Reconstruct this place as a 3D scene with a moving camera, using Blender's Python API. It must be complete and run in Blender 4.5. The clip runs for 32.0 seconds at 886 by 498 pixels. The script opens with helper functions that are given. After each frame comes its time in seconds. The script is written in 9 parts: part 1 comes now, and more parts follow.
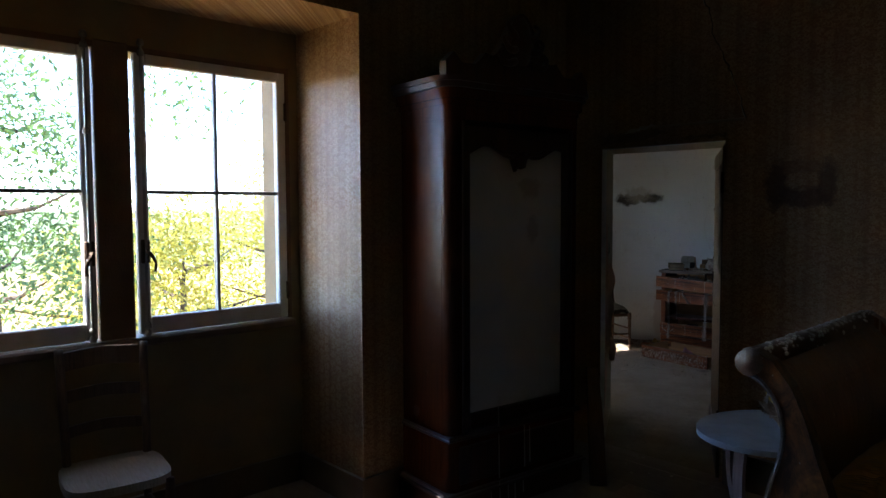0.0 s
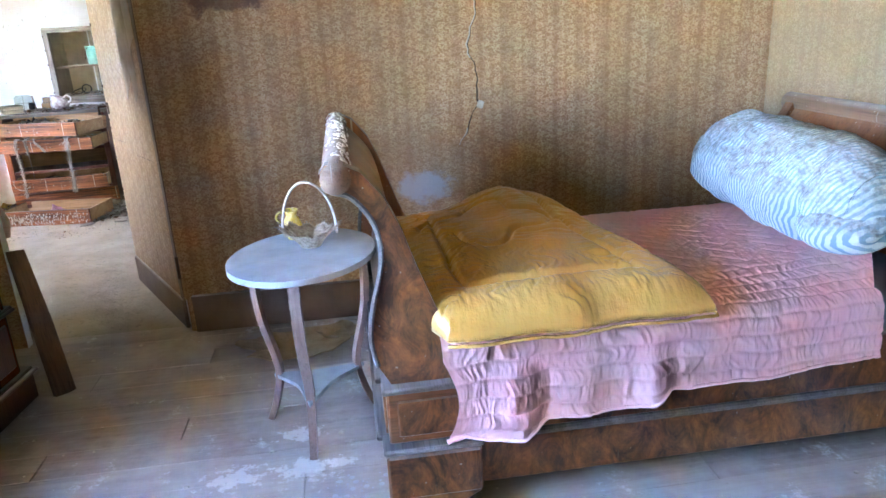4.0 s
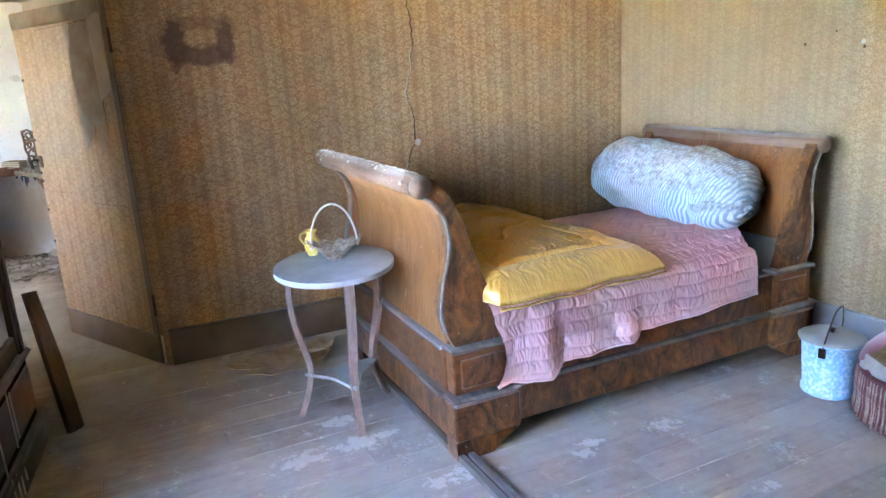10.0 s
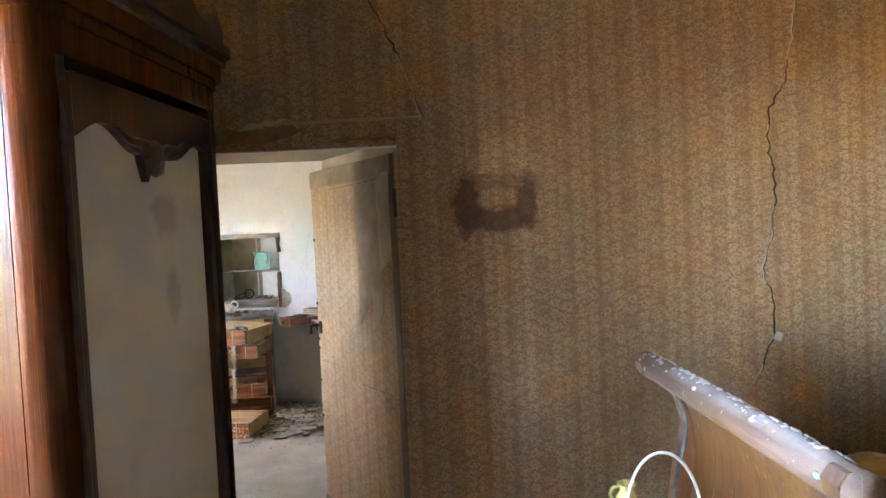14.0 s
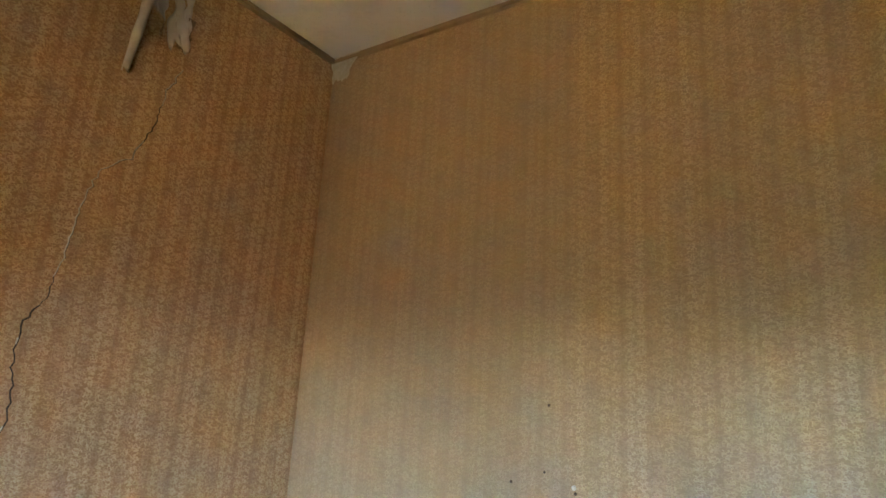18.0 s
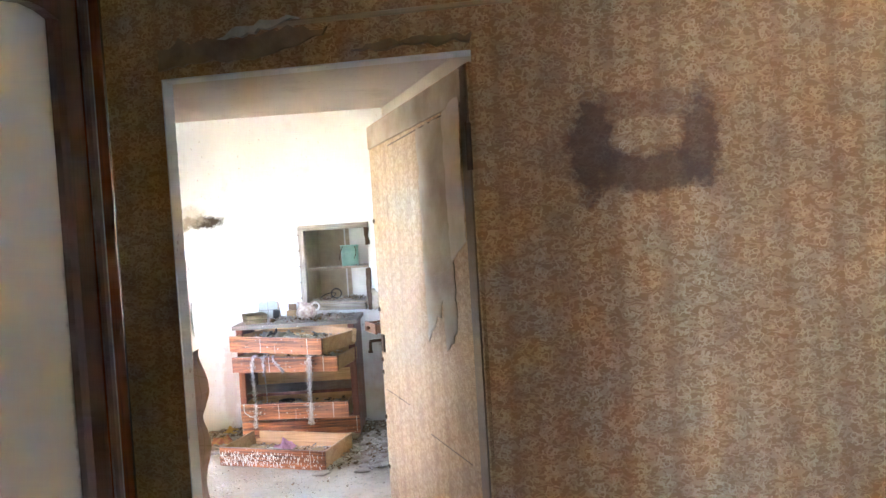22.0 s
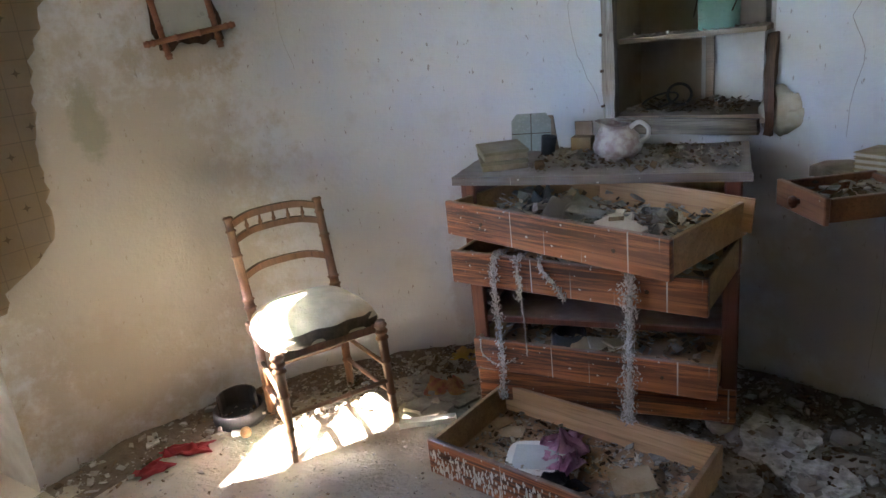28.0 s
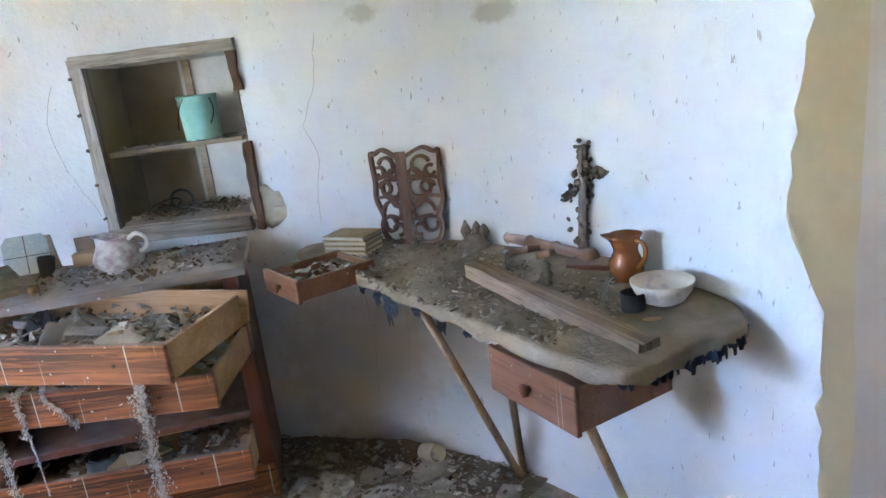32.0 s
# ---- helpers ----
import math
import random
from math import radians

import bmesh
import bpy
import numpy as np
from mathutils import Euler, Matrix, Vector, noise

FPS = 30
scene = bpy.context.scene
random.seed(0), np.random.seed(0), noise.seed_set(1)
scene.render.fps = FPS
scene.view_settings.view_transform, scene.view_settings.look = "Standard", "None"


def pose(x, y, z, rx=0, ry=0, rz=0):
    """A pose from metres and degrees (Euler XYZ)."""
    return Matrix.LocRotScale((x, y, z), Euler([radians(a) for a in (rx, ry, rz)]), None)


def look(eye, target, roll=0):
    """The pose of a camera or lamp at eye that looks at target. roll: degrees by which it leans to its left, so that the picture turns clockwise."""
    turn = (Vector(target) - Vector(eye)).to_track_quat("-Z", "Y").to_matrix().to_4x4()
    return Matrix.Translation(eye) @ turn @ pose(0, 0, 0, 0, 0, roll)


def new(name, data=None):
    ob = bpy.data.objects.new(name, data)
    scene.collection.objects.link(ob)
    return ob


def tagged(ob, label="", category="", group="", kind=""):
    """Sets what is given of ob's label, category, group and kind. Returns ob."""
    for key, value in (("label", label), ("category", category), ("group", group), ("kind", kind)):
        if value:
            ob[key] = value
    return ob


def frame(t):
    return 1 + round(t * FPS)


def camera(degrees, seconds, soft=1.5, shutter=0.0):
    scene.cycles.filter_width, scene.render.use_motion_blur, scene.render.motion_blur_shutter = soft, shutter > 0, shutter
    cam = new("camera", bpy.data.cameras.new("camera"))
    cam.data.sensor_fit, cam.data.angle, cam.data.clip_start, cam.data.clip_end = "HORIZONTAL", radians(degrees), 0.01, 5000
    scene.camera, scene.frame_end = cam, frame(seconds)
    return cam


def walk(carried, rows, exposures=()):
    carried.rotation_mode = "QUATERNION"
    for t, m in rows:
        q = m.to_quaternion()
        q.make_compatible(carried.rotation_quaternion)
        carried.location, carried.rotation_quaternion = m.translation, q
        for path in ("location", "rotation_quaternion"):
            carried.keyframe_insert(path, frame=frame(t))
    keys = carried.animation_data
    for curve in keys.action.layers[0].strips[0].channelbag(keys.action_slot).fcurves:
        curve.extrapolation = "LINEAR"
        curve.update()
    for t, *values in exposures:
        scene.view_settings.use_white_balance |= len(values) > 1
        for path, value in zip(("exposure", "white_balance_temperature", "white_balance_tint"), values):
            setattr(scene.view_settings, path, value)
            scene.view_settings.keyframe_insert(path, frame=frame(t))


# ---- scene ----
cam = camera(65.2, 32.0)
PATH = [
    (0, (1.814, -3.912, 1.623), (0.355, -2.55, 1.502), -0.2),
    (0.5, (1.74, -3.875, 1.634), (0.391, -2.407, 1.477), -0.1),
    (1, (1.616, -3.894, 1.613), (0.414, -2.311, 1.388), 0.4),
    (1.5, (1.608, -3.902, 1.588), (0.613, -2.195, 1.273), -0.1),
    (2, (1.543, -3.803, 1.557), (0.696, -2.043, 1.124), -0.2),
    (2.5, (1.349, -3.671, 1.526), (0.732, -1.844, 0.995), -1.0),
    (3, (1.213, -3.635, 1.517), (0.865, -1.753, 0.936), -1.4),
    (3.5, (1.067, -3.616, 1.515), (1.026, -1.702, 0.939), -1.5),
    (4, (0.922, -3.576, 1.517), (1.164, -1.692, 0.893), -3.0),
    (4.5, (0.702, -3.566, 1.527), (1.227, -1.751, 0.873), -4.1),
    (6.5, (0.169, -3.824, 1.545), (1.205, -2.227, 0.933), -2.9),
    (7, (0.042, -3.826, 1.542), (1.22, -2.328, 0.936), -3.0),
    (7.5, (0.013, -3.914, 1.56), (1.233, -2.453, 0.946), -3.1),
    (8, (0.004, -3.993, 1.555), (1.224, -2.529, 0.947), -3.2),
    (8.5, (-0.025, -4.0, 1.544), (1.141, -2.482, 0.964), -3.5),
    (9, (-0.068, -3.977, 1.531), (0.971, -2.358, 0.985), -3.9),
    (9.5, (-0.097, -3.967, 1.532), (0.825, -2.271, 1.008), -3.5),
    (10, (-0.101, -3.963, 1.527), (0.717, -2.208, 1.025), -3.3),
    (10.5, (-0.105, -3.945, 1.522), (0.602, -2.137, 1.042), -3.6),
    (11, (-0.125, -3.927, 1.521), (0.454, -2.072, 1.049), -4.2),
    (11.5, (-0.156, -3.906, 1.536), (0.283, -2.006, 1.091), -4.5),
    (12, (-0.142, -3.754, 1.545), (0.095, -1.807, 1.153), -5.2),
    (12.5, (-0.138, -3.487, 1.578), (-0.046, -1.52, 1.231), -5.0),
    (13, (-0.088, -3.258, 1.594), (-0.026, -1.282, 1.292), -4.1),
    (13.5, (0.052, -3.01, 1.652), (0.064, -1.021, 1.442), -3.3),
    (15.5, (0.081, -2.892, 1.688), (0.664, -1.0, 1.971), 1.0),
    (16, (0.097, -2.926, 1.725), (0.85, -1.103, 2.057), 2.0),
    (16.5, (0.131, -2.936, 1.723), (1.118, -1.247, 2.138), 2.1),
    (17, (0.209, -3.005, 1.727), (1.419, -1.481, 2.189), 2.4),
    (17.5, (0.228, -3.017, 1.732), (1.662, -1.715, 2.229), 2.7),
    (18, (0.233, -3.037, 1.728), (1.818, -1.935, 2.25), 3.4),
    (18.5, (0.238, -3.047, 1.716), (1.89, -2.049, 2.24), 3.8),
    (19, (0.243, -3.051, 1.695), (1.907, -2.07, 2.214), 3.5),
    (19.5, (0.273, -3.039, 1.674), (1.884, -1.95, 2.143), 2.1),
    (20, (0.277, -2.984, 1.661), (1.698, -1.632, 2.051), 0.1),
    (20.5, (0.315, -2.868, 1.657), (1.401, -1.213, 1.943), -0.5),
    (21.5, (0.183, -2.14, 1.572), (0.379, -0.15, 1.61), -2.3),
    (22, (0.153, -1.747, 1.56), (-0.134, 0.231, 1.497), -3.5),
    (22.5, (0.003, -1.37, 1.56), (-0.589, 0.531, 1.378), -3.3),
    (23, (-0.095, -1.006, 1.502), (-0.835, 0.841, 1.292), -2.8),
    (23.5, (-0.125, -0.649, 1.498), (-1.008, 1.132, 1.277), -3.6),
    (24, (-0.24, -0.339, 1.496), (-1.25, 1.366, 1.226), -4.8),
    (24.5, (-0.35, -0.076, 1.489), (-1.423, 1.589, 1.213), -5.1),
    (26.5, (-0.888, 0.873, 1.459), (-1.965, 2.518, 1.09), -5.2),
    (27, (-0.94, 1.033, 1.43), (-2.041, 2.645, 0.992), -5.2),
    (27.5, (-0.998, 1.113, 1.424), (-2.073, 2.71, 0.879), -5.5),
    (28, (-1.006, 1.132, 1.421), (-2.012, 2.744, 0.796), -6.4),
    (28.5, (-0.971, 1.119, 1.435), (-1.922, 2.751, 0.777), -6.5),
    (29, (-0.941, 1.102, 1.446), (-1.762, 2.807, 0.799), -5.8),
    (29.5, (-0.901, 1.085, 1.456), (-1.59, 2.865, 0.859), -5.3),
    (30, (-0.871, 1.073, 1.472), (-1.405, 2.923, 0.93), -5.2),
    (30.5, (-0.823, 1.075, 1.463), (-1.2, 2.976, 0.968), -5.4),
    (31, (-0.772, 1.085, 1.462), (-0.999, 3.008, 0.96), -6.1),
    (31.5, (-0.745, 1.073, 1.468), (-0.815, 3.002, 0.943), -6.8),
    (32, (-0.718, 1.057, 1.479), (-0.619, 2.984, 0.953), -7.0),
]
EXPOSURES = [
    (0.0, 3.75, 6000, 14), (0.2, 4.25, 6000, 14), (0.6, 6.60, 6300, 16), (0.9, 7.25, 6500, 18), (1.3, 7.20, 6400, 18), (2.0, 6.78, 6200, 18), (3.0, 7.80, 6200, 18), (4.0, 8.05, 6200, 18), (7.0, 7.22, 6150, 17), (9.0, 7.0, 6300, 17), (9.6, 7.30, 6400, 17), (10.2, 7.95, 6750, 18), (13.0, 7.65, 7050, 18),
    (16.0, 7.35, 6700, 20), (18.5, 7.15, 6700, 20), (20.0, 7.25, 6300, 20), (21.5, 7.80, 6200, 20), (22.1, 8.50, 6200, 18), (22.5, 7.50, 6000, 16), (23.0, 6.55, 6000, 16), (24.5, 6.15, 6000, 16), (27.0, 5.95, 6100, 16), (29.0, 6.25, 6200, 16), (30.0, 6.93, 5950, 16), (32.0, 7.10, 6050, 16),
]
walk(cam, [(t, look(eye, target, roll)) for t, eye, target, roll in PATH], EXPOSURES)

# ---- light ----
world = bpy.data.worlds.new("sky")
scene.world = world
world.use_nodes = True
wn = world.node_tree
sky = wn.nodes.new("ShaderNodeTexSky")
sky.sky_type, sky.sun_disc = "NISHITA", False
SUN_EL, SUN_TRAVEL = radians(41), (0.60, 0.80)
sky.sun_elevation = SUN_EL
sky.sun_rotation = math.atan2(-SUN_TRAVEL[0], -SUN_TRAVEL[1])
sky.air_density, sky.dust_density, sky.ozone_density = 0.5, 0.0, 1.0
wn.links.new(sky.outputs[0], wn.nodes["Background"].inputs[0])
wn.nodes["Background"].inputs[1].default_value = 0.15
sun = new("sun", bpy.data.lights.new("sun", "SUN"))
sun.data.energy, sun.data.angle, sun.data.color = 2.9, radians(0.6), (1.0, 0.90, 0.76)
sun.matrix_world = look((-6 * SUN_TRAVEL[0], -6 * SUN_TRAVEL[1], 6 * math.tan(SUN_EL)), (0, 0, 0))

# ---- small builders ----


def thing(name, label, category, x=0, y=0, z=0, rz=0, group="", kind=""):
    ob = new(name)
    ob.empty_display_size = 0.1
    ob.matrix_world = pose(x, y, z, 0, 0, rz)
    return tagged(ob, label, category, group, kind)


def part(name, bm, material, parent=None, label="", smooth=False):
    me = bpy.data.meshes.new(name)
    bmesh.ops.recalc_face_normals(bm, faces=bm.faces)
    bm.to_mesh(me)
    bm.free()
    me.materials.append(material)
    if smooth:
        for p in me.polygons:
            p.use_smooth = True
    ob = new(name, me)
    if parent is not None:
        ob.parent = parent
    if label:
        ob["label"] = label
    return ob


def solo(name, bm, material, label, category, m=None, group="", kind="", smooth=False):
    ob = part(name, bm, material, None, "", smooth)
    if m is not None:
        ob.matrix_world = m
    return tagged(ob, label, category, group, kind)


def add_box(bm, size, at, turn=(0, 0, 0), bevel=0.0, segs=1):
    """A box of that size round the point at, turned by Euler degrees, its edges bevelled."""
    m = pose(*at, *turn) @ Matrix.Diagonal((*size, 1))
    vs = bmesh.ops.create_cube(bm, size=1, matrix=m)["verts"]
    if bevel:
        es = list({e for v in vs for e in v.link_edges})
        bmesh.ops.bevel(bm, geom=es, offset=bevel, segments=segs, affect="EDGES", profile=0.6)
    return bm


def boxed(size, at, turn=(0, 0, 0), bevel=0.0, segs=1):
    return add_box(bmesh.new(), size, at, turn, bevel, segs)


def add_grid(bm, f, nu, nv, wrap_u=False, wrap_v=False):
    """A surface of quads through f(u, v), u and v from 0 to 1."""
    cu, cv = nu + (not wrap_u), nv + (not wrap_v)
    vs = [[bm.verts.new(f(i / nu, j / nv)) for j in range(cv)] for i in range(cu)]
    for i in range(nu):
        for j in range(nv):
            a, b = vs[i][j], vs[(i + 1) % cu][j]
            c, d = vs[(i + 1) % cu][(j + 1) % cv], vs[i][(j + 1) % cv]
            bm.faces.new((a, b, c, d))
    return vs


def lathe(prof, n=20, bm=None, m=None, squash=1.0):
    """A turned body round z from pairs of radius and height."""
    bm = bm or bmesh.new()
    m = m or Matrix()
    rings = []
    for r, z in prof:
        rings.append([bm.verts.new(m @ Vector((r * math.cos(6.2832 * i / n), squash * r * math.sin(6.2832 * i / n), z))) for i in range(n)])
    for a, b in zip(rings, rings[1:]):
        for i in range(n):
            bm.faces.new((a[i], a[(i + 1) % n], b[(i + 1) % n], b[i]))
    for ring in (rings[0], rings[-1]):
        if prof[rings.index(ring)][0] > 1e-4:
            bm.faces.new(ring)
    return bm


def tube(pts, rads, n=8, bm=None, closed=False):
    """A round bar along points; rads is one radius or one for each point."""
    bm = bm or bmesh.new()
    pts = [Vector(p) for p in pts]
    rads = [rads] * len(pts) if isinstance(rads, (int, float)) else rads
    rings, side = [], None
    for i, p in enumerate(pts):
        a, b = pts[max(i - 1, 0)], pts[min(i + 1, len(pts) - 1)]
        way = (b - a).normalized()
        if side is None:
            side = way.orthogonal().normalized()
        side = (side - way * side.dot(way)).normalized()
        up = way.cross(side)
        rings.append([bm.verts.new(p + rads[i] * (math.cos(6.2832 * k / n) * side + math.sin(6.2832 * k / n) * up)) for k in range(n)])
    for a, b in zip(rings, rings[1:]):
        for k in range(n):
            bm.faces.new((a[k], a[(k + 1) % n], b[(k + 1) % n], b[k]))
    bm.faces.new(rings[0])
    bm.faces.new(rings[-1])
    return bm


def prism(outline, lo, hi, m=None, bm=None, bevel=0.0):
    """A polygon in x and y drawn out along z from lo to hi, laid by the matrix m."""
    bm = bm or bmesh.new()
    m = m or Matrix()
    a = [bm.verts.new(m @ Vector((x, y, lo))) for x, y in outline]
    b = [bm.verts.new(m @ Vector((x, y, hi))) for x, y in outline]
    bm.faces.new(a)
    bm.faces.new(b)
    es = []
    for i in range(len(a)):
        bm.faces.new((a[i], a[(i + 1) % len(a)], b[(i + 1) % len(a)], b[i]))
    if bevel:
        es = [e for e in bm.edges if e.calc_face_angle(0) > 0.9]
        bmesh.ops.bevel(bm, geom=es, offset=bevel, segments=1, affect="EDGES")
    return bm


def ribbon(path, widths, thick, across, bm=None):
    """A bar of rectangular section along a path: widths measured along the vector across."""
    bm = bm or bmesh.new()
    pts, across = [Vector(p) for p in path], Vector(across).normalized()
    widths = [widths] * len(pts) if isinstance(widths, (int, float)) else widths
    rings = []
    for i, p in enumerate(pts):
        way = (pts[min(i + 1, len(pts) - 1)] - pts[max(i - 1, 0)]).normalized()
        nrm = way.cross(across).normalized() * thick / 2
        w = across * widths[i] / 2
        rings.append([bm.verts.new(q) for q in (p + w + nrm, p - w + nrm, p - w - nrm, p + w - nrm)])
    for a, b in zip(rings, rings[1:]):
        for k in range(4):
            bm.faces.new((a[k], a[(k + 1) % 4], b[(k + 1) % 4], b[k]))
    bm.faces.new(rings[0])
    bm.faces.new(rings[-1])
    return bm


def smooth_path(pts, n=6):
    """Points on a soft curve through the given ones."""
    pts, out = [Vector(p) for p in pts], []
    for i in range(len(pts) - 1):
        p0, p1, p2, p3 = pts[max(i - 1, 0)], pts[i], pts[i + 1], pts[min(i + 2, len(pts) - 1)]
        for k in range(n):
            t = k / n
            out.append(0.5 * (2 * p1 + (p2 - p0) * t + (2 * p0 - 5 * p1 + 4 * p2 - p3) * t * t + (3 * p1 - p0 - 3 * p2 + p3) * t ** 3))
    return out + [pts[-1]]


def wob(x, y, z, size, amount):
    """A smooth uneven value of that amount at a place."""
    return amount * noise.noise(Vector((x, y, z)) / size)


# ---- materials ----


class Nodes:
    """Short hand for building one node material."""

    def __init__(self, name):
        self.m = bpy.data.materials.new(name)
        self.m.use_nodes = True
        self.t = self.m.node_tree
        self.bsdf = self.t.nodes["Principled BSDF"]
        self.co = self.t.nodes.new("ShaderNodeTexCoord").outputs["Object"]

    def add(self, kind, **inputs):
        n = self.t.nodes.new("ShaderNode" + kind)
        for k, v in inputs.items():
            self.put(n.inputs[k.replace("_", " ")], v)
        return n

    def put(self, socket, v):
        if isinstance(v, bpy.types.NodeSocket):
            self.t.links.new(v, socket)
        else:
            socket.default_value = (*v, 1) if isinstance(v, tuple) and len(v) == 3 and socket.type == "RGBA" else v

    def math(self, op, a, b=0.0, c=0.0):
        n = self.t.nodes.new("ShaderNodeMath")
        n.operation = op
        for i, v in enumerate((a, b, c)):
            self.put(n.inputs[i], v)
        return n.outputs[0]

    def noise(self, scale, detail=4.0, rough=0.55, vec=None, warp=0.0):
        n = self.add("TexNoise", Scale=scale, Detail=detail, Roughness=rough, Distortion=warp, Vector=vec or self.co)
        return n.outputs["Fac"]

    def stretch(self, x, y, z, vec=None):
        return self.add("Mapping", Vector=vec or self.co, Scale=(x, y, z)).outputs[0]

    def ramp(self, fac, lo, hi):
        """0 below lo, 1 above hi, straight between."""
        n = self.t.nodes.new("ShaderNodeMapRange")
        for k, v in (("Value", fac), ("From Min", lo), ("From Max", hi)):
            self.put(n.inputs[k], v)
        return n.outputs[0]

    def mix(self, fac, a, b):
        n = self.t.nodes.new("ShaderNodeMix")
        n.data_type = "RGBA"
        self.put(n.inputs[0], fac)
        self.put(n.inputs[6], a)
        self.put(n.inputs[7], b)
        return n.outputs[2]

    def done(self, color, rough=0.6, metal=0.0, bump=None, depth=0.002, **more):
        self.put(self.bsdf.inputs["Base Color"], color)
        self.put(self.bsdf.inputs["Roughness"], rough)
        self.put(self.bsdf.inputs["Metallic"], metal)
        for k, v in more.items():
            self.put(self.bsdf.inputs[k.replace("_", " ")], v)
        if bump is not None:
            b = self.add("Bump", Height=bump, Distance=depth, Strength=0.8)
            self.put(self.bsdf.inputs["Normal"], b.outputs[0])
        return self.m


def plain(name, a, b, rough=0.6, metal=0.0, scale=9.0, grain=90.0, depth=0.0015, dust=0.0, **more):
    """A surface of two near colours in blotches, with fine grain and, if wanted, pale dust on what faces up."""
    n = Nodes(name)
    big = n.noise(scale, 5.0, 0.6)
    fine = n.noise(grain, 3.0)
    col = n.mix(n.ramp(big, 0.3, 0.7), a, b)
    r = n.math("ADD", n.math("MULTIPLY", fine, 0.25), rough - 0.12)
    if dust:
        up = n.add("SeparateXYZ", Vector=n.t.nodes.new("ShaderNodeNewGeometry").outputs["Normal"]).outputs[2]
        d = n.math("MULTIPLY", n.ramp(up, 0.55, 0.95), n.math("MULTIPLY", n.ramp(n.noise(scale * 2, 4), 0.2, 0.65), dust))
        col = n.mix(d, col, (0.36, 0.33, 0.29))
        r = n.math("MAXIMUM", r, n.math("MULTIPLY", d, 0.9))
    return n.done(col, r, metal, n.math("ADD", fine, n.math("MULTIPLY", big, 2.0)), depth, **more)


def wood(name, light, dark, axis=0, rough=0.45, size=1.0, figure=0.5, drips=0.0, dust=0.0, coat=0.0, spec=0.5, patchy=0.3, soft=0.18):
    """Wood with grain along an axis of its object (0, 1 or 2), figure, white drips and dust."""
    n = Nodes(name)
    s = [16.0 / size] * 3
    s[axis] = 1.1 / size
    vec = n.stretch(*s)
    rings = n.noise(1.0, 5.0, 0.6, vec, 1.2)
    s2 = [120.0 / size] * 3
    s2[axis] = 5.0 / size
    pores = n.noise(1.0, 2.0, 0.6, n.stretch(*s2))
    big = n.noise(2.2 / size, 3.0)
    f = n.math("ADD", n.math("MULTIPLY", n.ramp(rings, 0.5 - soft, 0.5 + soft), 1 - figure * 0.4), n.math("MULTIPLY", n.ramp(big, 0.3, 0.7), figure * 0.4))
    rnd = n.t.nodes.new("ShaderNodeObjectInfo").outputs["Random"]
    f = n.math("ADD", f, n.math("MULTIPLY", n.math("SUBTRACT", rnd, 0.5), 0.22))
    col = n.mix(f, dark, light)
    col = n.mix(n.math("MULTIPLY", n.ramp(pores, 0.52, 0.7), 0.45), col, tuple(c * 0.35 for c in dark))
    r = n.math("ADD", n.math("MULTIPLY", n.noise(7.0, 4.0), patchy), rough - patchy * 0.4)
    if drips:
        line = n.noise(1.0, 1.0, 0.5, n.stretch(75.0, 75.0, 1.3))
        on = n.math("MULTIPLY", n.ramp(line, 0.72, 0.75), n.ramp(n.noise(3.0, 2.0), 0.42, 0.55))
        spot = n.ramp(n.noise(55.0, 1.0), 0.76, 0.79)
        w = n.math("MULTIPLY", n.math("MAXIMUM", on, spot), drips)
        col = n.mix(w, col, (0.62, 0.60, 0.54))
        r = n.math("MAXIMUM", r, w)
    if dust:
        up = n.add("SeparateXYZ", Vector=n.t.nodes.new("ShaderNodeNewGeometry").outputs["Normal"]).outputs[2]
        d = n.math("MULTIPLY", n.ramp(up, 0.45, 0.95), n.math("MULTIPLY", n.ramp(n.noise(14.0, 4.0), 0.15, 0.6), dust))
        col = n.mix(d, col, (0.35, 0.33, 0.31))
        r = n.math("MAXIMUM", r, n.math("MULTIPLY", d, 0.9))
    return n.done(col, r, 0.0, n.math("ADD", pores, rings), 0.0012, Coat_Weight=coat, Coat_Roughness=0.2, Specular_IOR_Level=spec)


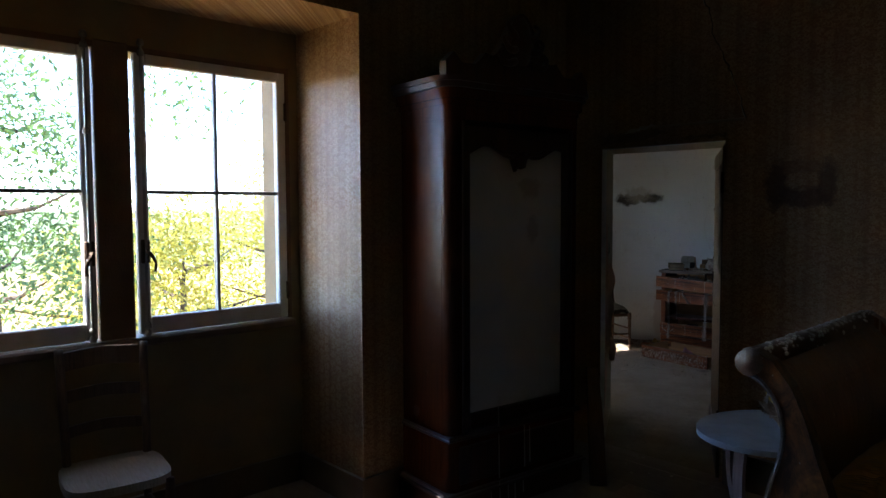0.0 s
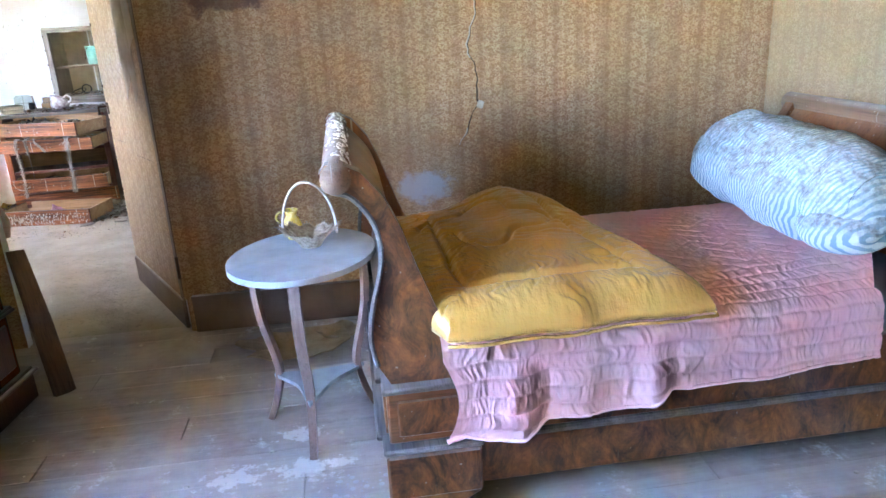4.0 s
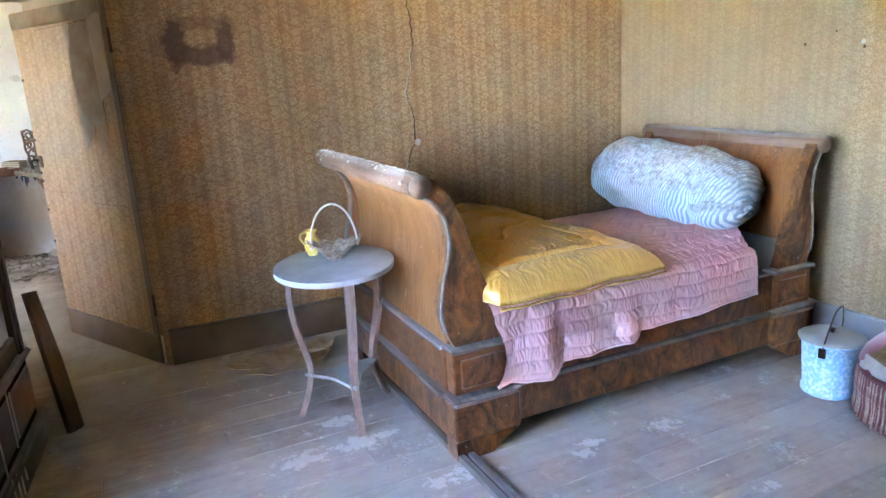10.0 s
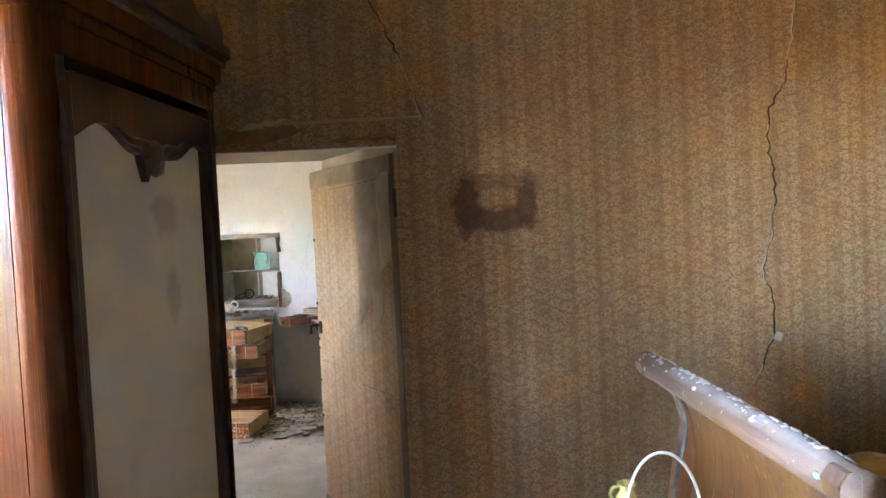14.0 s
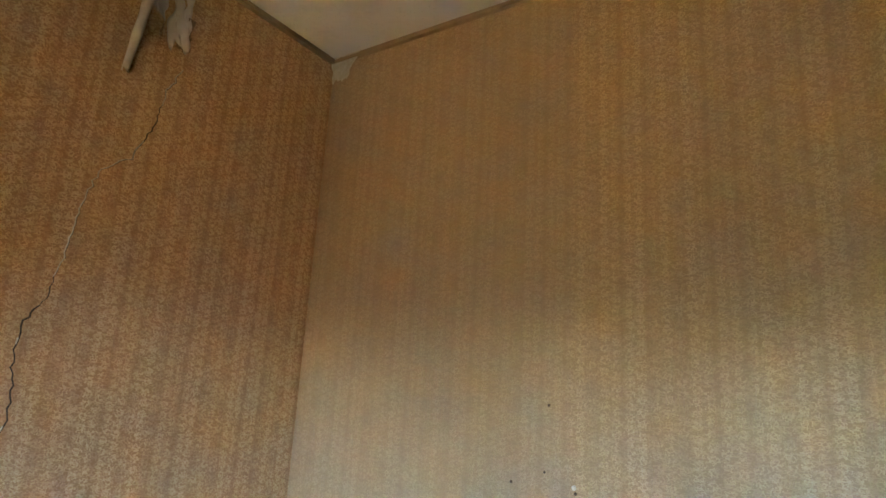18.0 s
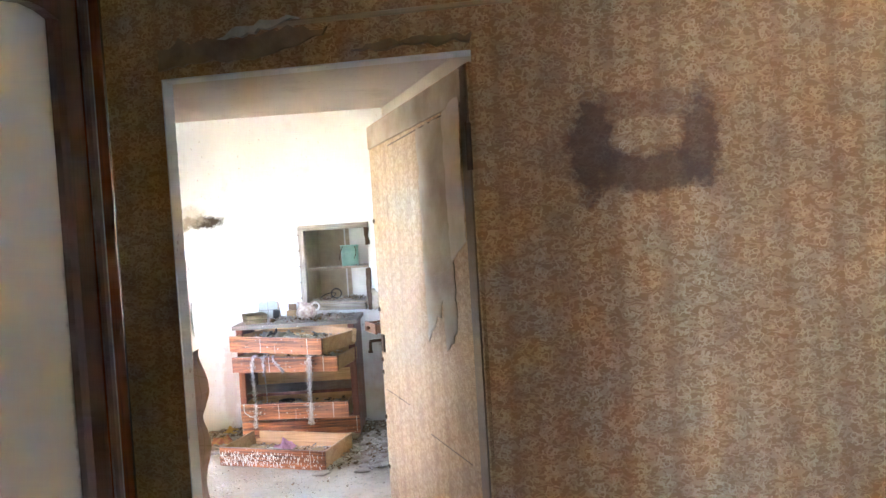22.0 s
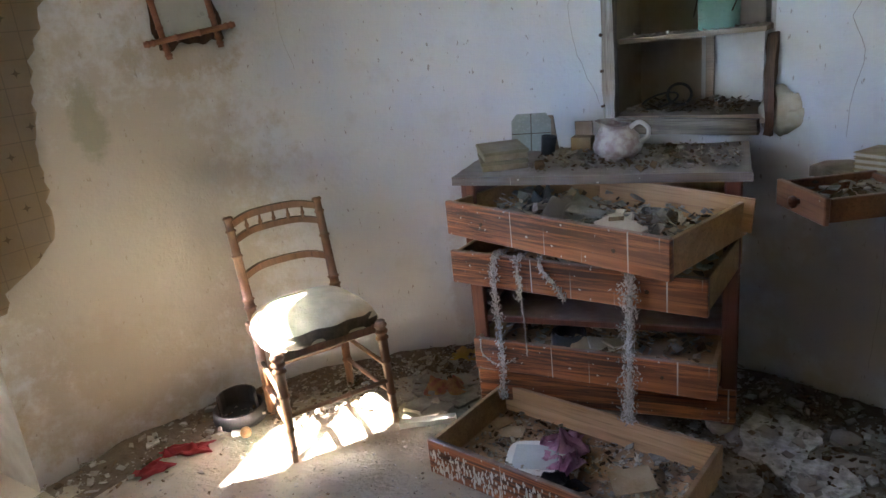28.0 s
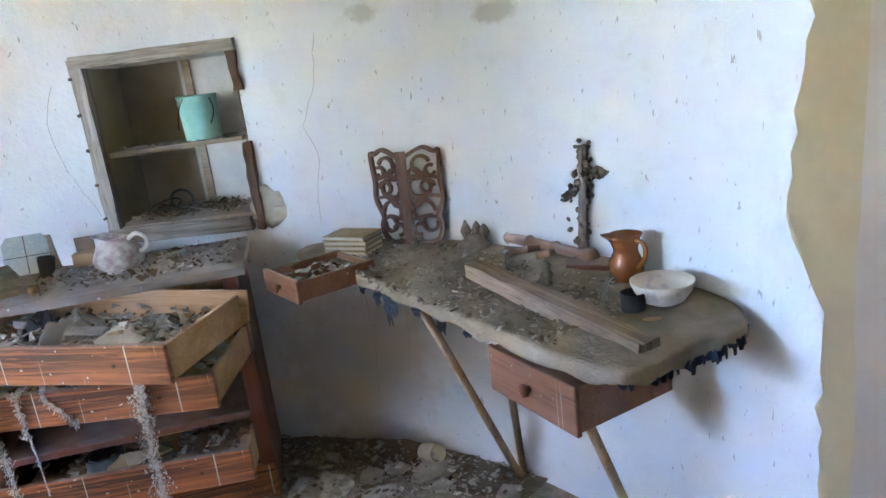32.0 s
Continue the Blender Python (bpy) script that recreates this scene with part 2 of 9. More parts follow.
def wallpaper(name, warm=1.0, fade=0.0, places=(), bleached=0.0):
    """Brown paper with a fine ivory vine and columns of fountain motifs, half dropped."""
    n = Nodes(name)
    sep = n.add("SeparateXYZ", Vector=n.co)
    u, v = n.math("ADD", sep.outputs[0], sep.outputs[1]), sep.outputs[2]
    col_i = n.math("FLOOR", n.math("DIVIDE", u, 0.13))
    du = n.math("ABSOLUTE", n.math("SUBTRACT", n.math("SUBTRACT", n.math("DIVIDE", u, 0.13), col_i), 0.5))
    drop = n.math("MULTIPLY", n.math("MODULO", n.math("ABSOLUTE", col_i), 2.0), 0.5)
    vv = n.math("ADD", n.math("DIVIDE", v, 0.174), drop)
    dv = n.math("SUBTRACT", vv, n.math("FLOOR", vv))
    flat = n.add("CombineXYZ", X=u, Y=v, Z=0.0).outputs[0]
    wide = n.stretch(0.8, 1.25, 1.0, flat)
    tw = n.noise(42.0, 0.7, 0.45, wide, 1.2)
    vine = n.math("SUBTRACT", 1.0, n.ramp(n.math("ABSOLUTE", n.math("SUBTRACT", tw, 0.5)), 0.036, 0.070))
    leaf = n.ramp(n.noise(72.0, 0.8, 0.45, wide, 0.5), 0.56, 0.63)
    cu = n.math("DIVIDE", u, 0.056)
    ci = n.math("FLOOR", cu)
    fu = n.math("SUBTRACT", n.math("SUBTRACT", cu, ci), 0.5)
    cv = n.math("ADD", n.math("DIVIDE", v, 0.05), n.math("MULTIPLY", n.math("MODULO", n.math("ABSOLUTE", ci), 2.0), 0.5))
    fv = n.math("SUBTRACT", n.math("SUBTRACT", cv, n.math("FLOOR", cv)), 0.5)
    rr = n.math("ADD", n.math("SQRT", n.math("ADD", n.math("MULTIPLY", fu, fu), n.math("MULTIPLY", fv, fv))), n.math("MULTIPLY", n.math("SUBTRACT", n.noise(80.0, 1.0, 0.5, flat), 0.5), 1.15))
    floret = n.math("SUBTRACT", 1.0, n.ramp(n.math("ABSOLUTE", n.math("SUBTRACT", rr, 0.22)), 0.05, 0.11))
    lines = n.math("MAXIMUM", n.math("MAXIMUM", n.math("MULTIPLY", vine, 0.45), n.math("MULTIPLY", leaf, 0.45)), n.math("MULTIPLY", floret, 0.8))
    heart = n.math("MULTIPLY", n.ramp(du, 0.30, 0.10), n.math("MULTIPLY", n.ramp(dv, 0.05, 0.25), n.ramp(dv, 0.75, 0.5)))
    lines = n.math("MULTIPLY", lines, n.math("SUBTRACT", 1.0, n.math("MULTIPLY", heart, 0.35)))
    stain = n.noise(1.3, 5.0, 0.6)
    seam = n.noise(1.0, 3.0, 0.5, n.stretch(6.0, 6.0, 0.35))
    base = n.mix(n.ramp(stain, 0.3, 0.7), (0.255 * warm, 0.128, 0.047), (0.315 * warm, 0.170, 0.066))
    base = n.mix(n.math("MULTIPLY", heart, 0.3), base, (0.215 * warm, 0.092, 0.036))
    ivory = n.mix(n.ramp(seam, 0.35, 0.65), (0.52, 0.36, 0.19), (0.60, 0.44, 0.26))
    col = n.mix(n.math("ADD", n.math("MULTIPLY", lines, 0.78 - fade), fade * 0.55), base, ivory)
    band = n.ramp(n.math("ABSOLUTE", n.math("SUBTRACT", du, 0.0)), 0.0, 0.5)
    col = n.mix(n.math("MULTIPLY", n.ramp(band, 0.45, 0.0), 0.22 * (1 - fade)), col, (0.205 * warm, 0.096, 0.038))
    if bleached:
        near = n.math("MULTIPLY", n.ramp(sep.outputs[1], -1.74, -1.66), 0.26)
        old = n.mix(n.ramp(n.noise(2.0, 4.0), 0.3, 0.7), (0.205, 0.142, 0.080), (0.250, 0.178, 0.102))
        col = n.mix(n.math("ADD", bleached, near), col, old)
    spot = n.ramp(n.noise(11.0, 4.0, 0.7), 0.66, 0.76)
    col = n.mix(n.math("MULTIPLY", spot, 0.35), col, (0.15, 0.075, 0.03))
    col = spots(n, col, places)
    rough = n.math("ADD", 0.40, n.math("MULTIPLY", n.math("SUBTRACT", 1.0, lines), 0.16))
    relief = n.math("ADD", n.math("MULTIPLY", lines, 0.6), n.math("ADD", n.noise(4.0, 4.0), n.math("MULTIPLY", n.noise(160.0, 2.0), 0.3)))
    return n.done(col, rough, 0.0, relief, 0.0012)


def spots(n, col, places, co=None, ragged=1.7):
    """Stains of their own shape: place, half sizes, colour and strength of each, with noisy rims."""
    for at, size, tint, amount in places:
        d = n.t.nodes.new("ShaderNodeVectorMath")
        d.operation = "SUBTRACT"
        n.put(d.inputs[0], co or n.co)
        d.inputs[1].default_value = at
        e = n.t.nodes.new("ShaderNodeVectorMath")
        e.operation = "DIVIDE"
        n.t.links.new(d.outputs[0], e.inputs[0])
        e.inputs[1].default_value = size
        ln = n.t.nodes.new("ShaderNodeVectorMath")
        ln.operation = "LENGTH"
        n.t.links.new(e.outputs[0], ln.inputs[0])
        f = n.math("ADD", ln.outputs["Value"], n.math("MULTIPLY", n.math("SUBTRACT", n.noise(13.0 if co is None else 24.0, 6.0, 0.7, co), 0.5), ragged))
        col = n.mix(n.math("MULTIPLY", n.ramp(f, 1.0, 0.6), amount), col, tint)
    return col


def plaster(name, a, b, dirt=(0.30, 0.25, 0.18), amount=0.25, places=()):
    """Old limewash in soft clouds, with small brown flecks and hairline unevenness."""
    n = Nodes(name)
    big, mid, fine = n.noise(0.9, 5.0, 0.6), n.noise(6.0, 5.0, 0.65), n.noise(70.0, 3.0)
    col = n.mix(n.ramp(big, 0.3, 0.7), a, b)
    fleck = n.ramp(n.noise(1.0, 2.0, 0.6, n.stretch(62.0, 62.0, 26.0)), 0.69, 0.73)
    col = n.mix(n.math("MULTIPLY", n.ramp(mid, 0.56, 0.8), amount), col, dirt)
    col = n.mix(n.math("MULTIPLY", fleck, 0.55), col, (0.16, 0.12, 0.08))
    col = spots(n, col, places)
    return n.done(col, 0.85, 0.0, n.math("ADD", n.math("MULTIPLY", mid, 2.0), n.math("MULTIPLY", fine, 0.5)), 0.004)


PAPER = wallpaper("brown vine wallpaper", places=(
    ((0.28, 0.0, 1.74), (0.07, 0.2, 0.15), (0.075, 0.028, 0.014), 0.85),
    ((0.54, 0.0, 1.74), (0.06, 0.2, 0.14), (0.075, 0.030, 0.016), 0.8),
    ((0.41, 0.0, 1.665), (0.17, 0.2, 0.065), (0.085, 0.035, 0.018), 0.8),
    ((0.41, 0.0, 1.83), (0.17, 0.2, 0.045), (0.12, 0.055, 0.03), 0.5),
    ((1.30, 0.0, 0.69), (0.17, 0.2, 0.10), (0.36, 0.40, 0.44), 0.85),
    ((1.25, 0.0, 0.75), (0.5, 0.2, 0.3), (0.16, 0.08, 0.035), 0.4),
))
PAPER_SIDE = wallpaper("faded vine wallpaper", 0.9, 0.10, (), 0.34)
PLASTER = plaster("white limewash", (0.70, 0.72, 0.73), (0.63, 0.66, 0.68))
PLASTER_ROUND = plaster("stained round wall limewash", (0.62, 0.635, 0.64), (0.54, 0.56, 0.57), places=(
    ((-2.76, 3.40, 1.70), (0.17, 0.16, 0.08), (0.03, 0.018, 0.010), 1.0),
    ((-2.57, 3.53, 1.715), (0.19, 0.16, 0.065), (0.045, 0.028, 0.014), 1.0),
    ((-2.68, 3.46, 1.76), (0.22, 0.15, 0.11), (0.36, 0.32, 0.26), 0.6),
    ((-3.305, 2.595, 1.21), (0.09, 0.065, 0.16), (0.26, 0.33, 0.29), 1.0),
    ((-3.16, 2.93, 1.40), (0.24, 0.24, 0.10), (0.42, 0.36, 0.27), 0.7),
    ((-2.45, 3.60, 0.35), (0.07, 0.07, 0.38), (0.42, 0.35, 0.31), 0.6),
    ((-3.33, 2.45, 0.25), (0.3, 0.4, 0.3), (0.42, 0.36, 0.28), 0.5),
    ((-3.28, 2.62, 0.75), (0.55, 0.75, 0.95), (0.40, 0.345, 0.255), 0.62),
    ((-3.36, 2.30, 1.9), (0.4, 0.6, 0.7), (0.46, 0.42, 0.34), 0.35),
    ((-0.95, 3.63, 0.35), (0.45, 0.25, 0.45), (0.46, 0.40, 0.34), 0.55),
    ((-0.35, 3.23, 1.60), (0.12, 0.12, 0.04), (0.30, 0.28, 0.22), 0.6),
    ((-0.75, 3.55, 1.66), (0.10, 0.06, 0.04), (0.34, 0.33, 0.28), 0.6),
))
PLASTER_WARM = plaster("stained limewash", (0.62, 0.58, 0.50), (0.52, 0.46, 0.38), amount=0.5)
CEIL = plaster("grey ceiling plaster", (0.60, 0.59, 0.55), (0.52, 0.51, 0.47))
OLD_PAPER = plain("old yellow wallpaper", (0.58, 0.47, 0.27), (0.48, 0.36, 0.20), 0.8, scale=3.0)
BOARD_PAINT = plain("dark brown skirting paint", (0.13, 0.085, 0.05), (0.19, 0.13, 0.085), 0.5, scale=5.0, dust=0.6)
n = Nodes("grey dusty floorboards")
where = n.t.nodes.new("ShaderNodeNewGeometry").outputs["Position"]
grain = n.noise(1.0, 5.0, 0.65, n.stretch(2.2, 34.0, 10.0, where), 0.8)
each = n.t.nodes.new("ShaderNodeObjectInfo").outputs["Random"]
tone = n.math("ADD", n.math("MULTIPLY", grain, 0.75), n.math("MULTIPLY", each, 0.25))
col = n.mix(n.ramp(tone, 0.3, 0.7), (0.20, 0.152, 0.126), (0.36, 0.292, 0.250))
film = n.math("ADD", n.math("MULTIPLY", n.noise(1.6, 6.0, 0.7, where), 0.75), n.math("MULTIPLY", n.noise(14.0, 5.0, 0.7, where), 0.25))
col = n.mix(n.math("MULTIPLY", n.ramp(film, 0.34, 0.62), 0.68), col, (0.49, 0.440, 0.390))
scuff = n.math("MULTIPLY", n.ramp(n.noise(4.5, 7.0, 0.8, where), 0.58, 0.67), 0.75)
col = n.mix(scuff, col, (0.62, 0.59, 0.545))
dirty = n.math("MULTIPLY", n.ramp(n.noise(3.1, 6.0, 0.75, n.stretch(1.0, 2.5, 1.0, where)), 0.60, 0.72), 0.55)
col = n.mix(dirty, col, (0.14, 0.112, 0.096))
SPLASH = [((x, y, 0.0), (r, r * 0.6, 0.2), (0.66, 0.63, 0.585), 0.62) for x, y, r in ((1.85, -1.92, 0.085), (1.50, -1.88, 0.06), (1.42, -1.93, 0.06), (1.86, -2.45, 0.05), (0.66, -1.37, 0.11), (0.41, -1.38, 0.11), (0.63, -1.14, 0.09), (0.95, -1.80, 0.08), (2.20, -3.12, 0.08), (1.83, -2.64, 0.04), (0.79, -1.36, 0.06), (0.84, -1.81, 0.07))]
col = spots(n, col, SPLASH, where, 4.5)
FLOOR = n.done(col, n.math("ADD", 0.62, n.math("MULTIPLY", film, 0.3)), 0.0, n.math("ADD", grain, n.math("MULTIPLY", n.noise(90.0, 3.0, 0.6, where), 0.5)), 0.0016)
n = Nodes("dusty clay floor, littered with dirt towards the round wall")
sep = n.add("SeparateXYZ", Vector=n.co)
rx, ry = n.math("ADD", sep.outputs[0], 1.663), n.math("SUBTRACT", sep.outputs[1], 2.062)
rad = n.math("SQRT", n.math("ADD", n.math("MULTIPLY", rx, rx), n.math("MULTIPLY", ry, ry)))
rad = n.math("ADD", rad, n.math("MULTIPLY", n.math("SUBTRACT", n.noise(2.3, 6.0, 0.7), 0.5), 1.7))
clay = n.mix(n.ramp(n.noise(4.0, 5.0, 0.6), 0.3, 0.7), (0.38, 0.335, 0.26), (0.28, 0.24, 0.18))
clay = n.mix(n.math("MULTIPLY", n.ramp(n.noise(26.0, 5.0, 0.75), 0.56, 0.66), 0.55), clay, (0.16, 0.13, 0.095))
dirt = n.mix(n.ramp(n.noise(11.0, 6.0, 0.75), 0.35, 0.65), (0.10, 0.08, 0.058), (0.27, 0.23, 0.18))
EARTH = n.done(n.mix(n.math("MULTIPLY", n.ramp(rad, 0.80, 1.25), n.math("MULTIPLY", n.ramp(sep.outputs[1], 1.7, 2.4), n.ramp(n.math("ADD", sep.outputs[0], n.math("MULTIPLY", n.noise(3.0, 4.0), 0.5)), -2.35, -1.75))), clay, dirt), 0.93, 0.0, n.math("ADD", n.math("MULTIPLY", n.noise(60.0, 4.0), 0.6), n.noise(9.0, 5.0)), 0.010)
MAHOGANY = wood("red mahogany", (0.125, 0.034, 0.010), (0.065, 0.017, 0.006), 2, 0.24, 1.0, 0.35, dust=0.7, spec=0.13, patchy=0.12)
MAHOGANY_DARK = wood("dark mahogany", (0.085, 0.03, 0.016), (0.04, 0.014, 0.009), 2, 0.36, 1.0, 0.5, dust=0.6, coat=0.3)
WALNUT = wood("walnut veneer", (0.31, 0.125, 0.034), (0.17, 0.062, 0.018), 2, 0.40, 1.2, 0.9, drips=0.35, dust=0.75, coat=0.05, spec=0.35)
WALNUT_X = wood("walnut veneer laid long", (0.25, 0.095, 0.028), (0.07, 0.027, 0.011), 0, 0.40, 1.0, 0.7, drips=0.35, dust=0.75, coat=0.05, spec=0.35)
n = Nodes("dark burr walnut")
bv = n.stretch(1.0, 1.0, 0.55)
f = n.ramp(n.noise(7.0, 7.0, 0.7, bv, 2.2), 0.36, 0.62)
f = n.math("MULTIPLY", f, n.math("ADD", 0.55, n.math("MULTIPLY", n.ramp(n.noise(38.0, 4.0, 0.65, bv, 1.0), 0.35, 0.6), 0.45)))
col = n.mix(f, (0.045, 0.018, 0.009), (0.30, 0.115, 0.033))
runs = n.math("MULTIPLY", n.ramp(n.noise(1.0, 1.0, 0.5, n.stretch(80.0, 80.0, 1.3)), 0.72, 0.75), n.ramp(n.noise(3.0, 2.0), 0.45, 0.55))
specks = n.ramp(n.noise(60.0, 1.0), 0.75, 0.78)
runs = n.math("MULTIPLY", n.math("MAXIMUM", runs, specks), 0.4)
up = n.add("SeparateXYZ", Vector=n.t.nodes.new("ShaderNodeNewGeometry").outputs["Normal"]).outputs[2]
lying = n.math("MULTIPLY", n.ramp(up, 0.45, 0.95), n.math("MULTIPLY", n.ramp(n.noise(14.0, 4.0), 0.15, 0.6), 0.75))
col = n.mix(lying, n.mix(runs, col, (0.62, 0.60, 0.54)), (0.36, 0.34, 0.31))
WALNUT_DARK = n.done(col, n.math("ADD", 0.30, n.math("ADD", n.math("MULTIPLY", n.noise(9.0, 4.0), 0.15), n.math("MULTIPLY", runs, 0.5))), 0.0, n.noise(40.0, 4.0), 0.0008, Specular_IOR_Level=0.4)
GREYWOOD = wood("dust grey wood", (0.20, 0.18, 0.17), (0.11, 0.09, 0.08), 1, 0.75, 0.8)
TABLEWOOD = wood("dusty mauve wood", (0.27, 0.18, 0.15), (0.17, 0.105, 0.085), 2, 0.6, 0.8, dust=0.8)
n = Nodes("striped rosewood")
rv_ = n.stretch(1.6, 14.0, 46.0)
figure = n.noise(1.0, 6.0, 0.68, rv_, 1.6)
zone = n.ramp(n.noise(1.0, 2.0, 0.5, n.stretch(0.9, 1.0, 13.0), 0.4), 0.34, 0.50)
col = n.mix(n.ramp(n.noise(1.0, 3.0, 0.6, n.stretch(3.0, 20.0, 60.0)), 0.3, 0.7), (0.30, 0.100, 0.036), (0.46, 0.175, 0.066))
col = n.mix(n.math("MULTIPLY", n.ramp(figure, 0.38, 0.56), n.math("ADD", 0.12, n.math("MULTIPLY", zone, 0.82))), col, (0.045, 0.020, 0.013))
runs = n.math("MULTIPLY", n.ramp(n.noise(1.0, 1.0, 0.5, n.stretch(75.0, 75.0, 1.3)), 0.71, 0.74), n.ramp(n.noise(3.0, 2.0), 0.42, 0.55))
specks = n.ramp(n.noise(75.0, 1.0), 0.73, 0.76)
runs = n.math("MULTIPLY", n.math("MAXIMUM", runs, specks), 0.85)
up = n.add("SeparateXYZ", Vector=n.t.nodes.new("ShaderNodeNewGeometry").outputs["Normal"]).outputs[2]
lying = n.math("MULTIPLY", n.ramp(up, 0.45, 0.95), n.math("MULTIPLY", n.ramp(n.noise(14.0, 4.0), 0.15, 0.6), 0.6))
col = n.mix(lying, n.mix(runs, col, (0.62, 0.60, 0.54)), (0.35, 0.33, 0.31))
ROSEWOOD = n.done(col, n.math("ADD", 0.36, n.math("ADD", n.math("MULTIPLY", n.noise(9.0, 4.0), 0.2), n.math("MULTIPLY", runs, 0.4))), 0.0, n.noise(60.0, 4.0), 0.0008, Specular_IOR_Level=0.4)
CARCASS = wood("dark red chest wood", (0.16, 0.046, 0.024), (0.08, 0.026, 0.015), 2, 0.45, 1.0, drips=0.5, dust=0.5)
PINE = wood("bare drawer wood", (0.54, 0.34, 0.175), (0.34, 0.195, 0.09), 0, 0.7, 1.0, dust=0.3)
RAWWOOD = wood("weathered bare wood", (0.36, 0.29, 0.21), (0.20, 0.15, 0.10), 0, 0.85, 0.7, dust=0.5)
WHITEPAINT = plain("old white paint", (0.70, 0.70, 0.68), (0.60, 0.59, 0.55), 0.5, scale=12.0)
DIRTYPAINT = wood("dirty flaking paint", (0.40, 0.37, 0.32), (0.13, 0.10, 0.075), 2, 0.8, 0.5, dust=0.5)
IRON = plain("rusty iron", (0.06, 0.045, 0.035), (0.12, 0.07, 0.04), 0.6, 0.7, scale=40.0)
n = Nodes("clouded mirror glass, room reflection in its colour")
# Pale matte base colour stands for the reflected room; dark spots are edge mould.
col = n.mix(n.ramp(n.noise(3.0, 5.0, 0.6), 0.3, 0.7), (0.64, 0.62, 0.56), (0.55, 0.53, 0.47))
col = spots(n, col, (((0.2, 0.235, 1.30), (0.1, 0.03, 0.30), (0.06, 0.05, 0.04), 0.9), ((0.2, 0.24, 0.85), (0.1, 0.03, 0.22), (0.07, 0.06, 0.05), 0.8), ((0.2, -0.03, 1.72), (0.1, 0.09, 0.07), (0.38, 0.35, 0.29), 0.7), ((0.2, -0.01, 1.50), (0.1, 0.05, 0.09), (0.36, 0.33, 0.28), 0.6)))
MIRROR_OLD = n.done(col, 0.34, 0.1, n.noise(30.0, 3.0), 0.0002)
# ---- structure ----
# Room A: x from -1.14 (window bay to -1.75) to 3.2, y from -5.2 to 0. Round room B beyond y = 0.
CEIL_A, CEIL_B = 4.11, 3.3
EAST, SOUTH, WEST, BAY = 3.2, -5.2, -1.138, -1.75
CX, CY, CR = -1.663, 2.062, 1.726
DOOR_L, DOOR_R, DOOR_H = -0.834, 0.0, 2.0
SKEW = Vector((-0.42, 0.80, 0))


def wall_piece(bm, x0, x1, y0, y1, z0, z1):
    return add_box(bm, (x1 - x0, y1 - y0, z1 - z0), ((x0 + x1) / 2, (y0 + y1) / 2, (z0 + z1) / 2))


def setting(name, bm, material, label, category="wall", smooth=False):
    return solo(name, bm, material, label, category, kind="structure", smooth=smooth)


# Papered wall with the doorway: a thin papered skin over masonry that is skewed round the passage.
bm = bmesh.new()
wall_piece(bm, WEST, DOOR_L, 0, 0.05, 0, CEIL_A)
wall_piece(bm, DOOR_R, EAST, 0, 0.05, 0, CEIL_A)
wall_piece(bm, DOOR_L, DOOR_R, 0, 0.05, DOOR_H, CEIL_A)
setting("wall_north", bm, PAPER, "brown vine-patterned wallpaper wall with a long crack")
bm = bmesh.new()
wall_piece(bm, EAST, EAST + 0.3, -3.12, 0.3, 0, CEIL_A)
wall_piece(bm, EAST, EAST + 0.3, SOUTH, -4.08, 0, CEIL_A)
wall_piece(bm, EAST, EAST + 0.3, -4.08, -3.12, 2.46, CEIL_A)
setting("wall_east", bm, PAPER_SIDE, "faded brown wallpaper wall behind the bed's head")
bm = bmesh.new()
wall_piece(bm, BAY - 0.5, EAST + 0.3, SOUTH - 0.3, SOUTH, 0, CEIL_A)
setting("wall_south", bm, PAPER_SIDE, "brown wallpaper wall facing the doorway wall")
BAY_N, BAY_S, BAY_TOP = -1.745, -3.80, 2.62
bm = bmesh.new()
wall_piece(bm, BAY - 0.30, WEST, BAY_N, 0.3, 0, CEIL_A)
wall_piece(bm, BAY - 0.30, WEST, SOUTH, BAY_S, 0, CEIL_A)
wall_piece(bm, BAY - 0.30, WEST, BAY_S, BAY_N, BAY_TOP, CEIL_A)
setting("wall_west", bm, PAPER, "papered wall with a deep window bay")
WIN = (-3.72, -1.81, 0.96, 2.41)
BAY_PAPER = plain("stained bare bay plaster", (0.28, 0.21, 0.10), (0.20, 0.14, 0.07), 0.8, scale=3.0)
bm = bmesh.new()
wall_piece(bm, BAY - 0.3, BAY, BAY_S, BAY_N, 0, WIN[2])
wall_piece(bm, BAY - 0.3, BAY, BAY_S, BAY_N, WIN[3], BAY_TOP)
wall_piece(bm, BAY - 0.3, BAY, BAY_S, WIN[0], WIN[2], WIN[3])
wall_piece(bm, BAY - 0.3, BAY, WIN[1], BAY_N, WIN[2], WIN[3])
setting("wall_bay", bm, BAY_PAPER, "stained yellow plaster under the window")
bm = bmesh.new()
wall_piece(bm, BAY - 0.5, EAST + 0.3, SOUTH - 0.3, 0.3, CEIL_A, CEIL_A + 0.2)
setting("ceiling", bm, CEIL, "grey stained plaster ceiling", "ceiling")

# Passage through the thick wall, skewed towards the round room.
L0, R0 = Vector((DOOR_L, 0.05, 0)), Vector((DOOR_R, 0.05, 0))
L1, R1 = Vector((-1.27, 0.80, 0)), Vector((-0.43, 0.86, 0))


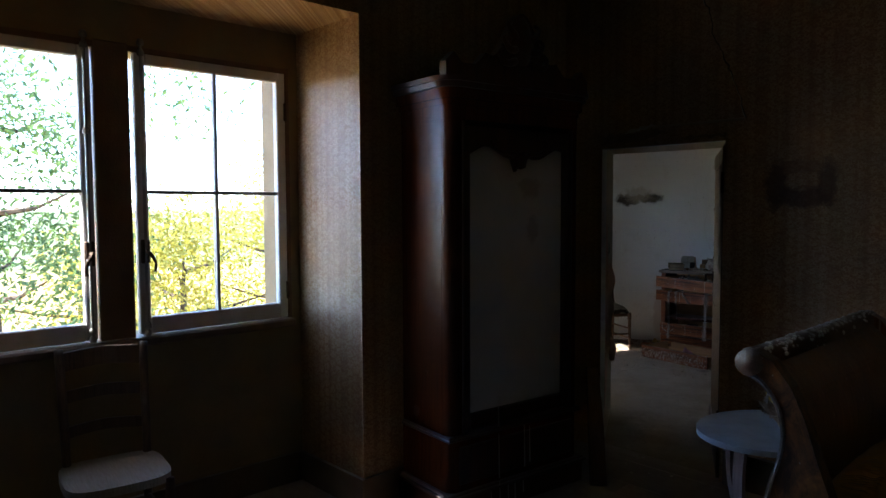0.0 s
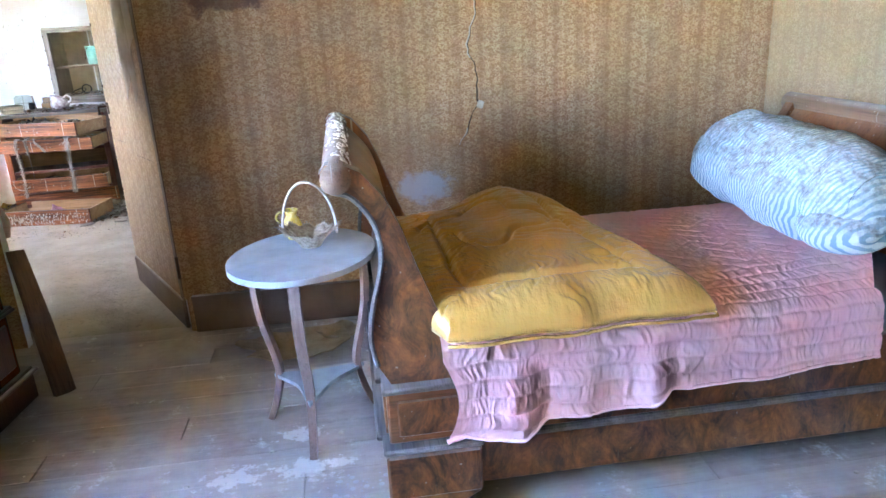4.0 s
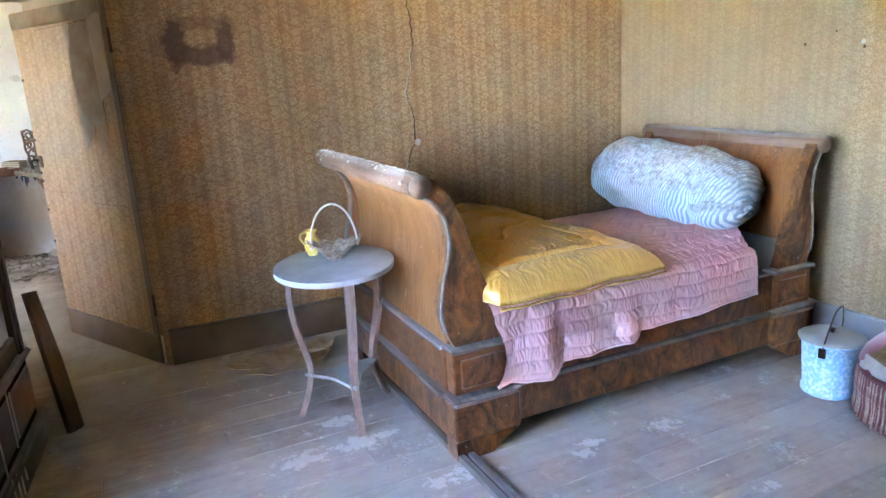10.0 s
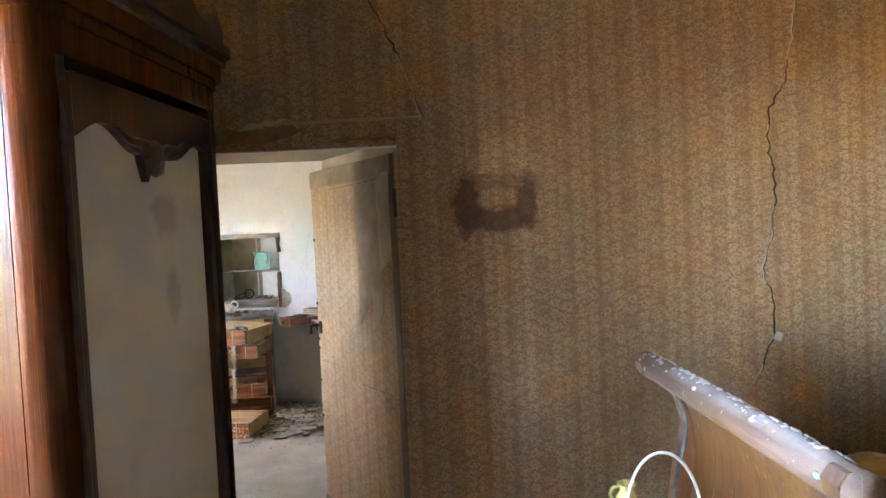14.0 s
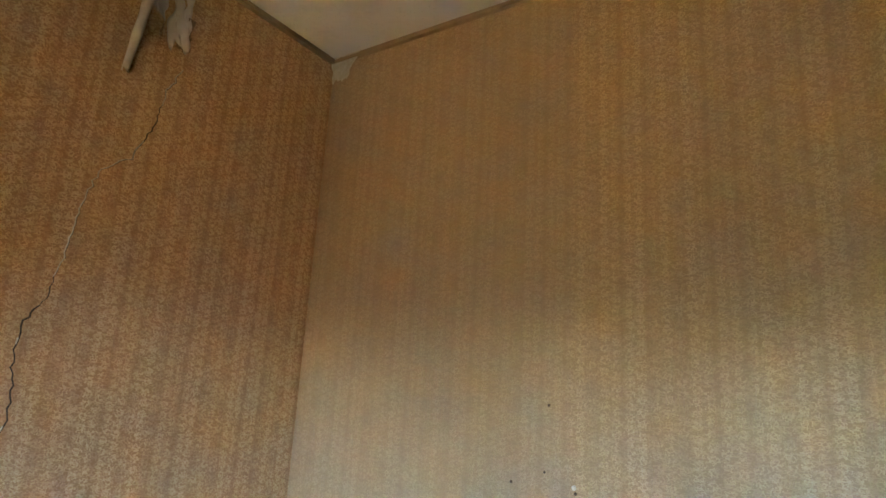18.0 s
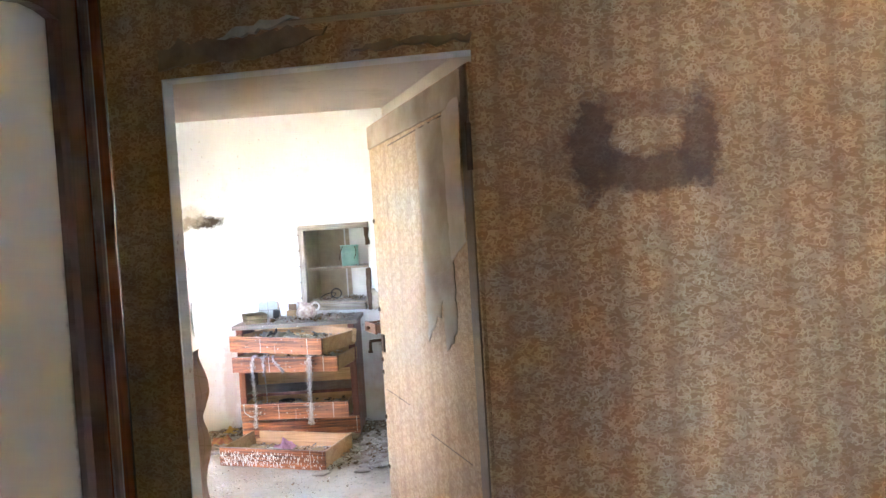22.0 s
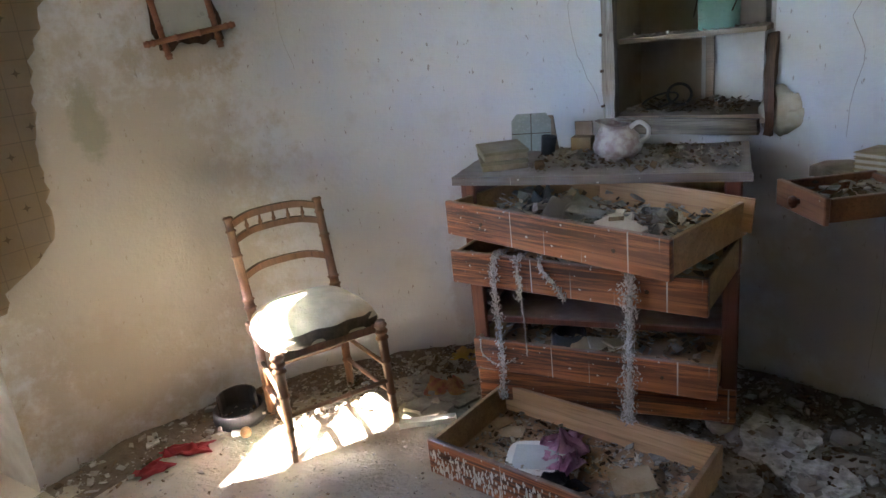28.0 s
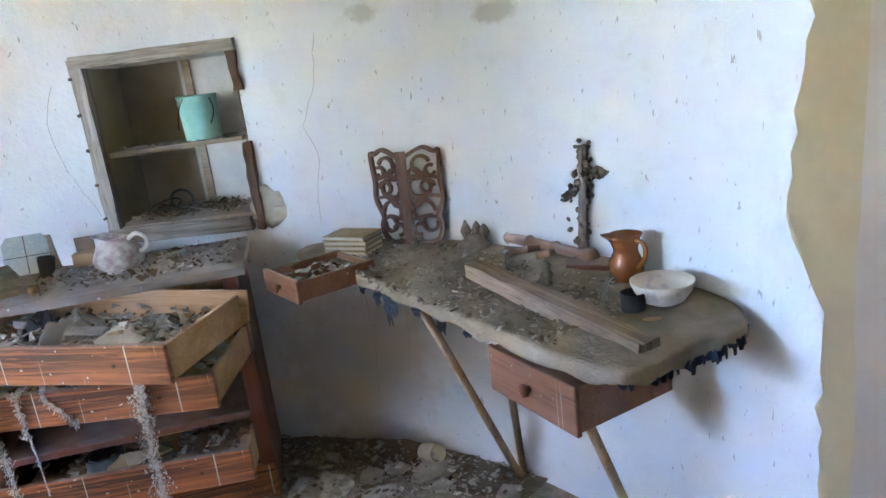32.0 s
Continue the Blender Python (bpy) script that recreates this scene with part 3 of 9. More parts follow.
def upright(bm, pts, z0, z1):
    """Upright faces through points of the plan, from z0 to z1."""
    lo = [bm.verts.new((p[0], p[1], z0)) for p in pts]
    hi = [bm.verts.new((p[0], p[1], z1)) for p in pts]
    for i in range(len(pts) - 1):
        bm.faces.new((lo[i], lo[i + 1], hi[i + 1], hi[i]))
    return lo, hi


bm = prism([L0[:2], L1[:2], (-3.6, 0.80), (-3.6, 0.05)], 0, CEIL_B)
prism([R0[:2], (1.2, 0.05), (1.2, 0.86), R1[:2]], 0, CEIL_B, None, bm)
prism([L0[:2], R0[:2], R1[:2], L1[:2]], 2.03, CEIL_B, None, bm)
setting("wall_passage", bm, PLASTER_WARM, "thick whitewashed reveal of the doorway")

# Plaster over the cut edge of the papered skin, at the jamb and the head of the doorway.
bm = bmesh.new()
wall_piece(bm, DOOR_L, DOOR_L + 0.004, 0.001, 0.05, 0, DOOR_H - 0.004)
wall_piece(bm, DOOR_L, DOOR_R, 0.001, 0.05, DOOR_H - 0.004, DOOR_H)
setting("trim_jamb", bm, PLASTER, "chipped white plaster edge of the doorway", "trim")

# Round room: an arc of wall with openings for the window and the cupboard niche.
WALL_B = 0.5
A0, A1 = -43.0, 227.0
WIN_B = (178.0, 204.0, 1.12, 2.05)
NICHE = (76.5, 95.3, 0.985, 1.60)


def ring(a, r=CR):
    return Vector((CX + r * math.cos(radians(a)), CY + r * math.sin(radians(a)), 0))


def inner_wall(a, z):
    q = ring(a)
    return Vector((q.x + wob(q.x, q.y, z, 0.5, 0.012), q.y + wob(q.y, q.x, z, 0.6, 0.012), z))


def arc_cells(bm, angles, heights, holes, place, close):
    """A wall of quads over angles and heights, left open where a hole lies, its reveals closed by quads to close."""
    vs = {(i, j): bm.verts.new(place(a, z)) for i, a in enumerate(angles) for j, z in enumerate(heights)}
    for i in range(len(angles) - 1):
        for j in range(len(heights) - 1):
            am, hm = (angles[i] + angles[i + 1]) / 2, (heights[j] + heights[j + 1]) / 2
            if not any(h[0] < am < h[1] and h[2] < hm < h[3] for h in holes):
                bm.faces.new((vs[i, j], vs[i + 1, j], vs[i + 1, j + 1], vs[i, j + 1]))


EMBRASURE = (WIN_B[0], WIN_B[1], 0.0, WIN_B[3])
HOLES = (EMBRASURE, NICHE)
ANGLES = sorted({*[A0 + (A1 - A0) * i / 91 for i in range(92)], WIN_B[0], WIN_B[1], NICHE[0], NICHE[1]})
HEIGHTS = sorted({*[CEIL_B * i / 16 for i in range(17)], WIN_B[2], WIN_B[3], NICHE[2], NICHE[3]})
bm = bmesh.new()
arc_cells(bm, ANGLES, HEIGHTS, HOLES, inner_wall, None)
WALL_ROUND = setting("wall_round", bm, PLASTER_ROUND, "curved whitewashed wall with stains and cracks", smooth=True)
bm = bmesh.new()
arc_cells(bm, ANGLES, HEIGHTS, (WIN_B,), lambda a, z: ring(a, CR + WALL_B) + Vector((0, 0, z)), None)
for a0, a1, z0, z1 in HOLES[:1]:
    st_ = [a0 + (a1 - a0) * i / 8 for i in range(9)]
    for z in (z0, z1):
        add_grid(bm, lambda u, v: (inner_wall(a0 + (a1 - a0) * u, z) * (1 - v) + (ring(a0 + (a1 - a0) * u, CR + WALL_B) + Vector((0, 0, z))) * v), 8, 2)
    for a in (a0, a1):
        add_grid(bm, lambda u, v: (inner_wall(a, z0 + (z1 - z0) * u) * (1 - v) + (ring(a, CR + WALL_B) + Vector((0, 0, z0 + (z1 - z0) * u))) * v), 8, 2)
for r in (CR + 0.30,):
    add_grid(bm, lambda u, v: ring(WIN_B[0] + (WIN_B[1] - WIN_B[0]) * u, r) + Vector((0, 0, -0.02 + (WIN_B[2] + 0.02) * v)), 8, 4)
    add_grid(bm, lambda u, v: ring(WIN_B[0] + (WIN_B[1] - WIN_B[0]) * u, r + 0.2 * v) + Vector((0, 0, WIN_B[2])), 8, 2)
setting("wall_outer", bm, PLASTER_WARM, "outer face and window reveal of the round wall")
bm = prism([ring(a, CR + 0.4)[:2] for a in range(-46, 228, 6)], CEIL_B, CEIL_B + 0.2)
setting("ceiling_round", bm, CEIL, "plain plaster ceiling of the round room", "ceiling")

# Floors: boards in room A are built last as pieces; a bed of dust lies under them.
bm = bmesh.new()
wall_piece(bm, BAY - 0.02, EAST + 0.1, SOUTH - 0.02, 0.02, -0.08, -0.014)
FLOOR_A = setting("floor", bm, plain("dark floor gap", (0.06, 0.05, 0.04), (0.09, 0.075, 0.06), 0.9), "grey dusty floorboards", "floor")
bm = bmesh.new()


def earth(u, v):
    x, y = -3.9 + 4.2 * u, 0.02 + 3.9 * v
    h = wob(x, y, 0, 0.35, 0.012) + wob(x, y, 3, 0.09, 0.006)
    return Vector((x, y, -0.006 + h * min(1, max(0, (y - 0.1) * 2))))


add_grid(bm, earth, 110, 104)
setting("floor_round", bm, EARTH, "clay floor under dirt and fallen plaster", "floor", True)

# Skirting boards.
bm = bmesh.new()
wall_piece(bm, 0.03, EAST - 0.02, -0.022, 0, 0, 0.19)
wall_piece(bm, 0.03, EAST - 0.02, -0.03, 0, 0.19, 0.205)
setting("baseboard", bm, BOARD_PAINT, "dark brown painted skirting board, dusty on top", "skirting")
bm = bmesh.new()
GREY_SKIRT = plain("grey skirting paint", (0.26, 0.25, 0.24), (0.20, 0.19, 0.185), 0.55, scale=5.0, dust=0.6)
wall_piece(bm, EAST - 0.022, EAST, -3.0, -0.02, 0, 0.19)
wall_piece(bm, EAST - 0.03, EAST, -3.0, -0.02, 0.19, 0.21)
setting("baseboard", bm, GREY_SKIRT, "grey painted skirting board", "skirting")
bm = bmesh.new()
wall_piece(bm, WEST, WEST + 0.022, BAY_N - 0.022, 0, 0, 0.17)
wall_piece(bm, BAY, WEST, BAY_N - 0.022, BAY_N, 0, 0.17)
wall_piece(bm, BAY, BAY + 0.022, BAY_S, BAY_N - 0.022, 0, 0.17)
setting("baseboard", bm, BOARD_PAINT, "brown skirting board round the window bay", "skirting")

# Ground outside, far below and unseen; its warm colour picked to bounce sun indoors.
bm = bmesh.new()
n = Nodes("dry straw-coloured grass")
far = n.add("VectorMath", Vector=n.co)
far.operation = "LENGTH"
edge = n.ramp(n.math("ADD", far.outputs["Value"], n.math("MULTIPLY", n.noise(0.5, 4.0), 6.0)), 60.0, 75.0)
gravel = n.mix(n.ramp(n.noise(3.0, 6.0, 0.7), 0.3, 0.7), (0.43, 0.30, 0.105), (0.34, 0.235, 0.075))
meadow = n.mix(n.ramp(n.noise(0.6, 5.0, 0.7), 0.3, 0.7), (0.07, 0.11, 0.03), (0.12, 0.15, 0.05))
GRASS = n.done(n.mix(edge, gravel, meadow), 0.9, 0.0, n.noise(20.0, 3.0), 0.01)
add_grid(bm, lambda u, v: Vector((-1500 + 3000 * u, -1500 + 3000 * v, -3.8)), 2, 2)
setting("ground", bm, GRASS, "unseen straw-coloured ground below the house, bounces warm sun indoors", "ground")
# ---- room A ----


def pw(name, bm, material, parent, label="", smooth=False):
    """A part whose shape is given in world coordinates."""
    m = parent.matrix_world
    if parent.parent is not None:
        m = parent.parent.matrix_world @ parent.matrix_basis
    elif parent.type == "EMPTY":
        m = parent.matrix_basis
    bm.transform(m.inverted())
    return part(name, bm, material, parent, label, smooth)


GLASS = Nodes("window glass").done((0.96, 0.98, 0.98), 0.02, 0.0, Transmission_Weight=1.0, IOR=1.02)
BROWNFRAME = plain("brown painted window frame", (0.13, 0.075, 0.04), (0.19, 0.11, 0.06), 0.5, scale=8.0)
STEEL = plain("worn steel rod", (0.42, 0.42, 0.41), (0.28, 0.27, 0.26), 0.4, 0.8, scale=30.0)


def casement(win, x, y0, y1, z0, z1, rod_side):
    """One leaf of the window, 2 by 2 panes, with its bolt on the side rod_side."""
    leaf = pw("leaf", boxed((0.045, 0.055, z1 - z0), (x, y0 + 0.0275, (z0 + z1) / 2), bevel=0.006), WHITEPAINT, win, "white painted casement")
    pw("stile", boxed((0.045, 0.055, z1 - z0), (x, y1 - 0.0275, (z0 + z1) / 2), bevel=0.006), WHITEPAINT, leaf)
    pw("rail", boxed((0.043, y1 - y0 - 0.11, 0.085), (x, (y0 + y1) / 2, z0 + 0.0425), bevel=0.005), WHITEPAINT, leaf)
    pw("rail", boxed((0.043, y1 - y0 - 0.11, 0.055), (x, (y0 + y1) / 2, z1 - 0.0275), bevel=0.005), WHITEPAINT, leaf)
    ym, zm = (y0 + y1) / 2, (z0 + z1) / 2 + 0.015
    pw("muntin", boxed((0.036, 0.02, z1 - z0 - 0.13), (x, ym, zm), bevel=0.004), WHITEPAINT, leaf)
    pw("muntin", boxed((0.034, y1 - y0 - 0.11, 0.02), (x, ym, zm), bevel=0.004), WHITEPAINT, leaf)
    for a, b in ((y0 + 0.055, ym - 0.01), (ym + 0.01, y1 - 0.055)):
        for c, d in ((z0 + 0.085, zm - 0.01), (zm + 0.01, z1 - 0.055)):
            p = pw("pane", boxed((0.003, b - a, d - c), (x - 0.004, (a + b) / 2, (c + d) / 2)), GLASS, leaf, "clear window pane")
            p.visible_shadow = False
    yr = y0 + 0.03 if rod_side < 0 else y1 - 0.03
    bolt = pw("bolt", tube([(x + 0.036, yr, z0 - 0.02), (x + 0.036, yr, z1 + 0.05)], 0.008, 8), STEEL, win, "long steel window bolt")
    for z in (z0 - 0.01, z0 + 0.03, z1 - 0.02, z1 + 0.03, z1 - 0.42):
        pw("knuckle", lathe([(0.0, z), (0.016, z + 0.004), (0.018, z + 0.02), (0.011, z + 0.034), (0, z + 0.036)], 10, None, pose(x + 0.036, yr, 0)), STEEL, bolt)
    zh = z0 + 0.42
    pw("plate", boxed((0.02, 0.045, 0.12), (x + 0.03, yr, zh), bevel=0.006), IRON, bolt)
    pw("handle", tube(smooth_path([(x + 0.05, yr, zh), (x + 0.075, yr, zh), (x + 0.08, yr - 0.03 * rod_side, zh - 0.05), (x + 0.075, yr - 0.03 * rod_side, zh - 0.1)], 4), [0.009] * 8 + [0.007] * 4 + [0.011], 8), IRON, bolt, "iron window catch")
    yh = y1 - 0.005 if rod_side < 0 else y0 + 0.005
    for z in (z0 + 0.16, z1 - 0.22):
        pw("hinge", tube([(x + 0.028, yh, z - 0.05), (x + 0.028, yh, z + 0.05)], 0.009, 8), IRON, win)


win = thing("window_1", "white double casement window, panes dusty, in a deep bay", "window", BAY, -2.77, 0.96, kind="structure")
casement(win, -1.772, -2.665, -1.825, 0.985, 2.39, -1)
casement(win, -1.772, -3.705, -2.865, 0.985, 2.39, 1)
pw("window_frame", boxed((0.07, 0.165, 1.47), (-1.775, -2.773, 1.69), bevel=0.008), BROWNFRAME, win, "brown painted mullion")
for y in (-3.715, -1.814):
    pw("window_frame", boxed((0.09, 0.024, 1.46), (-1.79, y, 1.69), bevel=0.003), BROWNFRAME, win)
pw("window_frame", boxed((0.09, 1.9, 0.03), (-1.79, -2.765, 2.402), bevel=0.004), BROWNFRAME, win)
pw("window_sill", boxed((0.13, 1.92, 0.045), (-1.755, -2.765, 0.958), bevel=0.01), BROWNFRAME, win, "brown window sill")

# Armoire, its back to the west wall.
arm = thing("armoire", "tall dark mahogany armoire with a clouded mirror door", "armoire", -0.92, -0.81, 0)
F, YL, YR = -0.70, -1.41, -0.458
YM = (YL + YR) / 2
pw("plinth", boxed((0.45, YR - YL + 0.05, 0.125), (-0.91, YM, 0.0725), bevel=0.008), MAHOGANY_DARK, arm, "scuffed dark plinth")
for y in (YL + 0.03, YR - 0.03):
    pw("foot", boxed((0.4, 0.08, 0.012), (-0.91, y, 0.006)), MAHOGANY_DARK, arm)
for z, d in ((0.143, 0.035), (0.158, 0.02), (0.44, 0.014), (0.452, 0.008)):
    pw("moulding", boxed((0.42 + d, YR - YL + 2 * d, 0.015), (-0.91 + d / 2, YM, z), bevel=0.005), MAHOGANY_DARK, arm)


def case(grow, z0, z1, r=0.055):
    """A slab over the armoire's plan, its front corners rounded."""
    f, l, rr, b = F + grow, YL - grow, YR + grow, -1.12
    pts = [(b, l)] + [(f - r + r * math.sin(a), l + r - r * math.cos(a)) for a in [math.pi / 2 * i / 8 for i in range(9)]]
    pts += [(f - r + r * math.cos(a), rr - r + r * math.sin(a)) for a in [math.pi / 2 * i / 8 for i in range(9)]] + [(b, rr)]
    return prism(pts, z0, z1, None, None, 0.003)


pw("lower_case", case(0.0, 0.165, 0.435), MAHOGANY, arm)
pw("drawer", boxed((0.012, YR - YL - 0.12, 0.2), (F + 0.002, YM, 0.30), bevel=0.006), MAHOGANY_DARK, arm, "plain dark drawer front")
pw("side_panel", boxed((0.355, 0.03, 1.62), (-0.9405, YL + 0.0165, 1.27)), MAHOGANY, arm, "glossy red mahogany side")
pw("side_panel", boxed((0.355, 0.03, 1.62), (-0.9405, YR - 0.0165, 1.27)), MAHOGANY, arm)
pw("back_panel", boxed((0.02, YR - YL - 0.06, 1.6), (-1.11, YM, 1.27)), MAHOGANY_DARK, arm)
for y in (YL + 0.045, YR - 0.045):
    sg = 1 if y < YM else -1
    outer = y - 0.045 * sg
    arc = [(F - 0.055 + 0.055 * math.sin(a), outer + sg * (0.055 - 0.055 * math.cos(a))) for a in [math.pi / 2 * i / 20 for i in range(21)]]
    pw("post", prism([(F - 0.06, outer)] + arc + [(F, outer + sg * 0.09), (F - 0.06, outer + sg * 0.09)], 0.46, 2.08, None), MAHOGANY, arm, "rounded glossy corner post")
    pw("moulding", tube([(F + 0.008, y + 0.042 * (1 if y < YM else -1), 0.47), (F + 0.008, y + 0.042 * (1 if y < YM else -1), 2.05)], 0.008, 8), MAHOGANY_DARK, arm)
mdoor = pw("door", boxed((0.03, 0.05, 1.56), (F - 0.013, YL + 0.114, 1.25), bevel=0.008), MAHOGANY_DARK, arm, "door with a shaped mirror")
pw("stile", boxed((0.03, 0.05, 1.56), (F - 0.013, YR - 0.114, 1.25), bevel=0.008), MAHOGANY_DARK, mdoor)
pw("rail", boxed((0.03, YR - YL - 0.275, 0.085), (F - 0.013, YM, 0.515), bevel=0.008), MAHOGANY_DARK, mdoor)
ya, yb = YL + 0.132, YR - 0.132
shape = [(ya, 2.03), (ya, 1.90)]
for i in range(25):
    s = i / 24
    shape.append((ya + (yb - ya) * s, 1.905 + 0.03 * math.sin(s * math.pi * 4 - 0.6) * (1 if s < 0.5 else -1) - (0.07 if abs(s - 0.5) < 0.06 else 0)))
shape += [(yb, 1.90), (yb, 2.03)]
TO_YZ = Matrix(((0, 0, 1, 0), (1, 0, 0, 0), (0, 1, 0, 0), (0, 0, 0, 1)))
pw("top_rail", prism(shape, F - 0.028, F + 0.002, TO_YZ), MAHOGANY_DARK, mdoor, "scrolled top rail")
pw("mirror", boxed((0.006, yb - ya, 1.40), (F - 0.022, YM, 1.24)), MIRROR_OLD, mdoor, "clouded yellowed mirror glass, the room's pale reflection in its colour")
orn = lathe([(0.0, -0.05), (0.035, -0.04), (0.045, 0.0), (0.03, 0.04), (0, 0.05)], 12, None, pose(F + 0.006, YM, 1.87) @ Matrix.Diagonal((0.5, 1, 1, 1)))
for s in (-1, 1):
    tube(smooth_path([(F + 0.01, YM, 1.86), (F + 0.01, YM + 0.06 * s, 1.90), (F + 0.01, YM + 0.13 * s, 1.905), (F + 0.008, YM + 0.18 * s, 1.93)], 5), [0.02 - 0.001 * i for i in range(16)], 8, orn)
pw("carving", orn, MAHOGANY_DARK, mdoor, "carved shell", True)
pw("frieze", case(0.002, 2.058, 2.133), MAHOGANY, arm)
for z, d, h in ((2.145, 0.012, 0.03), (2.185, 0.03, 0.055), (2.225, 0.05, 0.03), (2.25, 0.065, 0.025)):
    pw("cornice", case(d, z - h / 2, z + h / 2, 0.055 + d), MAHOGANY if d < 0.04 else MAHOGANY_DARK, arm)
cr = []
W2 = (YR - YL) / 2 + 0.03
for i in range(61):
    s = -1 + i / 30
    a = abs(s)
    h = 0.07 + 0.05 * max(0, 1 - abs(a - 0.9) / 0.1) + 0.30 * math.exp(-((a / 0.30) ** 2)) + 0.05 * max(0, 1 - abs(a - 0.5) / 0.12)
    cr.append((YM + s * W2, 2.262 + h))
cr = [(YM - W2, 2.262)] + cr + [(YM + W2, 2.262)]
pw("pediment", prism(cr, F - 0.03, F + 0.02, TO_YZ), MAHOGANY_DARK, arm, "carved scrolled pediment")
cv = lathe([(0, -0.13), (0.05, -0.09), (0.085, 0.0), (0.055, 0.1), (0.02, 0.15), (0, 0.16)], 12, None, pose(F + 0.01, YM, 2.47) @ Matrix.Diagonal((0.45, 1, 1, 1)))
for s in (-1, 1):
    for k in range(3):
        tube(smooth_path([(F + 0.02, YM + 0.05 * s, 2.38 + 0.06 * k), (F + 0.035, YM + (0.13 - 0.03 * k) * s, 2.36 + 0.075 * k), (F + 0.03, YM + (0.17 - 0.03 * k) * s, 2.41 + 0.075 * k), (F + 0.02, YM + (0.14 - 0.03 * k) * s, 2.44 + 0.07 * k)], 4), [0.02, 0.022, 0.02, 0.02, 0.018, 0.016, 0.014, 0.012, 0.012, 0.01, 0.01, 0.009, 0.008], 8, cv)
pw("carving", cv, MAHOGANY_DARK, arm, "carved leaf crest", True)
WHITEDRIP = plain("dried white drips", (0.62, 0.60, 0.55), (0.5, 0.48, 0.43), 0.8, scale=60.0)
for i, (y, z0, z1) in enumerate(((-0.97, 0.46, 0.63), (-0.965, 0.18, 0.42), (-0.78, 0.2, 0.44), (-0.74, 0.22, 0.42), (-0.97, 0.06, 0.17), (-0.91, 0.05, 0.16), (-0.86, 0.04, 0.15), (-0.8, 0.07, 0.15), (-1.03, 0.07, 0.13))):
    y += YM + 0.81
    pw("drip", tube([(F + 0.012 + (0.012 if z0 < 0.17 else 0), y, z1), (F + 0.012 + (0.012 if z0 < 0.17 else 0), y + 0.004, z0)], [0.002, 0.004], 6), WHITEDRIP, arm)

arm.matrix_world = Matrix.Translation((-0.67, -1.553, 0)) @ pose(0, 0, 0, 0, 0, -6.1) @ Matrix.Translation((-F, -YL, 0)) @ arm.matrix_basis

# Leaning plank beside the armoire.
bm = ribbon([(-0.45, -0.57, 0.0), (-0.485, -0.555, 0.35), (-0.525, -0.54, 0.69)], [0.10, 0.09, 0.07], 0.022, (0.5, 0.85, -0.1))
for v in bm.verts:
    v.co += Vector((wob(v.co.x, v.co.y, v.co.z, 0.1, 0.01), 0, wob(v.co.y, v.co.z, 1, 0.06, 0.02)))
solo("plank", bm, wood("old brown board", (0.16, 0.09, 0.05), (0.08, 0.045, 0.025), 2, 0.8, 0.8), "worn brown board leaning on the armoire", "board")

# Papered door, folded back against the passage wall.
hinge, free = Vector((0.0, 0.02, 0)), Vector((-0.495, 0.945, 0))
way = (free - hinge).normalized()
ang = math.degrees(math.atan2(way.y, way.x))
LEN = (free - hinge).length
dl = thing("door_1", "wallpapered door standing open, its paper torn", "door", hinge.x, hinge.y, 0, ang, kind="structure")
DPAPER = wallpaper("door wallpaper, worn", 0.95, 0.12)
STRIP = plain("grey bared door strip", (0.42, 0.36, 0.28), (0.28, 0.21, 0.145), 0.85, scale=9.0)
TO_XZ_ = Matrix(((1, 0, 0, 0), (0, 0, 1, 0), (0, 1, 0, 0), (0, 0, 0, 1)))
TORN = plain("torn paper back", (0.54, 0.46, 0.38), (0.42, 0.34, 0.26), 0.85, scale=10.0)
part("leaf", boxed((LEN, 0.03, 1.80), (LEN / 2, -0.0, 1.075), bevel=0.003), DPAPER, dl)
part("skirting", boxed((LEN - 0.02, 0.02, 0.165), (LEN / 2, 0.017, 0.092), bevel=0.004), BOARD_PAINT, dl, "dark painted skirting on the door")
part("edge_strip", boxed((0.05, 0.006, 1.8), (0.03, 0.017, 1.07)), BOARD_PAINT, dl)
part("batten", boxed((LEN - 0.05, 0.005, 0.085), (LEN / 2 + 0.02, 0.0185, 1.925)), STRIP, dl, "bare grey top rail")


def jag(pts, step, amount, seed):
    """The outline with torn, uneven edges."""
    out = []
    for (xa, za), (xb, zb) in zip(pts, pts[1:] + pts[:1]):
        k = max(1, int(math.hypot(xb - xa, zb - za) / step))
        for i in range(k):
            x, z = xa + (xb - xa) * i / k, za + (zb - za) * i / k
            out.append((x + amount * noise.noise(Vector((x * 40, z * 40, seed))), z + amount * noise.noise(Vector((z * 40, x * 40, seed + 5)))))
    return out


part("bare_strip", prism(jag([(0.17, 1.87), (0.44, 1.87), (0.437, 1.45), (0.43, 1.205), (0.40, 1.24), (0.315, 1.30), (0.285, 1.35), (0.272, 1.20), (0.21, 1.23), (0.172, 1.28)], 0.02, 0.016, 1.0), 0.0155, 0.0175, TO_XZ_), STRIP, dl, "grey strip where the paper came off")
part("flap", prism(jag([(0.06, 1.90), (0.19, 1.88), (0.175, 1.46), (0.12, 1.49), (0.055, 1.515), (0.062, 1.64)], 0.02, 0.012, 2.0), 0.022, 0.0235, TO_XZ_), TORN, dl, "loose torn paper")
for x, z, w, h in ((LEN - 0.2, 0.94, 0.3, 0.0015), (0.3, 0.90, 0.35, 0.0015), (0.4, 1.87, 0.75, 0.003)):
    part("seam", boxed((w, 0.002, h), (x, 0.0158, z), (0, 1, 0)), IRON, dl)
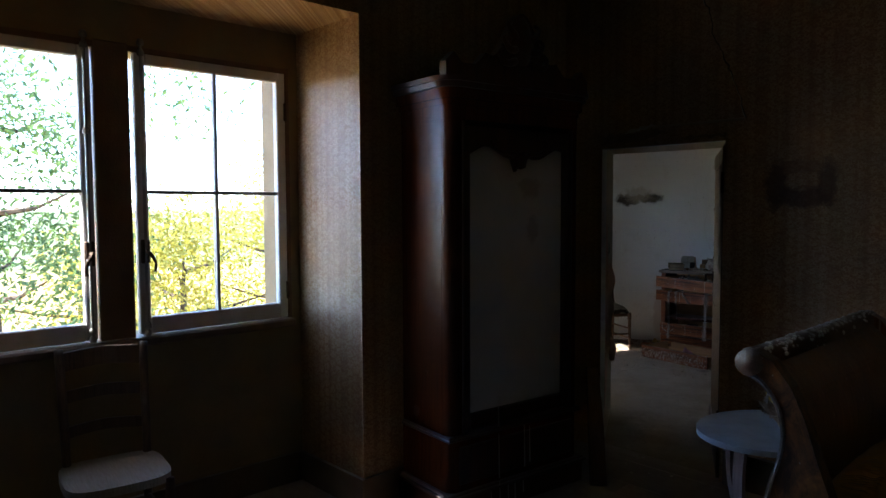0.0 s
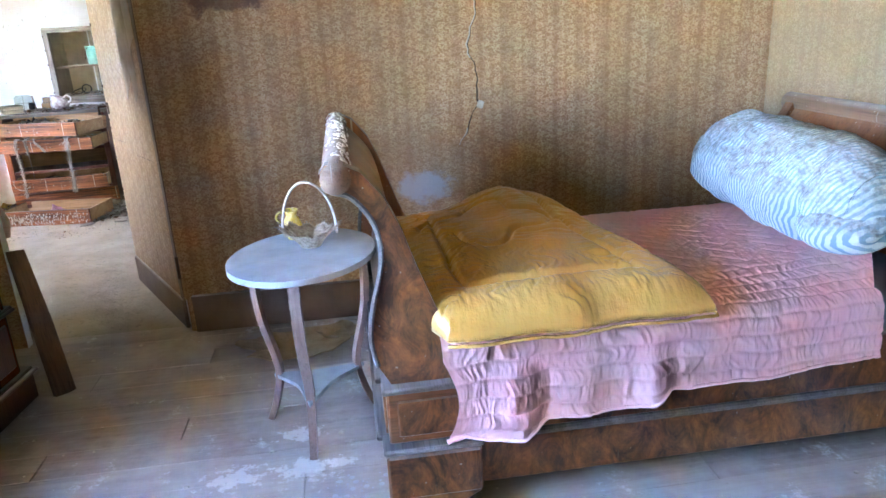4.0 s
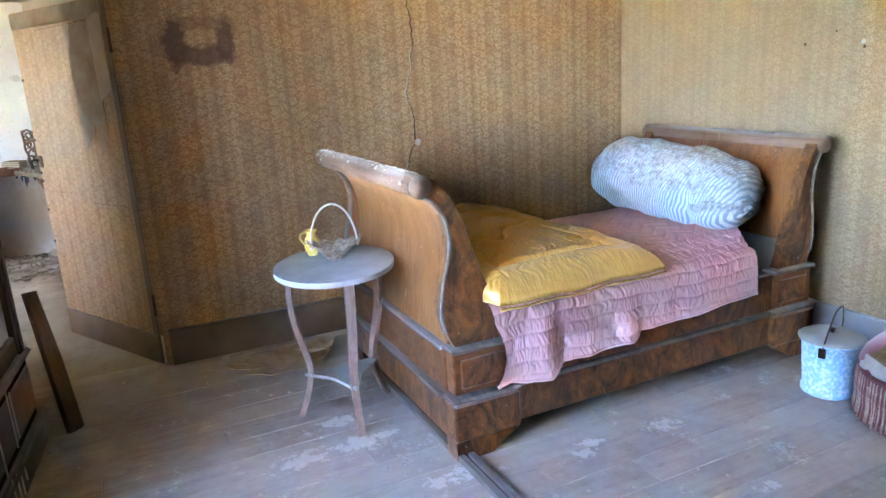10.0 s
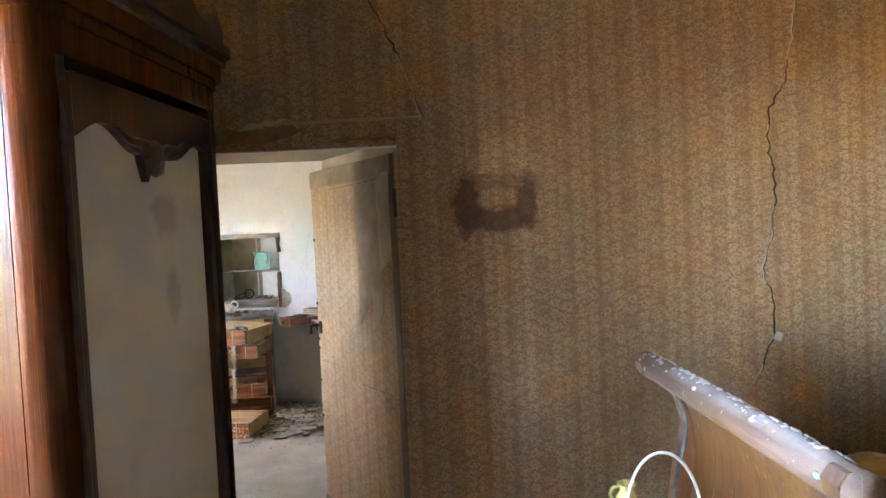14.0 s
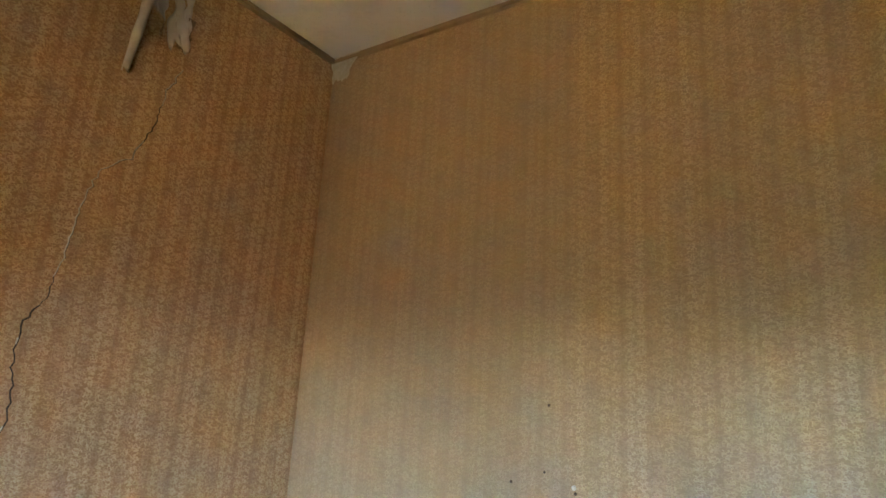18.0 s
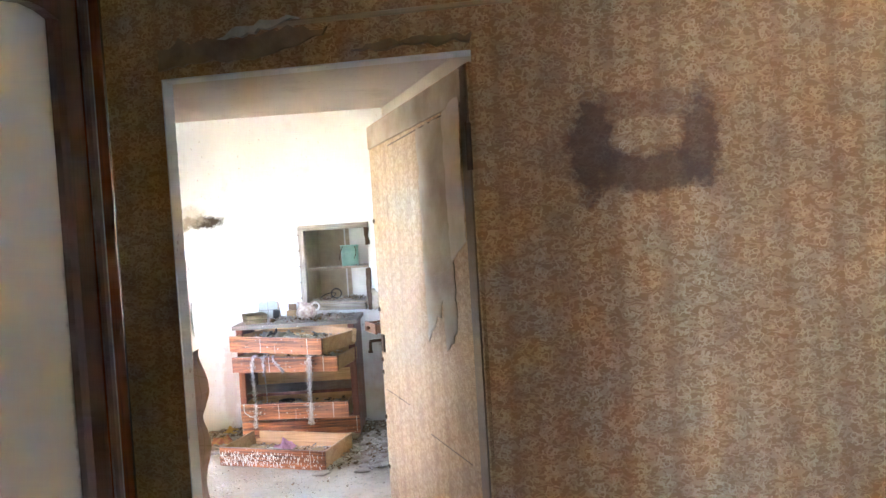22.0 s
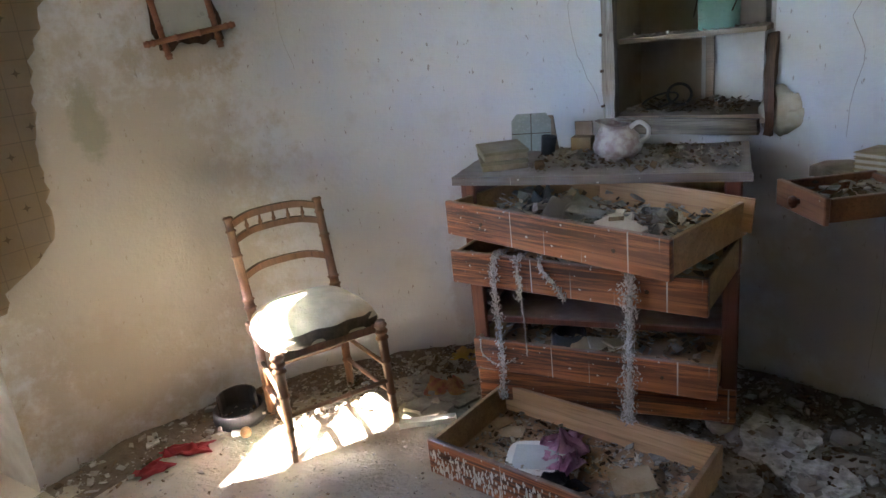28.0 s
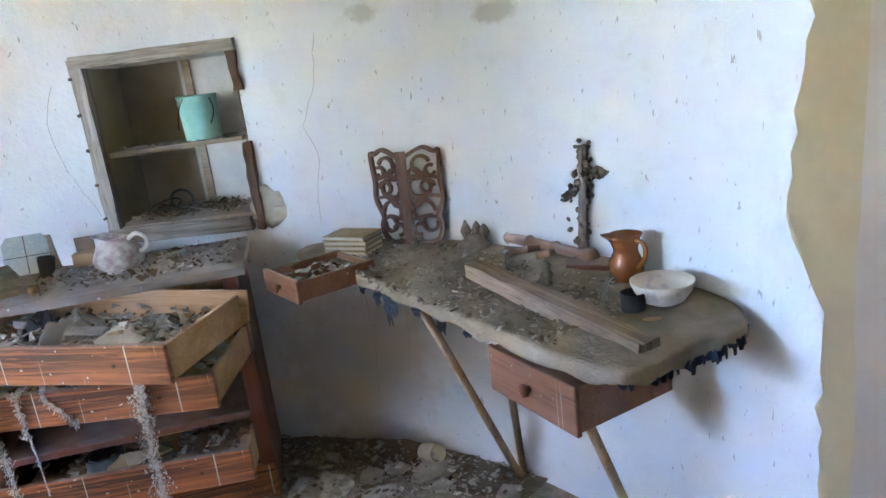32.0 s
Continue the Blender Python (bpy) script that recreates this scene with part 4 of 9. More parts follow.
for z in (0.62, 0.82, 1.0, 1.05, 1.25, 1.6):
    part("nail", boxed((0.02, 0.008, 0.016), (LEN - 0.012, 0.016, z), bevel=0.003), IRON, dl)
lk = part("lock", boxed((0.035, 0.008, 0.07), (LEN - 0.045, 0.019, 1.12), bevel=0.003), IRON, dl, "rusty iron lock")
part("handle", tube(smooth_path([(LEN - 0.03, 0.02, 1.13), (LEN - 0.03, 0.06, 1.13), (LEN - 0.03, 0.066, 1.126), (LEN - 0.03, 0.067, 1.10), (LEN - 0.03, 0.068, 1.085)], 4), [0.006] * 12 + [0.006, 0.007, 0.009, 0.01, 0.008], 8), IRON, lk, "cranked iron handle")
part("hinge", tube([(0.0, 0.022, 1.7), (0.0, 0.022, 1.82)], 0.008, 8), IRON, dl)
part("hinge", tube([(0.0, 0.022, 0.3), (0.0, 0.022, 0.42)], 0.008, 8), IRON, dl)

# Side door in the east wall, standing open into the room.
SIDEWOOD = wood("dark oak door", (0.10, 0.06, 0.035), (0.05, 0.03, 0.02), 2, 0.5, 1.0)
FRAMEPAINT = plain("olive brown frame paint", (0.20, 0.15, 0.085), (0.15, 0.11, 0.06), 0.55, scale=5.0)
trim = thing("door_2", "olive brown moulded frame round a dark door", "door", EAST, -3.6, 0, kind="structure")
for y in (-3.065, -4.135):
    pw("jamb", boxed((0.045, 0.11, 2.5), (EAST - 0.022, y, 1.25), bevel=0.006), FRAMEPAINT, trim)
    pw("moulding", boxed((0.02, 0.035, 2.5), (EAST - 0.052, y + (0.035 if y > -3.5 else -0.035), 1.25), bevel=0.008, segs=2), FRAMEPAINT, trim)
pw("head", boxed((0.045, 1.18, 0.11), (EAST - 0.024, -3.6, 2.5), bevel=0.006), FRAMEPAINT, trim)
pw("moulding", boxed((0.02, 1.18, 0.035), (EAST - 0.052, -3.6, 2.535), bevel=0.008, segs=2), FRAMEPAINT, trim)
sd = thing("leaf_door", "dark oak panelled door leaf standing open", "door", EAST - 0.06, -3.135, 0, 0, kind="structure")
a, b = Vector((EAST - 0.07, -3.14, 0)), Vector((2.26, -3.315, 0))
w = b - a
turn = math.degrees(math.atan2(w.y, w.x))
mid = (a + b) / 2
pw("panel", boxed((w.length - 0.2, 0.022, 2.3), (mid.x, mid.y, 1.2), (0, 0, turn)), SIDEWOOD, sd)
for s in (-1, 1):
    c = mid + w.normalized() * s * (w.length / 2 - 0.055)
    pw("stile", boxed((0.11, 0.04, 2.40), (c.x, c.y, 1.215), (0, 0, turn), bevel=0.005), SIDEWOOD, sd)
for z, h in ((0.13, 0.22), (1.05, 0.16), (2.36, 0.12)):
    pw("rail", boxed((w.length - 0.22, 0.038, h), (mid.x, mid.y, z), (0, 0, turn), bevel=0.005), SIDEWOOD, sd)
c = b - w.normalized() * 0.05
pw("knob", lathe([(0, 0), (0.009, 0.0), (0.008, 0.018), (0.017, 0.026), (0.018, 0.034), (0.010, 0.042), (0, 0.043)], 12, None, pose(c.x, c.y + 0.02, 1.05, -90, 0, turn + 180)), IRON, sd)
# Unseen pieces added behind the side door so that no daylight leaks in.
solo("wall_lobby", wall_piece(bmesh.new(), EAST + 0.3, EAST + 0.5, -4.4, -2.8, 0, 2.6), PAPER_SIDE, "added wall behind the side door, keeps daylight out", "wall", kind="structure")
lobby = bmesh.new()
for y0, y1 in ((-4.5, -4.4), (-2.8, -2.7)):
    wall_piece(lobby, EAST + 0.02, EAST + 0.5, y0, y1, -0.1, 2.7)
wall_piece(lobby, EAST + 0.02, EAST + 0.5, -4.4, -2.8, 2.6, 2.7)
wall_piece(lobby, EAST + 0.02, EAST + 0.5, -4.4, -2.8, -0.1, -0.005)
solo("wall_lobby", lobby, PAPER_SIDE, "added lobby shell behind the side door, keeps daylight out", "wall", kind="structure")
# Sleigh bed.
bed = thing("bed", "walnut sleigh bed with scrolled ends, dusty mouldings", "bed", 2.03, -1.1, 0)
S_OUT = [(0.985, 0.475), (0.95, 0.54), (0.935, 0.63), (0.95, 0.74), (0.978, 0.84), (0.985, 0.92), (0.965, 1.0), (0.915, 1.065), (0.865, 1.085), (0.838, 1.105), (0.832, 1.135), (0.85, 1.16), (0.885, 1.165),
         (0.945, 1.135), (1.005, 1.06), (1.05, 0.96), (1.085, 0.85), (1.125, 0.74), (1.17, 0.63), (1.235, 0.475)]
S_IN = [(0.985, 0.475), (1.0, 0.6), (1.025, 0.75), (1.03, 0.88), (1.0, 0.99), (0.945, 1.065), (0.89, 1.115)]
TO_XZ = Matrix(((1, 0, 0, 0), (0, 0, 1, 0), (0, 1, 0, 0), (0, 0, 0, 1)))


def flip(pts, on):
    """The outline as it stands, or turned round and a little lower for the headboard."""
    if not on:
        return pts
    return [(2.985 - (x - 0.985) * (0.8 if x > 0.985 else 0.55), 0.475 + (z - 0.475) * 0.92) for x, z in pts]


for head in (False, True):
    lbl = "scrolled headboard" if head else "scrolled footboard, droppings along its top"
    path = [(x, -1.09, z) for x, z in [(p.x, p.z) for p in smooth_path([(x, 0, z) for x, z in flip(S_IN, head)], 5)]]
    brd = pw("headboard" if head else "footboard", ribbon(path, 1.12, 0.026, (0, 1, 0)), WALNUT, bed, lbl)
    cx, cz_ = (3.044, 1.07) if head else (0.878, 1.122)
    pw("scroll_roll", tube([(cx, -0.45 if head else -0.475, cz_), (cx, -1.705, cz_)], 0.043, 16), wood("dusty roll walnut", (0.20, 0.11, 0.06), (0.11, 0.055, 0.03), 1, 0.5, 1.0, drips=0.6, dust=0.9), brd, "dusty rounded top", True)
    if not head:
        rnd = random.Random(8)
        crust = bmesh.new()
        for i in range(150):
            q = rnd.uniform(0.003, 0.009)
            aa = rnd.gauss(75, 32)
            cm = pose(0.878, rnd.uniform(-1.66, -0.5), 1.122, 0, 90 - aa, 0)
            lathe([(q, 0.0), (q * 0.8, q * 0.5), (0, q * 0.7)], 6, crust, cm @ pose(0, 0, 0.042) @ Matrix.Diagonal((1, rnd.uniform(0.7, 2.2), 1, 1)))
        cr_ = pw("white_crust", crust, plain("white bird lime", (0.66, 0.65, 0.61), (0.52, 0.50, 0.46), 0.9, scale=40.0), brd, "white droppings on the rounded top")
        cr_["kind"] = "stuff"
    for y in (-1.69, -0.545):
        pw("post", prism(flip(S_OUT, head), y, y + 0.06, TO_XZ, None, 0.006), WALNUT_DARK if y < -1 else WALNUT, bed, "S-shaped burr walnut post")
        rim = [(x, y - 0.001, z) for x, z in [(p.x, p.z) for p in smooth_path([(x, 0, z) for x, z in flip(S_OUT[1:10], head)], 4)]]
        pw("edge_bead", tube(rim, 0.008, 6), GREYWOOD, bed, "dusty bead")
    x0, x1 = (2.745, 3.0) if head else (0.965, 1.235)
    xm, sx = (x0 + x1) / 2, x1 - x0
    for y in (-1.675, -0.545):
        pw("corner_block", boxed((sx, 0.07, 0.18), (xm, y, 0.365), bevel=0.006), WALNUT_X, bed)
        pw("panel_bead", boxed((sx - 0.06, 0.012, 0.125), (xm, y - 0.034, 0.362), bevel=0.005), WALNUT_DARK, bed)
        pw("foot_block", boxed((sx + 0.03, 0.10, 0.16), (xm, y - 0.012, 0.165), bevel=0.008), WALNUT_DARK, bed)
        pw("foot", prism([(-sx / 2 - 0.015, 0.085), (sx / 2 + 0.015, 0.085), (sx / 2 - 0.05, 0.05), (sx / 2 - 0.12, 0.0), (-sx / 2 - 0.01, 0.0)] if not head else [(-sx / 2 - 0.015, 0.085), (sx / 2 + 0.015, 0.085), (sx / 2 + 0.01, 0.0), (-sx / 2 + 0.12, 0.0), (-sx / 2 + 0.05, 0.05)], y - 0.055, y + 0.035, pose(xm, 0, 0) @ TO_XZ), WALNUT_DARK, bed)
        for z, d in ((0.465, 0.012), (0.26, 0.022)):
            pw("moulding", boxed((sx + 2 * d, 0.075 + 2 * d, 0.02), (xm, y - 0.004, z), bevel=0.005), GREYWOOD, bed, "dusty moulding")
    xe = 2.995 if head else 0.972
    pw("end_board", boxed((0.03, 1.07, 0.18), (xe, -1.11, 0.365), bevel=0.004), WALNUT_X, bed)
    pw("end_board", boxed((0.04, 1.07, 0.17), (xe, -1.11, 0.16), bevel=0.004), WALNUT_DARK, bed)
    for z, d in ((0.465, 0.012), (0.26, 0.022)):
        pw("moulding", boxed((0.04 + 2 * d, 1.07, 0.02), (xe - (0 if head else 0.004), -1.11, z), bevel=0.005), GREYWOOD, bed)
for y in (-1.68, -0.54):
    pw("side_rail", boxed((1.54, 0.03, 0.19), (1.99, y, 0.36), bevel=0.004), WALNUT_DARK, bed)
    pw("side_rail", boxed((1.50, 0.03, 0.155), (1.99, y - 0.005, 0.165), bevel=0.004), WALNUT_DARK, bed)
    pw("moulding", boxed((1.50, 0.05, 0.022), (1.99, y - 0.006, 0.256), bevel=0.006), GREYWOOD, bed, "dusty grey moulding")
MATTRESS = plain("grey blue ticking", (0.23, 0.25, 0.26), (0.17, 0.19, 0.20), 0.9, scale=6.0, grain=150.0)
bm = boxed((1.90, 1.08, 0.24), (1.985, -1.1, 0.47), bevel=0.05, segs=3)
solo("mattress", bm, MATTRESS, "grey-blue striped mattress on the bed", "mattress", smooth=True)
pw("slat_base", boxed((1.85, 1.06, 0.03), (1.985, -1.1, 0.335)), PINE, bed)

# Pink quilt, pulled over the front edge.
n = Nodes("pink satin quilt")
f = n.noise(5.0, 4.0)
wr = n.math("ADD", n.noise(1.0, 3.0, 0.6, n.stretch(90, 18, 18)), n.math("MULTIPLY", n.noise(60.0, 2.0), 0.35))
PINK = n.done(n.mix(n.ramp(f, 0.3, 0.7), (0.97, 0.56, 0.575), (0.97, 0.67, 0.665)), 0.46, 0.0, wr, 0.0016, Specular_IOR_Level=0.35)
HEM = ((1.13, 0.285), (1.20, 0.300), (1.28, 0.285), (1.38, 0.278), (1.44, 0.318), (1.50, 0.330), (1.66, 0.332), (1.80, 0.342), (1.86, 0.372), (2.05, 0.378), (2.27, 0.392), (2.60, 0.405))


def ridge(x, y, z):
    """Sharp creases between soft swellings, from about -1 to 1."""
    return 1 - 3.0 * abs(noise.noise(Vector((x, y, z))))


def quilt(u, v):
    """u along the bed from foot to head, v from the wall side over the front edge and down."""
    edge, r = 1.12, 0.06
    x = 1.14 + 1.44 * u
    top0 = 0.615
    lob = float(np.interp(x, [p[0] for p in HEM], [p[1] for p in HEM]))
    s = v * (edge + r * math.pi / 2 + (top0 - r - lob))
    x += u * 0.26 * min(1.0, max(0.0, (1.12 - s) / 0.36))
    over = min(1, s / 1.14)
    mound = 0.055 * math.sin(math.pi * over) + 0.02 * math.sin(5 * u + 2) * math.sin(math.pi * over)
    top = top0 + mound
    if s < edge:
        p, out = Vector((x, -0.56 - s, top)), Vector((0, 0, 1))
        q = 0.0
    else:
        a = min((s - edge) / r, math.pi / 2)
        q = max(0.0, s - edge - r * math.pi / 2)
        swell = 0.032 * math.exp(-((x - 1.36) / 0.07) ** 2) + 0.030 * math.exp(-((x - 1.80) / 0.055) ** 2) + 0.022 * math.exp(-((x - 2.20) / 0.09) ** 2) + 0.016 * math.exp(-((x - 1.58) / 0.06) ** 2) - 0.012 * math.exp(-((x - 1.46) / 0.03) ** 2) - 0.012 * math.exp(-((x - 1.87) / 0.03) ** 2)
        p = Vector((x, -1.68 - r * math.sin(a) * 0.9 - swell * min(1, q / 0.16) - 0.012 * min(1, q / 0.2), top - r * (1 - math.cos(a)) - q))
        out = Vector((0, -math.sin(a), math.cos(a)))
        if x < 1.30:
            p.x += 0.05 * (1.30 - x) / 0.16 * math.sin(min(1, q / 0.3) * math.pi) - 0.02 * min(1, q / 0.3)
    side = min(1.0, max(0.0, (s - 0.80) / 0.16))
    # Rows of stitching along the border, zigzags over the middle, the cloth gathered in creases between them.
    line = (s + 0.008 * math.sin(x * 5) + 0.003 * math.sin(x * 31)) / 0.056
    k, row = math.floor(line), abs(line % 1 - 0.5) * 2
    zig = abs((x / 0.20) % 1 - 0.5) * 0.17
    line2 = (s + zig) / 0.085
    k2, row2 = math.floor(line2), abs(line2 % 1 - 0.5) * 2
    seam = side * (1 - row ** 6) + (1 - side) * (1 - row2 ** 6)
    bend = 0.9 * noise.noise(Vector((x * 9, s * 14, 2.0)))
    pl = ridge(x * 40 + 2.0 * bend + 0.4 * k, s * 12, 0.5 + 0.12 * k) + 0.6 * ridge(x * 19 + bend, s * 6, 3.5) + 0.35 * ridge(x * 80 + 3.1 * k, s * 22, 2.5)
    pl2 = ridge(x * 24 + s * 14 + 5.7 * k2, s * 20 - x * 9, 4.0 + k2) + 0.4 * ridge(x * 60, s * 52, 6.0)
    pleat = 0.0029 * side * pl + 0.0020 * (1 - side) * pl2
    return p + out * (0.0042 * seam + pleat * (0.25 + 0.75 * seam))


bm = bmesh.new()
add_grid(bm, quilt, 560, 300)
bmesh.ops.solidify(bm, geom=bm.faces[:], thickness=0.012)
qt = solo("quilt", bm, PINK, "rumpled pink satin quilt hanging over the bed's side", "quilt", smooth=True)
part("hem", tube([quilt(i / 160, 1.0) + Vector((0, 0.004, 0)) for i in range(161)], 0.008, 6), PINK, qt, "", True)

# Gold eiderdown over the foot of the bed.
n = Nodes("gold satin")
wr = n.math("ADD", n.noise(26.0, 3.0), n.noise(1.0, 3.0, 0.6, n.stretch(40, 14, 14)))
GOLD = n.done(n.mix(n.ramp(n.noise(4.0, 4.0), 0.3, 0.7), (0.53, 0.258, 0.034), (0.61, 0.345, 0.068)), 0.30, 0.0, wr, 0.005, Sheen_Weight=0.2)


def eider(u, v):
    """u from the footboard to the head side, v from the wall to the front edge."""
    right = 1.72 + 0.27 * v ** 0.9 + 0.015 * math.sin(9 * v)
    left = 1.045 + 0.11 * max(0.0, (v - 0.75) / 0.25) ** 1.5
    x = left + (right - left) * u
    y = -0.60 - 1.16 * v - 0.012 * math.sin(6 * u) - 0.008 * math.sin(17 * u)
    du, dv = min(u, 1 - u) * (right - left), min(v, 1 - v) * 1.16
    rim = min(du, dv)
    puff = 0.058 * math.sqrt(1 - (1 - min(1.0, rim / 0.09)) ** 2) + 0.03 * math.sin(math.pi * u) * math.sin(math.pi * v)
    puff += 0.085 * math.exp(-((u - 0.72) / 0.26) ** 2 - ((v - 0.10) / 0.30) ** 2)
    base = 0.652 + 0.05 * math.sin(math.pi * min(1, v * 0.95 + 0.02)) - 0.03 * max(0.0, (v - 0.9) / 0.1) ** 2
    seam = math.exp(-((rim - 0.17) / 0.012) ** 2) if rim < 0.3 else 0.0
    cu, cv = (u - 0.45) * 0.8, (v - 0.42) * 1.1
    curl = math.hypot(cu, cv)
    seam2 = math.exp(-((curl - 0.20 - 0.05 * math.sin(4 * math.atan2(cv, cu) + 0.5)) / 0.012) ** 2)
    z = base + puff - 0.022 * seam - 0.018 * seam2
    near = 1.0 * math.exp(-((rim - 0.085) / 0.06) ** 2) + 0.9 * math.exp(-((rim - 0.20) / 0.07) ** 2) + 0.6 * math.exp(-((curl - 0.22) / 0.08) ** 2)
    k = 1.0 if rim < 0.17 else 2.0
    if dv <= du:
        w = ridge(x * 32 + 2.2 * noise.noise(Vector((x * 8, y * 12, k))), y * 6 + 3 * k, k) + 0.4 * ridge(x * 58, y * 15, 5.0)
    else:
        w = ridge(x * 6 + 3 * k, y * 32 + 2.2 * noise.noise(Vector((x * 12, y * 8, k))), k) + 0.4 * ridge(x * 15, y * 58, 5.0)
    front = 0.55 + 0.45 * v
    z += (0.0050 * near * front + 0.0012) * w * (0.25 + 2.4 * abs(noise.noise(Vector((x * 8, y * 8, 8.0))))) + 0.010 * noise.noise(Vector((x * 9, y * 9, 3.0))) * min(1, rim * 12)
    return Vector((x, y, z))


bm = bmesh.new()
top = add_grid(bm, eider, 220, 260)
low = add_grid(bm, lambda u, v: eider(u, v) - Vector((0, 0, 0.95 * (eider(u, v).z - 0.63 - 0.03 * math.sin(math.pi * v)))), 220, 260)
for i in range(220):
    for j in (0, 260):
        bm.faces.new((top[i][j], top[i + 1][j], low[i + 1][j], low[i][j]))
for j in range(260):
    for i in (0, 220):
        bm.faces.new((top[i][j], top[i][j + 1], low[i][j + 1], low[i][j]))
ed_ = solo("eiderdown", bm, GOLD, "puffy gold satin eiderdown folded over the quilt", "eiderdown", smooth=True)
rimpts = [eider(i / 60, 1.0) + Vector((0, -0.002, -0.012)) for i in range(61)] + [eider(1.0, 1 - i / 60) + Vector((0.002, 0, -0.012)) for i in range(1, 61)]
part("piping", tube(rimpts, 0.006, 6), GOLD, ed_, "", True)

# Striped bolster leaning on the headboard.
n = Nodes("blue and white ticking")
sep = n.add("SeparateXYZ", Vector=n.co)
warp = n.math("ADD", n.math("ADD", sep.outputs[1], n.math("MULTIPLY", sep.outputs[2], 0.35)), n.math("MULTIPLY", n.noise(7.0, 3.0), 0.045))
st = n.math("FRACT", n.math("DIVIDE", warp, 0.0175))
col = n.mix(n.ramp(n.math("ABSOLUTE", n.math("SUBTRACT", st, 0.5)), 0.19, 0.27), (0.20, 0.31, 0.37), (0.53, 0.58, 0.575))
up = n.add("SeparateXYZ", Vector=n.t.nodes.new("ShaderNodeNewGeometry").outputs["Normal"]).outputs[2]
col = n.mix(n.math("MULTIPLY", n.ramp(up, -0.35, 0.5), n.ramp(n.noise(24.0, 5.0, 0.7), 0.34, 0.56)), col, n.mix(n.ramp(n.noise(60.0, 2.0), 0.4, 0.6), (0.18, 0.185, 0.175), (0.33, 0.34, 0.33)))
TICKING = n.done(col, 0.85, 0.0, n.math("ADD", n.noise(30.0, 4.0), n.noise(9.0, 3.0)), 0.006)


def bolster(u, v):
    a, s = 6.2832 * v, -1 + 2 * u
    r = (1 - abs(s) ** 6) ** 0.5 if abs(s) < 1 else 0.0
    c, d = math.cos(a), math.sin(a)
    r *= 1 + 0.13 * noise.noise(Vector((s * 2.2, c, d))) + 0.09 * noise.noise(Vector((s * 5, 2.5 * c, 2.5 * d))) + 0.035 * noise.noise(Vector((s * 13, 6 * c, 6 * d)))
    r *= 1 - 0.16 * math.exp(-((s - 0.60) / 0.06) ** 2) * (0.5 + 0.5 * math.cos(a + 2.2))
    r *= 1 - 0.10 * math.exp(-((s + 0.45) / 0.05) ** 2) * (0.5 + 0.5 * math.cos(a - 1.2))
    return Vector((2.70 + 0.235 * r * c, -1.02 - 0.545 * s, 0.85 + 0.205 * r * d - 0.02 * s))


bm = bmesh.new()
add_grid(bm, bolster, 110, 72, False, True)
bmesh.ops.remove_doubles(bm, verts=bm.verts[:], dist=0.0005)
end = bmesh.new()
add_grid(end, lambda u, v: Vector((2.67, -1.43, 0.765)) + Vector((0.20 * math.sin(math.pi * u) * math.cos(6.2832 * v), 0.15 * math.cos(math.pi * u), 0.105 * math.sin(math.pi * u) * math.sin(6.2832 * v))) * (1 + 0.12 * noise.noise(Vector((u * 4, math.cos(6.2832 * v), math.sin(6.2832 * v))))), 30, 40, False, True)
bmesh.ops.remove_doubles(end, verts=end.verts[:], dist=0.0005)
bo = solo("bolster", bm, TICKING, "dusty blue and white striped feather bolster", "pillow", smooth=True)
part("folded_end", end, TICKING, bo, "folded striped end", True)
part("end_seam", tube([bolster(0.965, i / 40) * 1.0 for i in range(41)], 0.004, 5), TICKING, bo, "", True)

# Oval table with three curved legs.
tab = thing("side_table", "small oval table with curved legs and grey dusty top", "table", 0.715, -1.06, 0)
ov = [(0.265 * math.cos(a), 0.315 * math.sin(a)) for a in [6.2832 * i / 56 for i in range(56)]]
DUSTTOP = plain("grey dusty table top", (0.34, 0.36, 0.37), (0.26, 0.275, 0.28), 0.75, scale=10.0, grain=120.0)
part("tabletop", prism(ov, 0.700, 0.722, pose(0, 0, 0, 0, 0, -22), None, 0.006), DUSTTOP, tab, "grey dust-covered top", False)
for lx, ly in ((0.508, -0.995), (0.690, -1.326), (0.940, -0.985)):
    d = Vector((lx - 0.715, ly + 1.06, 0))
    path = smooth_path([d * 0.92 + Vector((0, 0, 0.702)), d * 0.98 + Vector((0, 0, 0.6)), d * 0.93 + Vector((0, 0, 0.45)), d * 0.74 + Vector((0, 0, 0.28)), d * 0.72 + Vector((0, 0, 0.2)), d * 0.84 + Vector((0, 0, 0.09)), d * 1.0 + Vector((0, 0, 0.0))], 5)
    part("leg", ribbon(path, [0.042 - 0.016 * i / 30 for i in range(31)], 0.024, (-d.y, d.x, 0)), TABLEWOOD, tab)
sh = []
corners = [Vector((x - 0.715, y + 1.06)) * 0.84 for x, y in ((0.508, -0.995), (0.690, -1.326), (0.940, -0.985))]
for i in range(3):
    a, b = corners[i], corners[(i + 1) % 3]
    for k in range(8):
        t = k / 8
        sh.append(tuple(a.lerp(b, t) * (1 - 0.24 * math.sin(math.pi * t) ** 1.5)))
part("shelf", prism(sh, 0.195, 0.21), DUSTTOP, tab, "small three-pointed shelf")

# Wicker basket with a hoop and a yellow jug on the table.
WICKER = plain("brown dusty wicker", (0.46, 0.385, 0.29), (0.17, 0.125, 0.08), 0.85, scale=40.0)
bk = thing("basket", "small brown wicker basket with frilled rim and white hoop handle", "basket", 0.745, -0.985, 0.722, -12)


